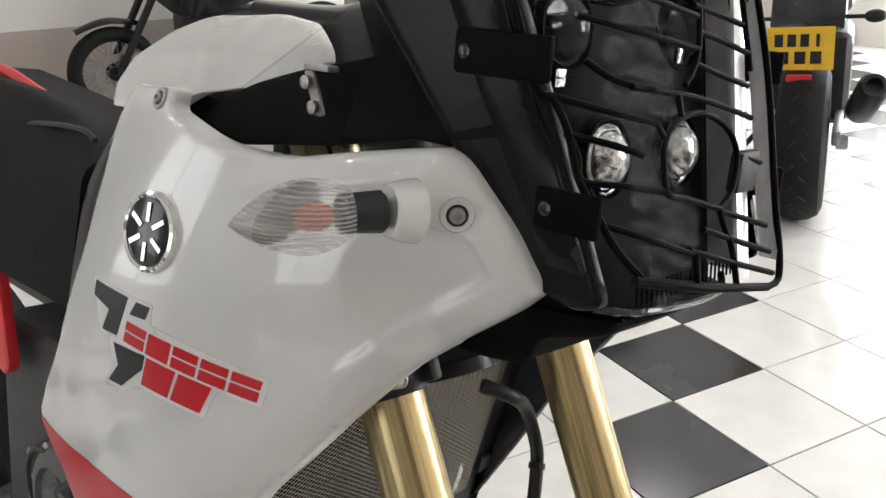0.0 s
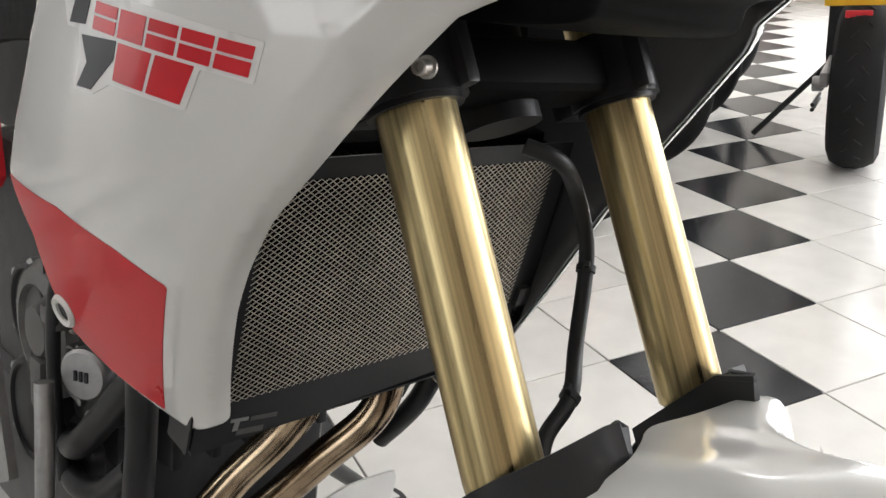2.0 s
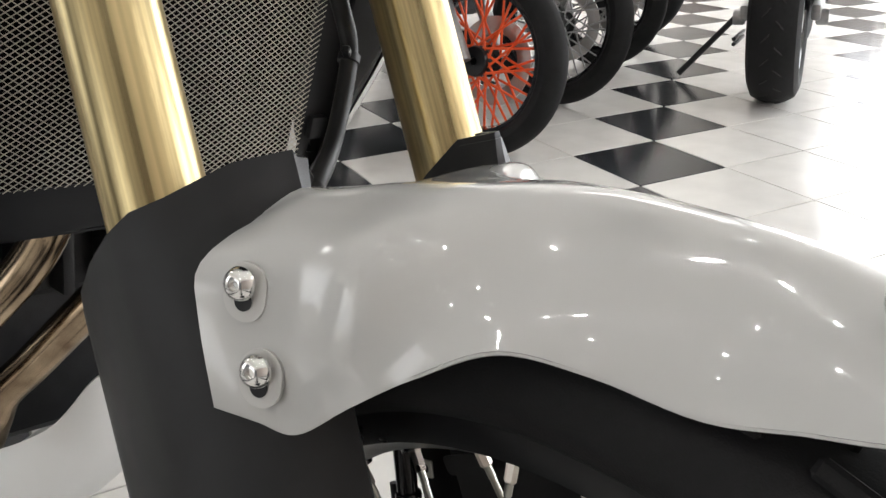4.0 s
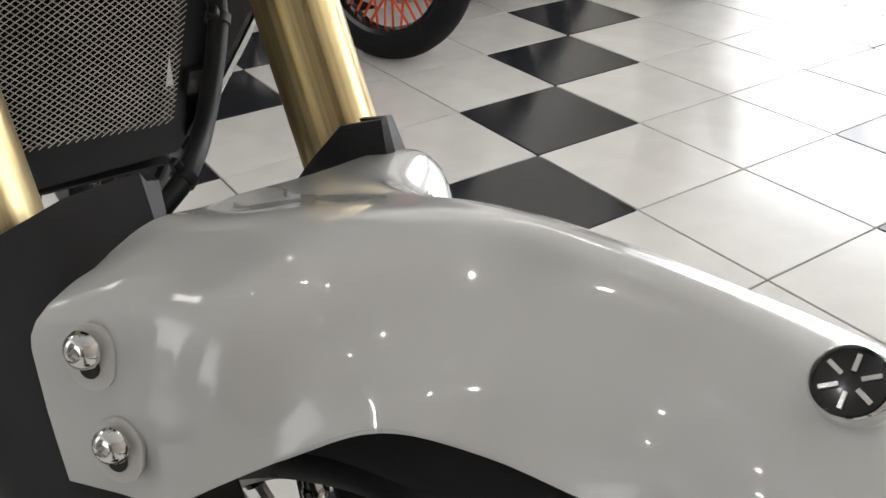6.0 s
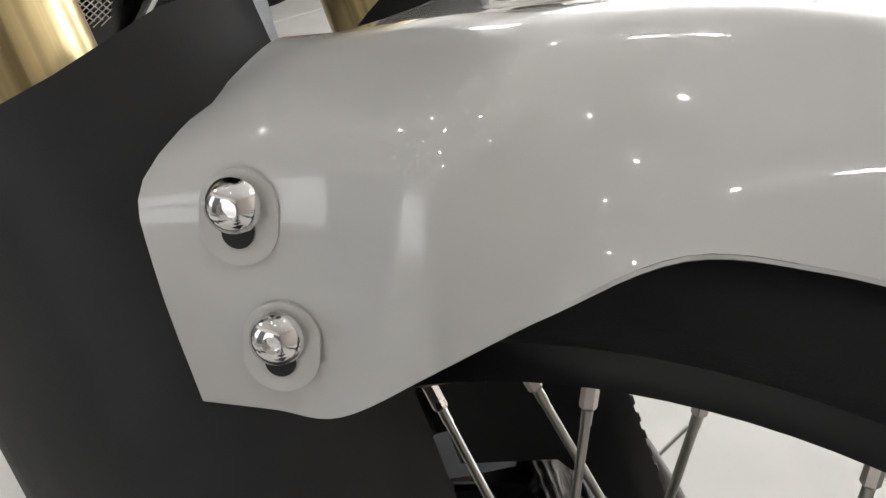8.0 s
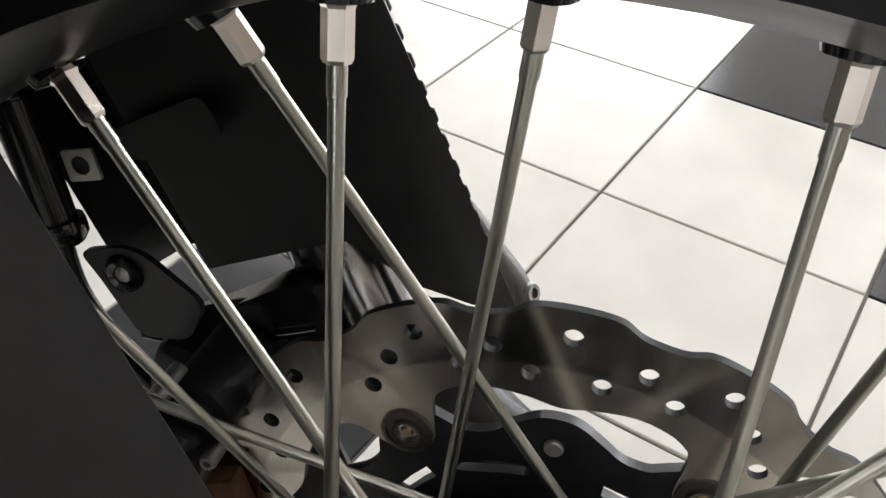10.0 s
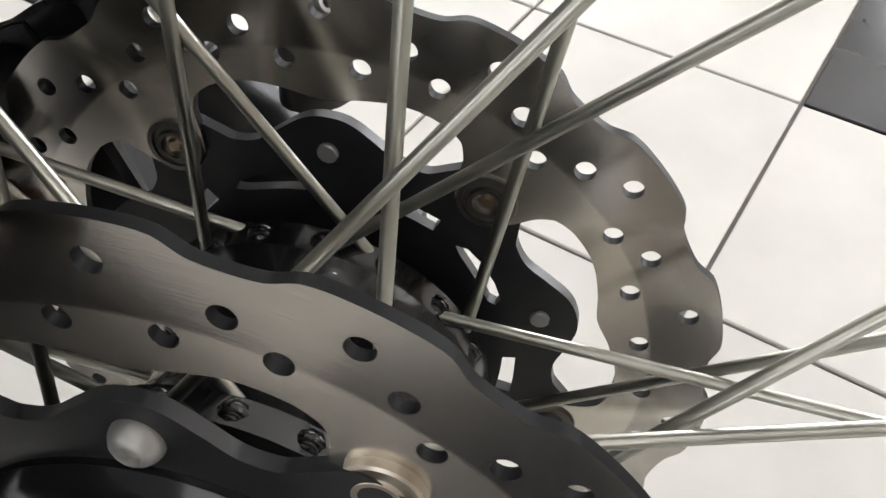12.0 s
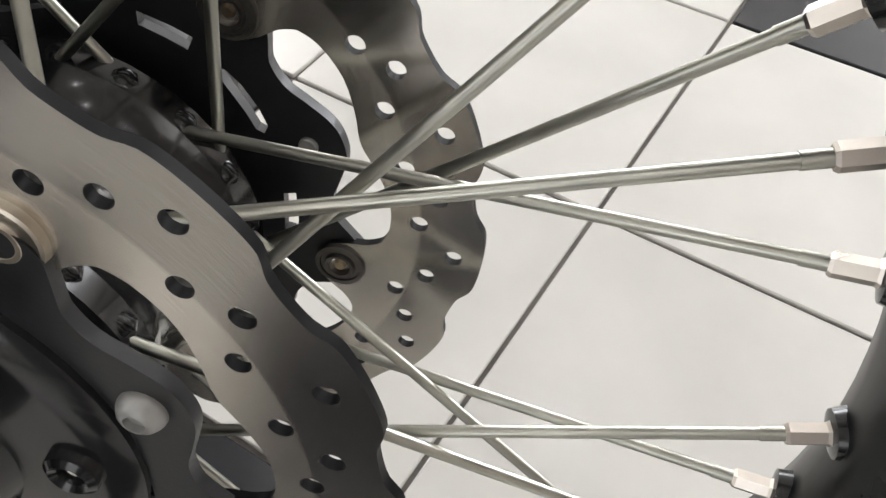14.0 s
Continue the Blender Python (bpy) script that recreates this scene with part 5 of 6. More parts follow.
# radiator, its mesh cover and frame
RT = math.atan(0.235)
RADM = Matrix.Translation((-0.487, -0.012, 0.610)) @ Matrix.Rotation(RT, 4, "Y")
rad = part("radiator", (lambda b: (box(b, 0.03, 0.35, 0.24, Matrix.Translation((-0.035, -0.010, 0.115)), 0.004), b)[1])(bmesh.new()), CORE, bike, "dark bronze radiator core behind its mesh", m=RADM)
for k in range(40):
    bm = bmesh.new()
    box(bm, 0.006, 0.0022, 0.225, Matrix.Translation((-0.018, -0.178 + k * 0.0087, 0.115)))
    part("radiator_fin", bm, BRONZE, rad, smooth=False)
MW0, MW1, MH0, MH1 = -0.166, 0.158, 0.026, 0.218
bm = plate([(-0.192, -0.018), (0.166, -0.004), (0.179, 0.014), (0.186, 0.050), (0.186, 0.11), (0.178, 0.235), (-0.180, 0.235), (-0.195, 0.15)], 0.002, m=Matrix(((0, 0, 1, 0.004), (1, 0, 0, 0), (0, 1, 0, 0), (0, 0, 0, 1))), holes=[[(MW0, MH0), (MW1, MH0 + 0.004), (MW1 - 0.012, MH1), (MW0 + 0.006, MH1)], [(0.1690, 0.0375), (0.1795, 0.0360), (0.1790, 0.0410), (0.1725, 0.0440), (0.1700, 0.0500)]])
cover = part("radiator_guard", bm, SATIN, bike, "black metal radiator guard frame", m=RADM)
bm = bmesh.new()
box(bm, 0.030, 0.355, 0.002, Matrix.Translation((-0.010, -0.015, -0.014)))
for y in (-0.196, 0.188):
    box(bm, 0.03, 0.002, 0.22, Matrix.Translation((-0.010, y, 0.095)))
part("guard_flange", bm, SATIN, cover, smooth=False)
bm = bmesh.new()
W, H = MW1 - MW0, MH1 - MH0
pitch_y, pitch_z = 0.0075, 0.0052
slope = pitch_z / pitch_y


def ribbon(bm, a, b, w, d):
    m, n = between(a, b)
    box(bm, d, w, n, m @ Matrix.Translation((0, 0, n / 2)))


n_all = int(W / pitch_y) + int(H / pitch_z) + 2
for fam in (1, -1):
    for k in range(n_all):
        c = -H / slope + k * pitch_y if fam > 0 else k * pitch_y
        pts = []
        # clip the straight line to the window
        y_at = lambda z: c + fam * z / slope
        z_at = lambda y: fam * (y - c) * slope
        for y, z in ((0, z_at(0)), (W, z_at(W)), (y_at(0), 0), (y_at(H), H)):
            if -1e-6 <= y <= W + 1e-6 and -1e-6 <= z <= H + 1e-6:
                pts.append((y, z))
        if len(pts) >= 2:
            p, q = min(pts), max(pts)
            if q[0] - p[0] > 0.003:
                x = 0.005 + 0.0003 * fam
                ribbon(bm, (x, MW0 + p[0], MH0 + p[1]), (x, MW0 + q[0], MH0 + q[1]), 0.00072, 0.0004)
ob = part("wire_mesh", bm, WIRE, cover, "diamond pattern bare wire mesh", smooth=False)
ob["kind"] = "stuff"
for dy, dz, w, h, material in ((-0.1520, 0.0060, 0.0170, 0.0034, ALU), (-0.1545, 0.0002, 0.0050, 0.0095, ALU), (-0.1280, 0.0020, 0.0260, 0.0042, CASEM), (-0.1400, -0.0085, 0.0260, 0.0056, CASEM)):
    bm = bmesh.new()
    box(bm, 0.0006, w, h, Matrix.Translation((0.0056, dy, dz)) @ Matrix.Rotation(-0.13, 4, "X"))
    part("guard_mark", bm, material, cover, "small printed bar", smooth=False)
for y, z in ((0.172, 0.064), (-0.182, 0.07), (-0.184, 0.13)):
    bm = bmesh.new()
    box(bm, 0.012, 0.018, 0.022, Matrix.Translation((0.006, y, z)), 0.003)
    part("guard_clip", bm, BLACK, cover)

# horn under the radiator's end
HORN = RADM @ Matrix.Translation((-0.036, 0.153, -0.036)) @ Matrix.Rotation(radians(90), 4, "Y")
bm = bmesh.new()
lathe(bm, [(0, -0.018), (0.030, -0.018), (0.0345, -0.012), (0.0345, 0.004), (0.0325, 0.008), (0.026, 0.010), (0.022, 0.007), (0.013, 0.007), (0.010, 0.011), (0.004, 0.012), (0, 0.012)], 40, HORN)
horn = part("horn", bm, SATIN, bike, "round black horn")
bm = bmesh.new()
lathe(bm, [(0.0346, -0.011), (0.0356, -0.010), (0.0356, 0.001), (0.0346, 0.002)], 40, HORN)
part("horn_rim", bm, PIPE, horn, "bronze-coloured rim of the horn")

# brake hose with ties
bm = bmesh.new()
HOSE = [(-0.345, -0.010, 0.856), (-0.327, 0.012, 0.846), (-0.337, 0.050, 0.820), (-0.335, 0.070, 0.781), (-0.336, 0.080, 0.748), (-0.316, 0.052, 0.692), (-0.286, 0.010, 0.667), (-0.280, -0.024, 0.644), (-0.262, -0.05, 0.620)]
tube(bm, HOSE, 0.0068, 6, 14)
hose = part("brake_hose", bm, BLACK, bike, "black rubber brake hose")
for p, q in ((HOSE[4], HOSE[5]), (HOSE[6], HOSE[7])):
    bm = bmesh.new()
    m, _ = between(p, q)
    lathe(bm, [(0, -0.003), (0.0085, -0.003), (0.0085, 0.003), (0, 0.003)], 14, m)
    box(bm, 0.006, 0.010, 0.006, m @ Matrix.Translation((0.0, 0.011, 0)), 0.001, 1)
    part("cable_tie", bm, BLACK, hose)

# exhaust headers
for pts in ([(-0.60, -0.05, 0.66), (-0.535, -0.055, 0.64), (-0.522, -0.062, 0.598), (-0.540, -0.078, 0.552), (-0.568, -0.110, 0.500), (-0.582, -0.140, 0.455), (-0.594, -0.152, 0.432), (-0.608, -0.151, 0.402), (-0.630, -0.150, 0.366), (-0.68, -0.15, 0.335)],
            [(-0.60, 0.03, 0.66), (-0.53, 0.03, 0.64), (-0.508, 0.022, 0.596), (-0.512, 0.008, 0.555), (-0.545, -0.022, 0.505), (-0.585, -0.055, 0.445), (-0.606, -0.076, 0.412), (-0.619, -0.082, 0.380), (-0.640, -0.085, 0.346), (-0.69, -0.085, 0.32)]):
    bm = bmesh.new()
    tube(bm, pts, 0.0175, 8, 24)
    part("exhaust_header", bm, PIPE, bike, "heat-stained steel exhaust header pipe")

# skid plate, crash bars, engine
bm = loft([
    [(-0.61, -0.240, 0.425), (-0.60, -0.194, 0.401), (-0.60, -0.160, 0.381), (-0.60, -0.116, 0.364), (-0.60, -0.078, 0.359), (-0.60, -0.040, 0.365), (-0.60, -0.018, 0.380), (-0.60, 0.004, 0.402), (-0.60, 0.026, 0.411), (-0.60, 0.060, 0.417), (-0.60, 0.100, 0.416), (-0.60, 0.128, 0.414)],
    [(-0.60, -0.235, 0.370), (-0.59, -0.194, 0.352), (-0.588, -0.160, 0.340), (-0.586, -0.116, 0.330), (-0.586, -0.078, 0.328), (-0.586, -0.040, 0.333), (-0.587, -0.018, 0.344), (-0.588, 0.004, 0.357), (-0.590, 0.026, 0.364), (-0.592, 0.060, 0.374), (-0.596, 0.100, 0.386), (-0.60, 0.131, 0.395)],
    [(-0.60, -0.225, 0.315), (-0.59, -0.190, 0.300), (-0.588, -0.156, 0.292), (-0.586, -0.116, 0.290), (-0.586, -0.078, 0.290), (-0.586, -0.040, 0.294), (-0.587, -0.018, 0.300), (-0.588, 0.004, 0.307), (-0.590, 0.026, 0.313), (-0.592, 0.056, 0.324), (-0.596, 0.088, 0.338), (-0.602, 0.112, 0.358)],
    [(-0.66, -0.220, 0.245), (-0.65, -0.188, 0.240), (-0.648, -0.154, 0.236), (-0.646, -0.116, 0.234), (-0.646, -0.078, 0.234), (-0.646, -0.040, 0.238), (-0.647, -0.018, 0.242), (-0.648, 0.004, 0.248), (-0.650, 0.026, 0.256), (-0.652, 0.050, 0.270), (-0.656, 0.076, 0.290), (-0.664, 0.096, 0.315)],
    [(-0.85, -0.220, 0.215), (-0.85, -0.188, 0.205), (-0.85, -0.154, 0.20), (-0.85, -0.116, 0.20), (-0.85, -0.078, 0.20), (-0.85, -0.040, 0.20), (-0.85, -0.018, 0.20), (-0.85, 0.004, 0.205), (-0.85, 0.026, 0.21), (-0.85, 0.050, 0.22), (-0.85, 0.076, 0.235), (-0.85, 0.096, 0.26)],
], 5, 4, 0.004)
skid = part("skid_plate", bm, BASH, bike, "pale aluminium skid plate", sharp=60)
for k in range(3):
    bm = bmesh.new()
    lathe(bm, [(0, 0), (0.011, 0), (0.011, 0.003), (0, 0.003)], 18, Matrix.Translation((-0.585 - 0.002 * k, -0.150 + 0.040 * k, 0.338 - 0.012 * k)) @ Matrix.Rotation(radians(80), 4, "Y") @ Matrix.Diagonal((0.6, 1.4, 1, 1)))
    part("plate_slot", bm, BLACK, skid, "dark oval slot")
bm = bmesh.new()
tube(bm, [(-0.60, -0.20, 0.80), (-0.573, -0.205, 0.70), (-0.566, -0.205, 0.60), (-0.575, -0.205, 0.50), (-0.588, -0.205, 0.43), (-0.64, -0.20, 0.37)], 0.0135, 6, 18)
part("crash_bar", bm, SATIN, bike, "black steel engine crash bar")
bm = bmesh.new()
tube(bm, [(-0.60, 0.17, 0.80), (-0.575, 0.17, 0.70), (-0.57, 0.17, 0.60), (-0.60, 0.165, 0.50), (-0.66, 0.16, 0.42)], 0.0135, 6, 18)
part("crash_bar", bm, SATIN, bike, "black steel engine crash bar")
bm = bmesh.new()
box(bm, 0.34, 0.27, 0.30, Matrix.Translation((-0.84, -0.04, 0.62)), 0.02, 3)
engine = part("engine_block", bm, ENGINE, bike, "dark grey engine block")
bm = bmesh.new()
box(bm, 0.36, 0.30, 0.20, Matrix.Translation((-0.88, -0.04, 0.40)), 0.03, 3)
part("crankcase", bm, ENGINE, engine, "dark grey crankcase")
for k in range(5):
    bm = bmesh.new()
    box(bm, 0.05, 0.012, 0.24, Matrix.Translation((-0.665, -0.13 + 0.045 * k, 0.60)), 0.003)
    part("engine_rib", bm, ENGINE, engine)
for x, z, r, mt in ((-0.835, 0.600, 0.050, ENGINE), (-0.722, 0.572, 0.027, ALU), (-0.84, 0.48, 0.06, ENGINE), (-0.76, 0.66, 0.03, ENGINE)):
    bm = bmesh.new()
    m = Matrix.Translation((x, -0.172, z)) @ Matrix.Rotation(radians(90), 4, "X")
    lathe(bm, [(0, 0), (r * 1.1, 0), (r * 1.1, 0.02), (r, 0.028), (r * 0.92, 0.028), (r * 0.88, 0.024), (r * 0.3, 0.024), (0, 0.026)], 36, m)
    part("engine_cover", bm, mt, engine, "round cast engine cover")
    for k in range(5):
        bm = bmesh.new()
        a = 2 * math.pi * k / 5
        lathe(bm, [(0, 0), (0.006, 0), (0.006, 0.006), (0.004, 0.007), (0, 0.007)], 12, m @ Matrix.Translation((r * 1.02 * math.cos(a), r * 1.02 * math.sin(a), 0.02)))
        part("cover_bolt", bm, ALU, engine)
for pts, r, mt in (([(-0.66, -0.20, 0.80), (-0.70, -0.205, 0.72), (-0.73, -0.20, 0.66), (-0.78, -0.20, 0.62)], 0.011, BLACK), ([(-0.68, -0.21, 0.74), (-0.72, -0.215, 0.66), (-0.74, -0.21, 0.55), (-0.72, -0.21, 0.46)], 0.007, BLACK), ([(-0.60, -0.17, 0.62), (-0.64, -0.18, 0.56), (-0.70, -0.18, 0.53)], 0.012, SATIN), ([(-0.60, 0.12, 0.60), (-0.60, 0.13, 0.53), (-0.64, 0.12, 0.47)], 0.012, SATIN)):
    bm = bmesh.new()
    tube(bm, pts, r, 6, 12)
    part("engine_hose", bm, mt, bike, "black engine hose")
# right side of the engine: clutch cover, filler cap, water hose, footrest bracket
bm = bmesh.new()
m = Matrix.Translation((-0.800, -0.176, 0.590)) @ Matrix.Rotation(radians(90), 4, "X")
lathe(bm, [(0, 0), (0.074, 0), (0.074, 0.014), (0.066, 0.024), (0.050, 0.028), (0.046, 0.022), (0.030, 0.022), (0.026, 0.030), (0, 0.032)], 40, m)
clutch = part("clutch_cover", bm, CASEM, engine, "grey cast clutch cover")
for k in range(7):
    a = radians(20 + 51 * k)
    bm = bmesh.new()
    lathe(bm, [(0, 0), (0.007, 0), (0.007, 0.012), (0.0045, 0.015), (0, 0.015)], 12, m @ Matrix.Translation((0.071 * math.cos(a), 0.071 * math.sin(a), 0.006)))
    part("cover_bolt", bm, ALU, clutch)
bm = bmesh.new()
box(bm, 0.040, 0.020, 0.020, Matrix.Translation((-0.742, -0.205, 0.626)), 0.005)
part("case_boss", bm, CASEM, engine)
bm = bmesh.new()
box(bm, 0.030, 0.024, 0.060, Matrix.Translation((-0.790, -0.200, 0.535)), 0.008)
part("case_boss", bm, CASEM, engine)
bm = bmesh.new()
m = Matrix.Translation((-0.684, -0.196, 0.588)) @ Matrix.Rotation(radians(90), 4, "X") @ Matrix.Rotation(radians(28), 4, "Y")
lathe(bm, [(0, 0), (0.026, 0), (0.026, 0.012), (0.023, 0.015), (0, 0.016)], 32, m)
cap = part("filler_cap", bm, ALU, engine, "round alloy cap with small raised bars")
for q in (-0.006, 0.0, 0.006):
    bm = bmesh.new()
    box(bm, 0.003, 0.010, 0.002, m @ Matrix.Translation((q, 0, 0.0165)))
    part("cap_bar", bm, BLACK, cap, smooth=False)
for pts, r in (([(-0.575, -0.195, 0.635), (-0.610, -0.200, 0.595), (-0.655, -0.205, 0.545), (-0.700, -0.205, 0.505), (-0.745, -0.195, 0.492)], 0.0145), ([(-0.590, -0.200, 0.530), (-0.640, -0.205, 0.485), (-0.700, -0.205, 0.462), (-0.760, -0.195, 0.470)], 0.0125)):
    bm = bmesh.new()
    tube(bm, pts, r, 6, 16)
    part("water_hose", bm, SATIN, bike, "satin black water hose")
bm = plate(rounded([(-0.893, 0.575), (-0.868, 0.540), (-0.850, 0.485), (-0.828, 0.410), (-0.860, 0.392), (-0.892, 0.430), (-0.875, 0.480), (-0.905, 0.550)], 0.006), 0.010, m=Matrix(((1, 0, 0, 0), (0, 0, 1, -0.222), (0, 1, 0, 0), (0, 0, 0, 1))))
part("footrest_bracket", bm, ALU, bike, "bright alloy footrest bracket")
for x, z in ((-0.757, 0.463), (-0.660, 0.554), (-0.655, 0.548)):
    bm = bmesh.new()
    lathe(bm, [(0, 0), (0.006, 0), (0.006, 0.006), (0.004, 0.008), (0, 0.008)], 12, Matrix.Translation((x, -0.205, z)) @ Matrix.Rotation(radians(90), 4, "X"))
    part("engine_bolt", bm, ALU, engine)
bm = bmesh.new()
tube(bm, [(-0.660, -0.212, 1.040), (-0.695, -0.2105, 1.046), (-0.803, -0.205, 1.036), (-0.91, -0.194, 1.014), (-1.05, -0.184, 1.004)], 0.0028, 5, 8)
part("seat_seam", bm, BLACK, bike, "stitched seam along the seat")
bm = bmesh.new()
tube(bm, [(-0.70, -0.235, 0.58), (-0.69, -0.24, 0.50), (-0.70, -0.24, 0.43), (-0.74, -0.24, 0.38)], 0.009, 5, 12)
part("brake_pedal", bm, ALU, bike, "bright alloy brake pedal")
bm = bmesh.new()
rod(bm, (-0.55, 0.10, 0.60), (-0.55, 0.13, 0.595), 0.030, seg=28, bev=0.004)
part("oil_filter", bm, GLOSSB, bike, "black round oil filter")
# rear wheel and stand keep the machine on the floor
bm = bmesh.new()
spin(bm, [(0.225, -0.05), (0.24, -0.066), (0.28, -0.07), (0.31, -0.055), (0.322, -0.02), (0.322, 0.02), (0.31, 0.055), (0.28, 0.07), (0.24, 0.066), (0.225, 0.05)], 64)
part("rear_tyre", bm, RUBBER, bike, m=Matrix.Translation((-1.59, -0.02, 0.323)))
bm = bmesh.new()
spin(bm, [(0.20, -0.045), (0.228, -0.055), (0.228, 0.055), (0.20, 0.045)], 48)
part("rear_rim", bm, GLOSSB, bike, m=Matrix.Translation((-1.59, -0.02, 0.323)))
bm = bmesh.new()
for y in (-0.13, 0.09):
    box(bm, 0.75, 0.03, 0.06, Matrix.Translation((-1.25, y, 0.36)) @ Matrix.Rotation(radians(-4), 4, "Y"), 0.01)
part("swing_arm", bm, SATIN, bike, "black swing arm")
bm = bmesh.new()
rod(bm, (-0.80, 0.13, 0.36), (-0.94, 0.435, 0.090), 0.013, seg=14)
stand = part("side_stand", bm, SATIN, bike, "black side stand")
bm = bmesh.new()
lathe(bm, [(0, -0.012), (0.040, -0.012), (0.042, 0.004), (0.038, 0.008), (0.030, 0.010), (0, 0.010)], 32, Matrix.Translation((-0.94, 0.444, 0.086)) @ Matrix.Rotation(-LEAN, 4, "X"))
part("stand_foot", bm, BLACK, stand, "round black stand foot")
bm = bmesh.new()
box(bm, 0.05, 0.03, 0.004, Matrix.Translation((-0.94, 0.444, 0.099)) @ Matrix.Rotation(-LEAN, 4, "X"), 0.001, 1)
part("foot_plate", bm, BASH, stand, "bright plate on the foot")
bm = bmesh.new()
box(bm, 0.80, 0.10, 0.20, Matrix.Translation((-1.10, -0.03, 0.82)), 0.03, 2)
part("rear_frame", bm, SATIN, bike, "black rear frame")

# ---- headlight, its wire guard, nacelle and screen ----
HY = -0.033


def head_x(z):
    return -0.132 - 0.33 * (z - 1.0)


def lamp_left(z):
    return 0.086 + 0.30 * (z - 1.0)


# lamp body
bm = bmesh.new()
st = []
for z, w, d in ((0.985, 0.085, 0.05), (1.02, 0.105, 0.03), (1.08, 0.108, 0.02), (1.16, 0.104, 0.02), (1.24, 0.095, 0.03), (1.30, 0.07, 0.05)):
    x = head_x(z) - 0.045
    v = lamp_left(z)
    st.append([(x - 0.09, HY - w * 0.9, z), (x - 0.03, HY - w, z), (x - 0.004, HY - w * 0.8, z), (x, HY - w * 0.3, z), (x, HY + v * 0.4, z), (x - 0.002, HY + v * 0.85, z), (x - 0.02, HY + v - 0.004, z), (x - 0.09, HY + v * 0.9, z)])
bm = loft(st, 4, 3, 0.004)
headlamp = part("headlamp", bm, DARKIN, bike, "black four-lens headlamp unit")
for y, z in ((HY - 0.056, 1.091), (HY + 0.041, 1.091), (HY - 0.080, 1.172), (HY + 0.074, 1.176)):
    x = head_x(z) - 0.038
    m = Matrix.Translation((x, y, z)) @ Matrix.Rotation(radians(84), 4, "Y")
    bm = bmesh.new()
    lathe(bm, [(0, -0.02), (0.022, -0.02), (0.0245, 0.0), (0.0235, 0.003), (0.0215, 0.001), (0.018, -0.010), (0, -0.014)], 36, m)
    part("lamp_bowl", bm, STEELD if z > 1.15 else CHROME, headlamp, "bright lamp reflector bowl")
    bm = bmesh.new()
    lathe(bm, [(0, -0.006), (0.0205, -0.004), (0.0200, 0.004), (0.0165, 0.0105), (0.010, 0.0145), (0, 0.0162)], 32, m)
    part("lamp_lens", bm, CRYSTAL if z < 1.15 else CLEAR, headlamp, "clear domed projector lens")
    bm = bmesh.new()
    spin(bm, [(0.0245, -0.002), (0.0265, 0.005), (0.0285, 0.005), (0.031, -0.002)], 36, "z")
    bm.transform(m)
    part("lamp_ring", bm, DARKIN, headlamp)
for y0, y1, z0, z1 in ((-0.045, -0.030, 1.112, 1.120), (-0.100, -0.088, 1.138, 1.146), (0.062, 0.072, 1.155, 1.163)):
    bm = bmesh.new()
    box(bm, 0.010, y1 - y0, 0.012, Matrix.Translation((head_x((z0 + z1) / 2) - 0.04, HY + (y0 + y1) / 2, (z0 + z1) / 2)), 0.002)
    part("lamp_trim", bm, CHROME, headlamp, "chromed trim piece")
# clear front cover with its bright edge
st = []
for z, w in ((0.998, 0.104), (1.05, 0.113), (1.12, 0.114), (1.20, 0.110), (1.28, 0.100)):
    x = head_x(z) - 0.016
    v = lamp_left(z) + 0.004
    st.append([(x - 0.045, HY - w, z), (x - 0.012, HY - w * 0.94, z), (x, HY - w * 0.6, z), (x + 0.004, HY, z), (x, HY + v * 0.6, z), (x - 0.008, HY + v * 0.94, z), (x - 0.040, HY + v, z)])
bm = loft(st, 4, 4, 0.003)
part("lamp_cover", bm, COVER, headlamp, "clear headlamp cover")
# moulded edges of the cover; the upright one is whitish to paint in its glint
bm = loft([[(head_x(z) - 0.016, HY + lamp_left(z) - 0.022, z), (head_x(z) - 0.020, HY + lamp_left(z) + 0.005, z), (head_x(z) - 0.052, HY + lamp_left(z) + 0.007, z)] for z in (1.0, 1.05, 1.12, 1.20, 1.28)], 4, 3, 0.003)
part("cover_edge", bm, EDGE, headlamp, "clear moulded edge with its glint painted pale")
bm = bmesh.new()
tube(bm, [(head_x(1.0) - 0.036, HY - 0.098, 1.004), (head_x(1.0) - 0.022, HY - 0.07, 1.0), (head_x(1.0) - 0.016, HY, 0.996), (head_x(1.0) - 0.020, HY + 0.05, 0.995), (head_x(1.0) - 0.034, HY + 0.080, 0.998)], 0.003, 5, 8)
part("cover_edge", bm, GLOSSB, headlamp)
bm = bmesh.new()
for k in range(22):
    y = HY - 0.07 + k * 0.0065
    rod(bm, (head_x(1.01) - 0.018, y, 1.004), (head_x(1.02) - 0.016, y, 1.018), 0.0008, seg=6)
part("vent_comb", bm, DARKIN, headlamp)
# wire guard



def wire(pts, r=0.0028):
    bm = bmesh.new()
    tube(bm, pts, r, 4, 8)
    return part("guard_wire", bm, DARKIN, lampguard)


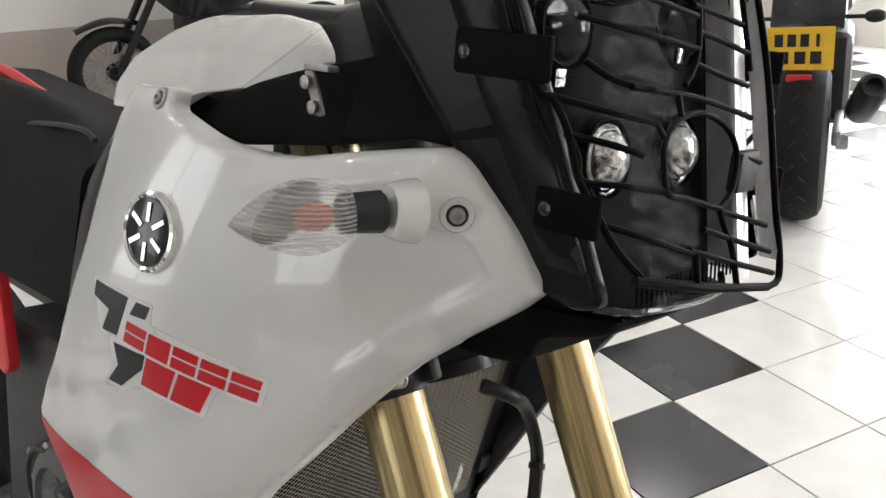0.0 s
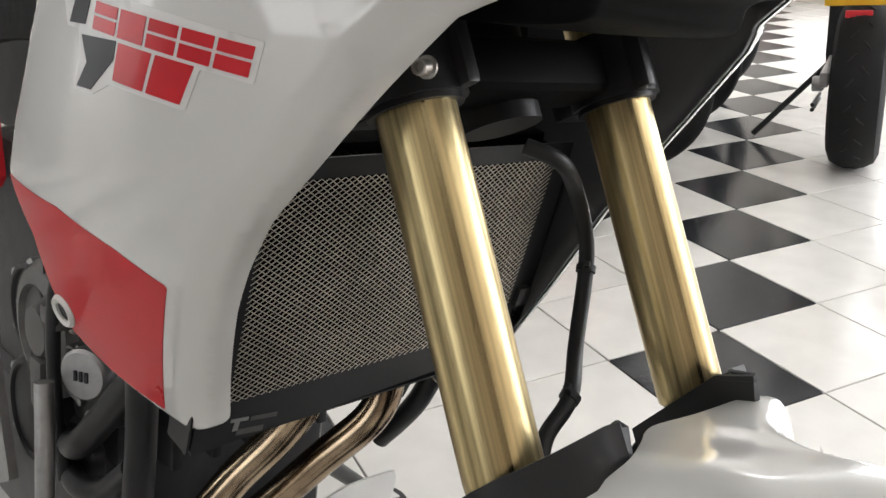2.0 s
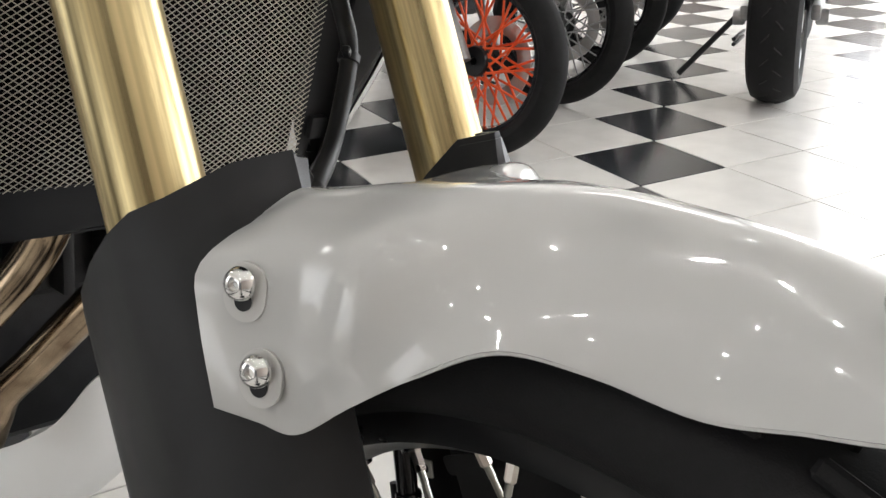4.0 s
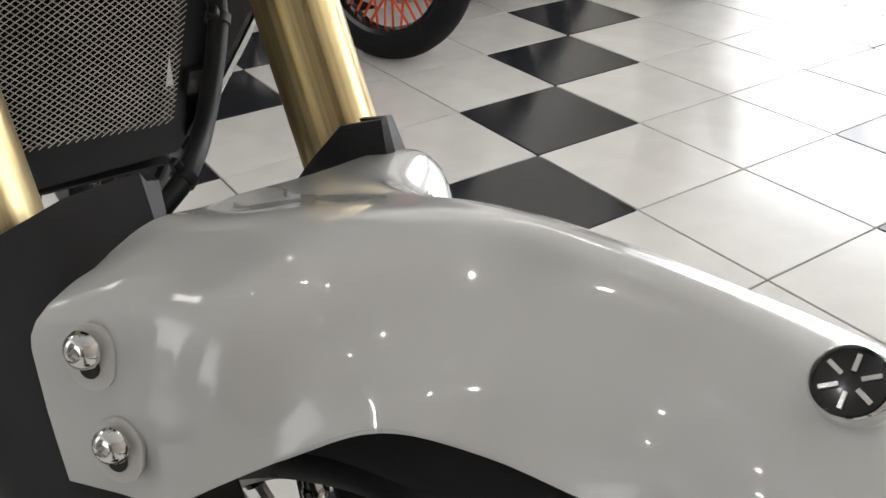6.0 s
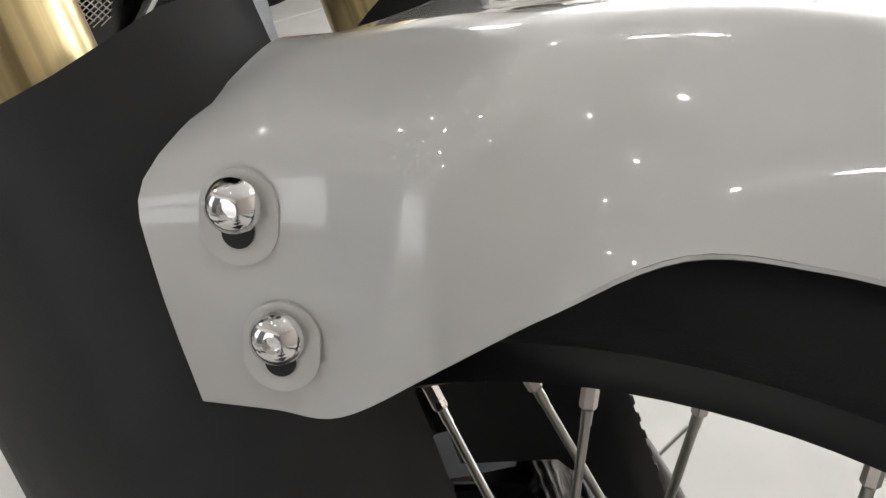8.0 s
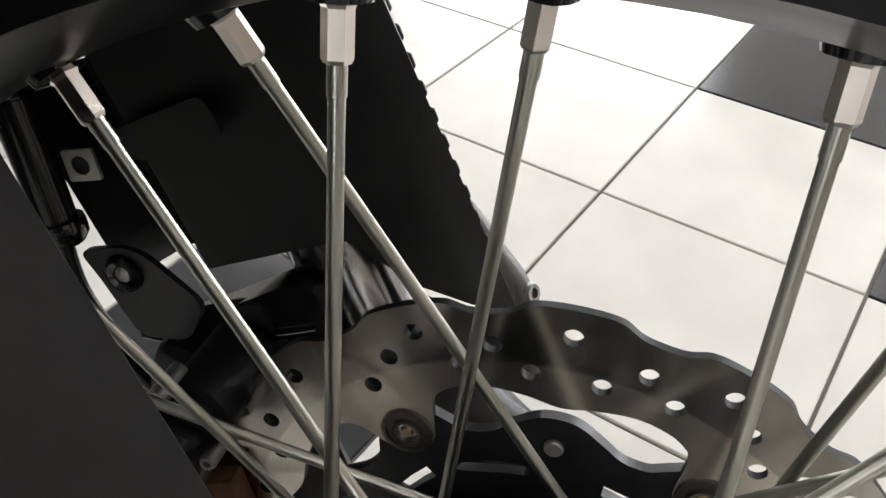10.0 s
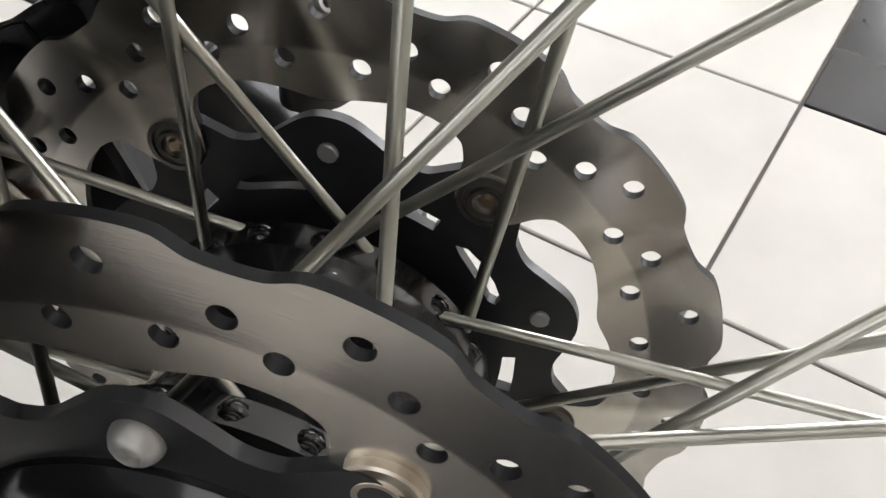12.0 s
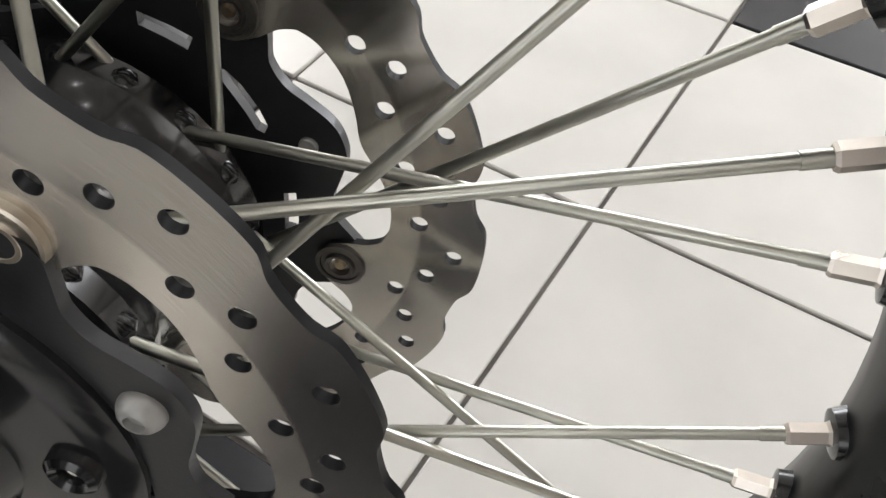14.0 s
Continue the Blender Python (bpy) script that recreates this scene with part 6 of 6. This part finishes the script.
lampguard = part("lamp_guard", (lambda b: (tube(b, [(head_x(1.03) + 0.006, HY - 0.108, 1.032), (head_x(1.02) + 0.016, HY - 0.047, 1.021), (head_x(1.005) + 0.014, HY + 0.054, 1.005)], 0.0032, 5, 8), b)[1])(bmesh.new()), DARKIN, bike, "black wire headlamp guard")
def web(*pts, r=0.0022):
    """A wire through (across, up) places on the guard's sloping face; it bends back at the outer ends."""
    out = []
    for y, z in pts:
        b = max(0.0, -y - 0.085)
        out.append((head_x(z) + 0.016 - 0.5 * b, HY + y + 0.25 * b, z))
    return wire(out, r)


web((0.104, 1.27), (0.105, 1.204), (0.105, 1.166), (0.099, 1.123), (0.085, 1.063), (0.077, 1.018), (0.055, 1.006), (-0.029, 1.019), (-0.103, 1.031), r=0.0026)
web((-0.103, 1.031), (-0.119, 1.048), (-0.129, 1.067), (-0.139, 1.089), (-0.141, 1.113), (-0.148, 1.132), (-0.159, 1.141), (-0.166, 1.20), r=0.0026)
web((-0.006, 1.065), (0.015, 1.074), (0.031, 1.094), (0.028, 1.110), (0.010, 1.121), (-0.015, 1.126), (-0.040, 1.123), (-0.061, 1.113), (-0.069, 1.104))
web((-0.069, 1.104), (-0.072, 1.081), (-0.050, 1.075), (-0.006, 1.065))
web((-0.149, 1.134), (-0.111, 1.127), (-0.072, 1.121))
web((-0.091, 1.142), (-0.031, 1.137), (0.013, 1.131), (0.063, 1.121))
web((-0.010, 1.157), (0.025, 1.150), (0.065, 1.143))
web((0.002, 1.177), (0.032, 1.173), (0.076, 1.165))
web((-0.001, 1.194), (0.027, 1.191), (0.071, 1.185))
web((0.032, 1.098), (0.068, 1.090))
web((-0.007, 1.064), (0.026, 1.056), (0.062, 1.047))
web((-0.033, 1.055), (0.010, 1.043), (0.062, 1.029))
web((-0.055, 1.045), (-0.004, 1.031), (0.062, 1.014))
web((-0.144, 1.113), (-0.116, 1.109), (-0.090, 1.103))
web((-0.124, 1.062), (-0.092, 1.054), (-0.051, 1.042))
web((-0.006, 1.065), (-0.002, 1.052), (0.004, 1.038), (0.003, 1.014))
web((-0.046, 1.044), (-0.049, 1.032), (-0.050, 1.022))
web((-0.141, 1.113), (-0.137, 1.100), (-0.136, 1.087), (-0.108, 1.085), (-0.072, 1.081))
web((-0.040, 1.137), (-0.040, 1.130), (-0.040, 1.123))
web((-0.072, 1.121), (-0.066, 1.113))
web((0.008, 1.198), (0.002, 1.177), (-0.010, 1.157), (-0.029, 1.143))
web((-0.122, 1.155), (-0.102, 1.145), (-0.070, 1.141))
web((0.077, 1.202), (0.075, 1.173), (0.073, 1.153))
for k in range(4):
    web((0.004 + 0.004 * k, 1.214 + 0.0185 * k), (0.040 + 0.003 * k, 1.210 + 0.0185 * k), (0.084 + 0.003 * k, 1.203 + 0.0190 * k))
for k in range(3):
    web((-0.122 + 0.008 * k, 1.180 + 0.022 * k), (-0.06 + 0.006 * k, 1.172 + 0.022 * k), (-0.004 + 0.006 * k, 1.166 + 0.021 * k))
bm = bmesh.new()
box(bm, 0.010, 0.030, 0.030, Matrix.Translation((head_x(1.086) + 0.010, HY + 0.052, 1.084)), 0.003)
part("guard_foot", bm, BLACK, lampguard, "black guard mounting block")
# glossy clear plastic strip along the guard's outer edge, its glint painted whitish
bm = loft([[(head_x(z) + 0.016, HY + y, z), (head_x(z) + 0.004, HY + y + 0.001, z), (head_x(z) + 0.001, HY + y + 0.002, z)] for y, z in ((0.078, 1.020), (0.087, 1.063), (0.101, 1.123), (0.107, 1.166), (0.107, 1.204), (0.105, 1.27))], 4, 3, 0.002)
part("edge_strip", bm, EDGE, lampguard, "clear plastic edge strip with painted pale glint")
# chin under the lamp
st = []
for x, w, v, z, t in ((-0.32, 0.105, 0.10, 0.945, 0.05), (-0.25, 0.110, 0.085, 0.947, 0.045), (-0.215, 0.105, 0.070, 0.953, 0.04), (-0.205, 0.100, 0.066, 0.970, 0.024), (-0.170, 0.092, 0.068, 0.980, 0.014), (-0.156, 0.080, 0.064, 0.990, 0.004)):
    st.append([(x, HY - w, z + t), (x, HY - w * 0.96, z + 0.004), (x, HY - w * 0.8, z), (x, HY, z - 0.002), (x, HY + v * 0.8, z), (x, HY + v * 0.96, z + 0.004), (x, HY + v, z + t)])
bm = loft(st, 5, 4, 0.004)
part("nacelle_chin", bm, DARKIN, bike, "matt black chin under the headlamp", sharp=60)
# dark side cheeks between lamp and fairing
for sgn in (-1, 1):
    yy = lambda x, z: HY + sgn * (0.122 + 0.35 * max(0, -(x + 0.19)) + 0.12 * (z - 1.05))
    o = [(-0.150, 1.012), (-0.170, 1.004), (-0.196, 1.010), (-0.255, 1.100), (-0.315, 1.20), (-0.35, 1.30), (-0.27, 1.31), (-0.225, 1.22), (-0.185, 1.10)]
    bm = panel(o, yy, thick=0.006, step=0.012, roll=0.004, side=sgn, corner=0.008)
    cheek = part("screen_cheek", bm, SMOKEB, bike, "smoky gloss black fairing cheek", sharp=60)
    bm = panel([(-0.160, 1.03), (-0.19, 1.03), (-0.232, 1.13), (-0.265, 1.22), (-0.235, 1.23), (-0.205, 1.14)], lambda x, z: yy(x, z) + sgn * 0.004, thick=0.003, step=0.014, roll=0.002, side=sgn)
    part("bracket_bar", bm, SMOKEB, cheek, "black guard mounting bar")
    for x, z in ((-0.188, 1.068), (-0.238, 1.155)):
        bm = bmesh.new()
        m = Matrix.Translation((x, yy(x, z) + sgn * 0.006, z)) @ Matrix.Rotation(radians(-90 * sgn), 4, "X")
        box(bm, 0.070 if z > 1.1 else 0.046, 0.026, 0.005, m @ Matrix.Translation((0.026 if z > 1.1 else 0.014, 0, 0)), 0.003)
        plate_ob = part("bracket_plate", bm, DARKIN, cheek, "black bracket plate")
        bm = bmesh.new()
        lathe(bm, [(0, 0.002), (0.0045, 0.002), (0.0045, 0.0035), (0.003, 0.0042), (0, 0.0042)], 18, m)
        part("bracket_screw", bm, GLOSSB, plate_ob)
# windscreen and stays
st = []
for x, z, w in ((-0.235, 1.19, 0.12), (-0.285, 1.28, 0.115), (-0.34, 1.37, 0.10), (-0.39, 1.45, 0.075)):
    st.append([(x - 0.10, HY - w - 0.02, z - 0.05), (x - 0.03, HY - w * 0.8, z - 0.012), (x, HY - w * 0.35, z), (x, HY + w * 0.35, z), (x - 0.03, HY + w * 0.8, z - 0.012), (x - 0.10, HY + w + 0.02, z - 0.05)])
bm = loft(st, 5, 4, 0.003)
part("windscreen", bm, SMOKE, bike, "smoked clear windscreen")
def defl_y(x, z):
    return -0.212 + 0.35 * (z - 1.09) + 0.2 * (x + 0.33)


bm = panel([(-0.448, 1.090), (-0.344, 1.180), (-0.245, 1.265), (-0.225, 1.20), (-0.215, 1.107), (-0.327, 1.080), (-0.380, 1.072)], defl_y, thick=0.003, step=0.014, roll=0)
part("side_deflector", bm, DEFL, bike, "clear side wind deflector")
bm = panel([(-0.330, 1.084), (-0.331, 1.131), (-0.316, 1.169), (-0.262, 1.25), (-0.225, 1.20), (-0.215, 1.107)], lambda x, z: defl_y(x, z) + 0.008, thick=0.002, step=0.014, roll=0)
part("dark_screen_base", bm, SMOKE, bike, "smoked base of the wind screen")
bm = panel([(-0.374, 1.131), (-0.366, 1.131), (-0.346, 1.103), (-0.353, 1.102)], lambda x, z: defl_y(x, z) + 0.004, thick=0.002, step=0.008, roll=0, corner=0.003)
strap = part("deflector_bracket", bm, ALU, bike, "small bright bracket with screws")
bm = bmesh.new()
box(bm, 0.026, 0.010, 0.004, Matrix.Translation((-0.362, defl_y(-0.362, 1.133) + 0.006, 1.1335)), 0.001)
part("bracket_flange", bm, ALU, strap)
for x, z in ((-0.366, 1.1235), (-0.354, 1.108)):
    bm = bmesh.new()
    lathe(bm, [(0, 0), (0.0046, 0), (0.0046, 0.004), (0.0025, 0.005), (0, 0.005)], 16, Matrix.Translation((x, defl_y(x, z) + 0.003, z)) @ Matrix.Rotation(radians(90), 4, "X"))
    part("bracket_bolt", bm, STEEL, strap)
bm = bmesh.new()
tube(bm, [(-0.42, -0.30, 1.24), (-0.40, -0.15, 1.22), (-0.40, -0.03, 1.215), (-0.40, 0.10, 1.22), (-0.42, 0.25, 1.24)], 0.013, 6, 16)
part("handlebar", bm, SATIN, bike, "black handlebar")
bm = bmesh.new()
box(bm, 0.06, 0.16, 0.10, Matrix.Translation((-0.33, HY, 1.25)) @ Matrix.Rotation(radians(-25), 4, "Y"), 0.02, 3)
part("dash", bm, BLACK, bike, "black instrument housing")

# ---- other motorcycles in the showroom ----
def wheel_parts(root, centre, r_out, width, rim_mat, spoke_mat, n=32, axis_turn=None):
    m = Matrix.Translation(centre)
    r_in = r_out - width * 0.72
    w = width / 2
    bm = bmesh.new()
    spin(bm, [(r_in, -w * 0.7), (r_in + 0.012, -w * 0.95), (r_in + (r_out - r_in) * 0.45, -w), (r_out - 0.02, -w * 0.75), (r_out - 0.004, -w * 0.4), (r_out, 0), (r_out - 0.004, w * 0.4), (r_out - 0.02, w * 0.75), (r_in + (r_out - r_in) * 0.45, w), (r_in + 0.012, w * 0.95), (r_in, w * 0.7)], 64)
    tyre = part("tyre", bm, RUBBER, root, "black rubber tyre", m=m)
    bm = bmesh.new()
    spin(bm, [(r_in + 0.004, -w * 0.72), (r_in - 0.012, -w * 0.66), (r_in - 0.022, 0), (r_in - 0.012, w * 0.66), (r_in + 0.004, w * 0.72), (r_in - 0.004, 0)], 64)
    rim = part("rim", bm, rim_mat, root, "spoked wheel rim", m=m)
    bm = bmesh.new()
    spin(bm, [(0.012, -0.05), (0.045, -0.05), (0.05, -0.03), (0.035, -0.02), (0.035, 0.02), (0.05, 0.03), (0.045, 0.05), (0.012, 0.05)], 32)
    part("hub", bm, SATIN, root, m=m)
    for k in range(n):
        a = 360 / n * k
        bm = bmesh.new()
        y = 0.035 if k % 2 else -0.035
        rod(bm, polar(r_in - 0.018, a, 0), polar(0.045, a + (50 if (k // 2) % 2 else -50), y), 0.0042 if spoke_mat is ORANGE else 0.0032, seg=6)
        part("spoke", bm, spoke_mat, rim)
    return tyre


def row_bike(at, heading, spoke_mat, body, r_out, label, lean=9, legs=None):
    """A motorcycle of the row, front wheel at the given place."""
    root = thing("parked_motorcycle", Matrix.Translation(at) @ Matrix.Rotation(radians(heading), 4, "Z") @ Matrix.Rotation(radians(-lean), 4, "X"), label, "motorcycle", "motorcycles parked in a row")
    wheel_parts(root, (0, 0, r_out), r_out, 0.105, GLOSSB, spoke_mat, 44 if spoke_mat is ORANGE else 36)
    bm = bmesh.new()
    for y in (-0.10, 0.10):
        rod(bm, (0.0, y, r_out), (-0.36, y, r_out + 0.66), 0.024, seg=20)
    part("fork", bm, legs or ALU, root, "fork legs")
    bm = bmesh.new()
    spin(bm, [(0.09, 0.060), (0.140, 0.060), (0.140, 0.064), (0.09, 0.064)], 40)
    part("brake_disc", bm, STEEL, root, m=Matrix.Translation((0, 0, r_out)))
    bm = bmesh.new()
    box(bm, 0.07, 0.05, 0.11, Matrix.Translation((-0.13, 0.075, r_out + 0.03)), 0.012, 2)
    part("brake_caliper", bm, SATIN, root)
    bm = bmesh.new()
    box(bm, 0.05, 0.045, 0.06, Matrix.Translation((-0.04, -0.10, r_out + 0.02)), 0.012, 2)
    part("fork_foot", bm, SATIN, root)
    bm = loft([[(-0.20, -0.05, r_out * 2 + 0.0), (-0.20, 0, r_out * 2 + 0.02), (-0.20, 0.05, r_out * 2)], [(0.02, -0.055, r_out * 2 + 0.035), (0.02, 0, r_out * 2 + 0.06), (0.02, 0.055, r_out * 2 + 0.035)], [(0.22, -0.045, r_out * 2 - 0.02), (0.22, 0, r_out * 2), (0.22, 0.045, r_out * 2 - 0.02)]], 5, 4, 0.004)
    part("mudguard", bm, body, root)
    bm = loft([[(-0.25, -0.12, 0.80), (-0.28, -0.10, 1.0), (-0.30, 0, 1.08), (-0.28, 0.10, 1.0), (-0.25, 0.12, 0.80)], [(-0.45, -0.20, 0.66), (-0.50, -0.18, 0.95), (-0.52, 0, 1.05), (-0.50, 0.18, 0.95), (-0.45, 0.20, 0.66)], [(-0.85, -0.14, 0.70), (-0.85, -0.13, 0.88), (-0.85, 0, 0.92), (-0.85, 0.13, 0.88), (-0.85, 0.14, 0.70)], [(-1.35, -0.12, 0.80), (-1.35, -0.10, 0.90), (-1.35, 0, 0.92), (-1.35, 0.10, 0.90), (-1.35, 0.12, 0.80)]], 5, 4, 0.008)
    part("body_panel", bm, body, root)
    bm = bmesh.new()
    box(bm, 0.55, 0.28, 0.36, Matrix.Translation((-0.72, 0, 0.48)), 0.06, 3)
    box(bm, 0.70, 0.10, 0.08, Matrix.Translation((-1.10, 0, 0.40)), 0.02, 2)
    part("engine", bm, ENGINE, root)
    bm = bmesh.new()
    spin(bm, [(0.22, -0.05), (0.26, -0.07), (0.30, -0.06), (0.32, 0), (0.30, 0.06), (0.26, 0.07), (0.22, 0.05)], 48)
    part("rear_tyre", bm, RUBBER, root, m=Matrix.Translation((-1.48, 0, 0.32)))
    bm = bmesh.new()
    tube(bm, [(-0.30, -0.36, 1.06), (-0.32, -0.15, 1.04), (-0.32, 0.15, 1.04), (-0.30, 0.36, 1.06)], 0.012, 5, 10)
    part("handlebar", bm, SATIN, root)
    bm = bmesh.new()
    rod(bm, (-0.75, 0.10, 0.30), (-0.80, 0.30, 0.06), 0.012, seg=10)
    part("side_stand", bm, SATIN, root)
    return root


row_bike((-0.50, -0.27, 0), 24, ORANGE, GLOSSB, 0.300, "black motorcycle with orange painted wheel spokes")
row_bike((-0.93, 0.32, 0), 24, ALU, ALU, 0.305, "dark motorcycle with bare steel wheel spokes")
row_bike((-1.40, 0.90, 0), 24, ALU, GLOSSB, 0.300, "black motorcycle with wire wheels")
row_bike((-1.86, 1.44, 0), 24, ALU, REDP, 0.300, "red motorcycle with wire wheels")
row_bike((-4.30, -1.05, 0), -84, ALU, GLOSSB, 0.300, "black motorcycle parked along the wall", legs=SATIN)

# the one seen from behind, with a yellow plate
rb = thing("parked_motorcycle", Matrix.Translation((-0.51, 1.08, 0)) @ Matrix.Rotation(radians(128), 4, "Z") @ Matrix.Rotation(radians(-3), 4, "X"), "dark road motorcycle seen from behind with a yellow number plate", "motorcycle")
bm = bmesh.new()
spin(bm, [(0.215, -0.075), (0.232, -0.088), (0.262, -0.092), (0.295, -0.078), (0.314, -0.045), (0.320, 0), (0.314, 0.045), (0.295, 0.078), (0.262, 0.092), (0.232, 0.088), (0.215, 0.075)], 72)
tyre = part("rear_tyre", bm, RUBBER, rb, "wide black rear tyre with wavy grooves", m=Matrix.Translation((0, 0, 0.32)))
for k in range(22):
    for sgn in (-1, 1):
        bm = bmesh.new()
        a = 2 * math.pi * (k + (0.5 if sgn > 0 else 0)) / 22
        pts = []
        for q in range(5):
            y = sgn * (0.010 + q * 0.014)
            rr = 0.3205 - (0.075 * (abs(y) / 0.09) ** 2.6)
            b = a + (q - 2) * 0.05
            pts.append((rr * math.cos(b), y, rr * math.sin(b)))
        tube(bm, pts, 0.0022, 2, 6)
        part("groove", bm, BLACK, tyre)
bm = bmesh.new()
spin(bm, [(0.20, -0.07), (0.218, -0.08), (0.218, 0.08), (0.20, 0.07)], 48)
part("rear_rim", bm, GLOSSB, rb, m=Matrix.Translation((0, 0, 0.32)))
bm = bmesh.new()
spin(bm, [(0.02, -0.08), (0.06, -0.08), (0.06, 0.08), (0.02, 0.08)], 32)
part("rear_hub", bm, ALU, rb, m=Matrix.Translation((0, 0, 0.32)))
bm = bmesh.new()
for y in (-0.125, 0.125):
    box(bm, 0.60, 0.035, 0.06, Matrix.Translation((0.26, y, 0.34)), 0.012, 2)
    rod(bm, (0, y * 1.0, 0.32), (0, y * 1.35, 0.32), 0.03, seg=20, bev=0.004)
part("swing_arm", bm, ALU, rb, "grey alloy swing arm")
bm = bmesh.new()
for k in range(2):
    rod(bm, (-0.02 + 0.0, 0.16, 0.22 + 0.02 * k), (0.30, 0.16, 0.20 + 0.02 * k), 0.008, seg=8)
part("chain_guide", bm, ENGINE, rb)
bm = bmesh.new()
m, n = between((0.10, -0.20, 0.42), (-0.12, -0.24, 0.56))
lathe(bm, [(0, 0), (0.05, 0), (0.058, 0.03), (0.058, n), (0.045, n + 0.02), (0.03, n + 0.02), (0.03, n - 0.02), (0, n - 0.02)], 28, m)
part("silencer", bm, SATIN, rb, "black silencer with bright tip")
bm = bmesh.new()
box(bm, 0.05, 0.26, 0.30, Matrix.Translation((-0.12, 0, 0.92)) @ Matrix.Rotation(radians(20), 4, "Y"), 0.02, 2)
box(bm, 0.5, 0.24, 0.14, Matrix.Translation((0.20, 0, 0.93)), 0.04, 3)
part("tail_unit", bm, GLOSSB, rb, "black tail unit")
bm = bmesh.new()
PL = Matrix.Translation((-0.165, 0.02, 0.712)) @ Matrix.Rotation(radians(-18), 4, "Y")
box(bm, 0.004, 0.235, 0.175, PL, 0.003, 1)
pl = part("number_plate", bm, YELLOW, rb, "yellow number plate with plain dark bars")
for y, z, w in ((0.075, 0.035, 0.03), (0.03, 0.035, 0.03), (-0.015, 0.035, 0.03), (-0.06, 0.035, 0.012), (0.055, -0.035, 0.03), (0.0, -0.035, 0.038), (-0.055, -0.035, 0.038)):
    bm = bmesh.new()
    box(bm, 0.003, w, 0.05, PL @ Matrix.Translation((-0.003, y, z)))
    part("plate_bar", bm, BLACK, pl, smooth=False)
bm = bmesh.new()
box(bm, 0.02, 0.09, 0.025, Matrix.Translation((-0.150, 0.02, 0.600)), 0.004)
part("reflector", bm, REDP, rb, "red rear reflector")
bm = bmesh.new()
box(bm, 0.30, 0.03, 0.02, Matrix.Translation((-0.02, 0.02, 0.70)) @ Matrix.Rotation(radians(35), 4, "Y"), 0.004)
part("plate_holder", bm, SATIN, rb)
for sgn in (-1, 1):
    bm = bmesh.new()
    rod(bm, (-0.13, sgn * 0.12, 0.82), (-0.13, sgn * 0.20, 0.82), 0.008, seg=10)
    bmesh.ops.create_uvsphere(bm, u_segments=14, v_segments=10, radius=0.03, matrix=Matrix.Translation((-0.13, sgn * 0.225, 0.82)) @ Matrix.Diagonal((0.8, 1.3, 0.8, 1)))
    part("rear_indicator", bm, SATIN, rb)
bm = bmesh.new()
rod(bm, (0.42, 0.14, 0.33), (0.30, 0.42, 0.035), 0.013, seg=12)
box(bm, 0.09, 0.05, 0.012, Matrix.Translation((0.29, 0.44, 0.012)), 0.004)
part("side_stand", bm, SATIN, rb, "black side stand with foot")
bm = bmesh.new()
box(bm, 0.5, 0.32, 0.4, Matrix.Translation((0.62, 0, 0.50)), 0.06, 3)
part("engine", bm, ENGINE, rb)
bm = bmesh.new()
spin(bm, [(0.21, -0.05), (0.25, -0.06), (0.29, -0.05), (0.30, 0), (0.29, 0.05), (0.25, 0.06), (0.21, 0.05)], 48)
part("front_tyre", bm, RUBBER, rb, m=Matrix.Translation((1.42, 0, 0.30)))
bm = bmesh.new()
for y in (-0.09, 0.09):
    rod(bm, (1.42, y, 0.30), (1.14, y, 0.92), 0.022, seg=14)
box(bm, 0.5, 0.30, 0.26, Matrix.Translation((0.85, 0, 0.86)), 0.08, 3)
part("front_end", bm, GLOSSB, rb)

# ---- floor tiles, the nearest as pieces of their own ----
TW, TB = tile_mesh("tile_white", TILEW), tile_mesh("tile_black", TILEB)
rest = {0: bmesh.new(), 1: bmesh.new()}
count = 0
for i in range(math.floor(X0 / S), math.ceil(X1 / S)):
    for j in range(math.floor(-Y1 / S), math.ceil(-Y0 / S)):
        black = (i - j) % 4 == 0
        x, y = (i + 0.5) * S, -(j + 0.5) * S
        if x - S / 2 < X0 - 0.01 or x + S / 2 > X1 + 0.01 or y - S / 2 < Y0 - 0.01 or y + S / 2 > Y1 + 0.01:
            continue
        if -1.5 < x < 2.7 and -2.4 < y < 3.2 and x + 0.6 * y < 2.6 and count < 300:
            ob = new("tile", TB if black else TW)
            ob.location = (x, y, 0)
            ob.parent = floor_ob
            ob.matrix_parent_inverse = floor_ob.matrix_world.inverted()
            count += 1
        else:
            me = TB if black else TW
            t = bmesh.new()
            t.from_mesh(me)
            t.transform(Matrix.Translation((x, y, 0)))
            tmp = bpy.data.meshes.new("tmp")
            t.to_mesh(tmp)
            t.free()
            rest[int(black)].from_mesh(tmp)
            bpy.data.meshes.remove(tmp)
for k, bm in rest.items():
    ob = part("tile_field", bm, TILEB if k else TILEW, floor_ob, smooth=False)
    ob["kind"] = "stuff"
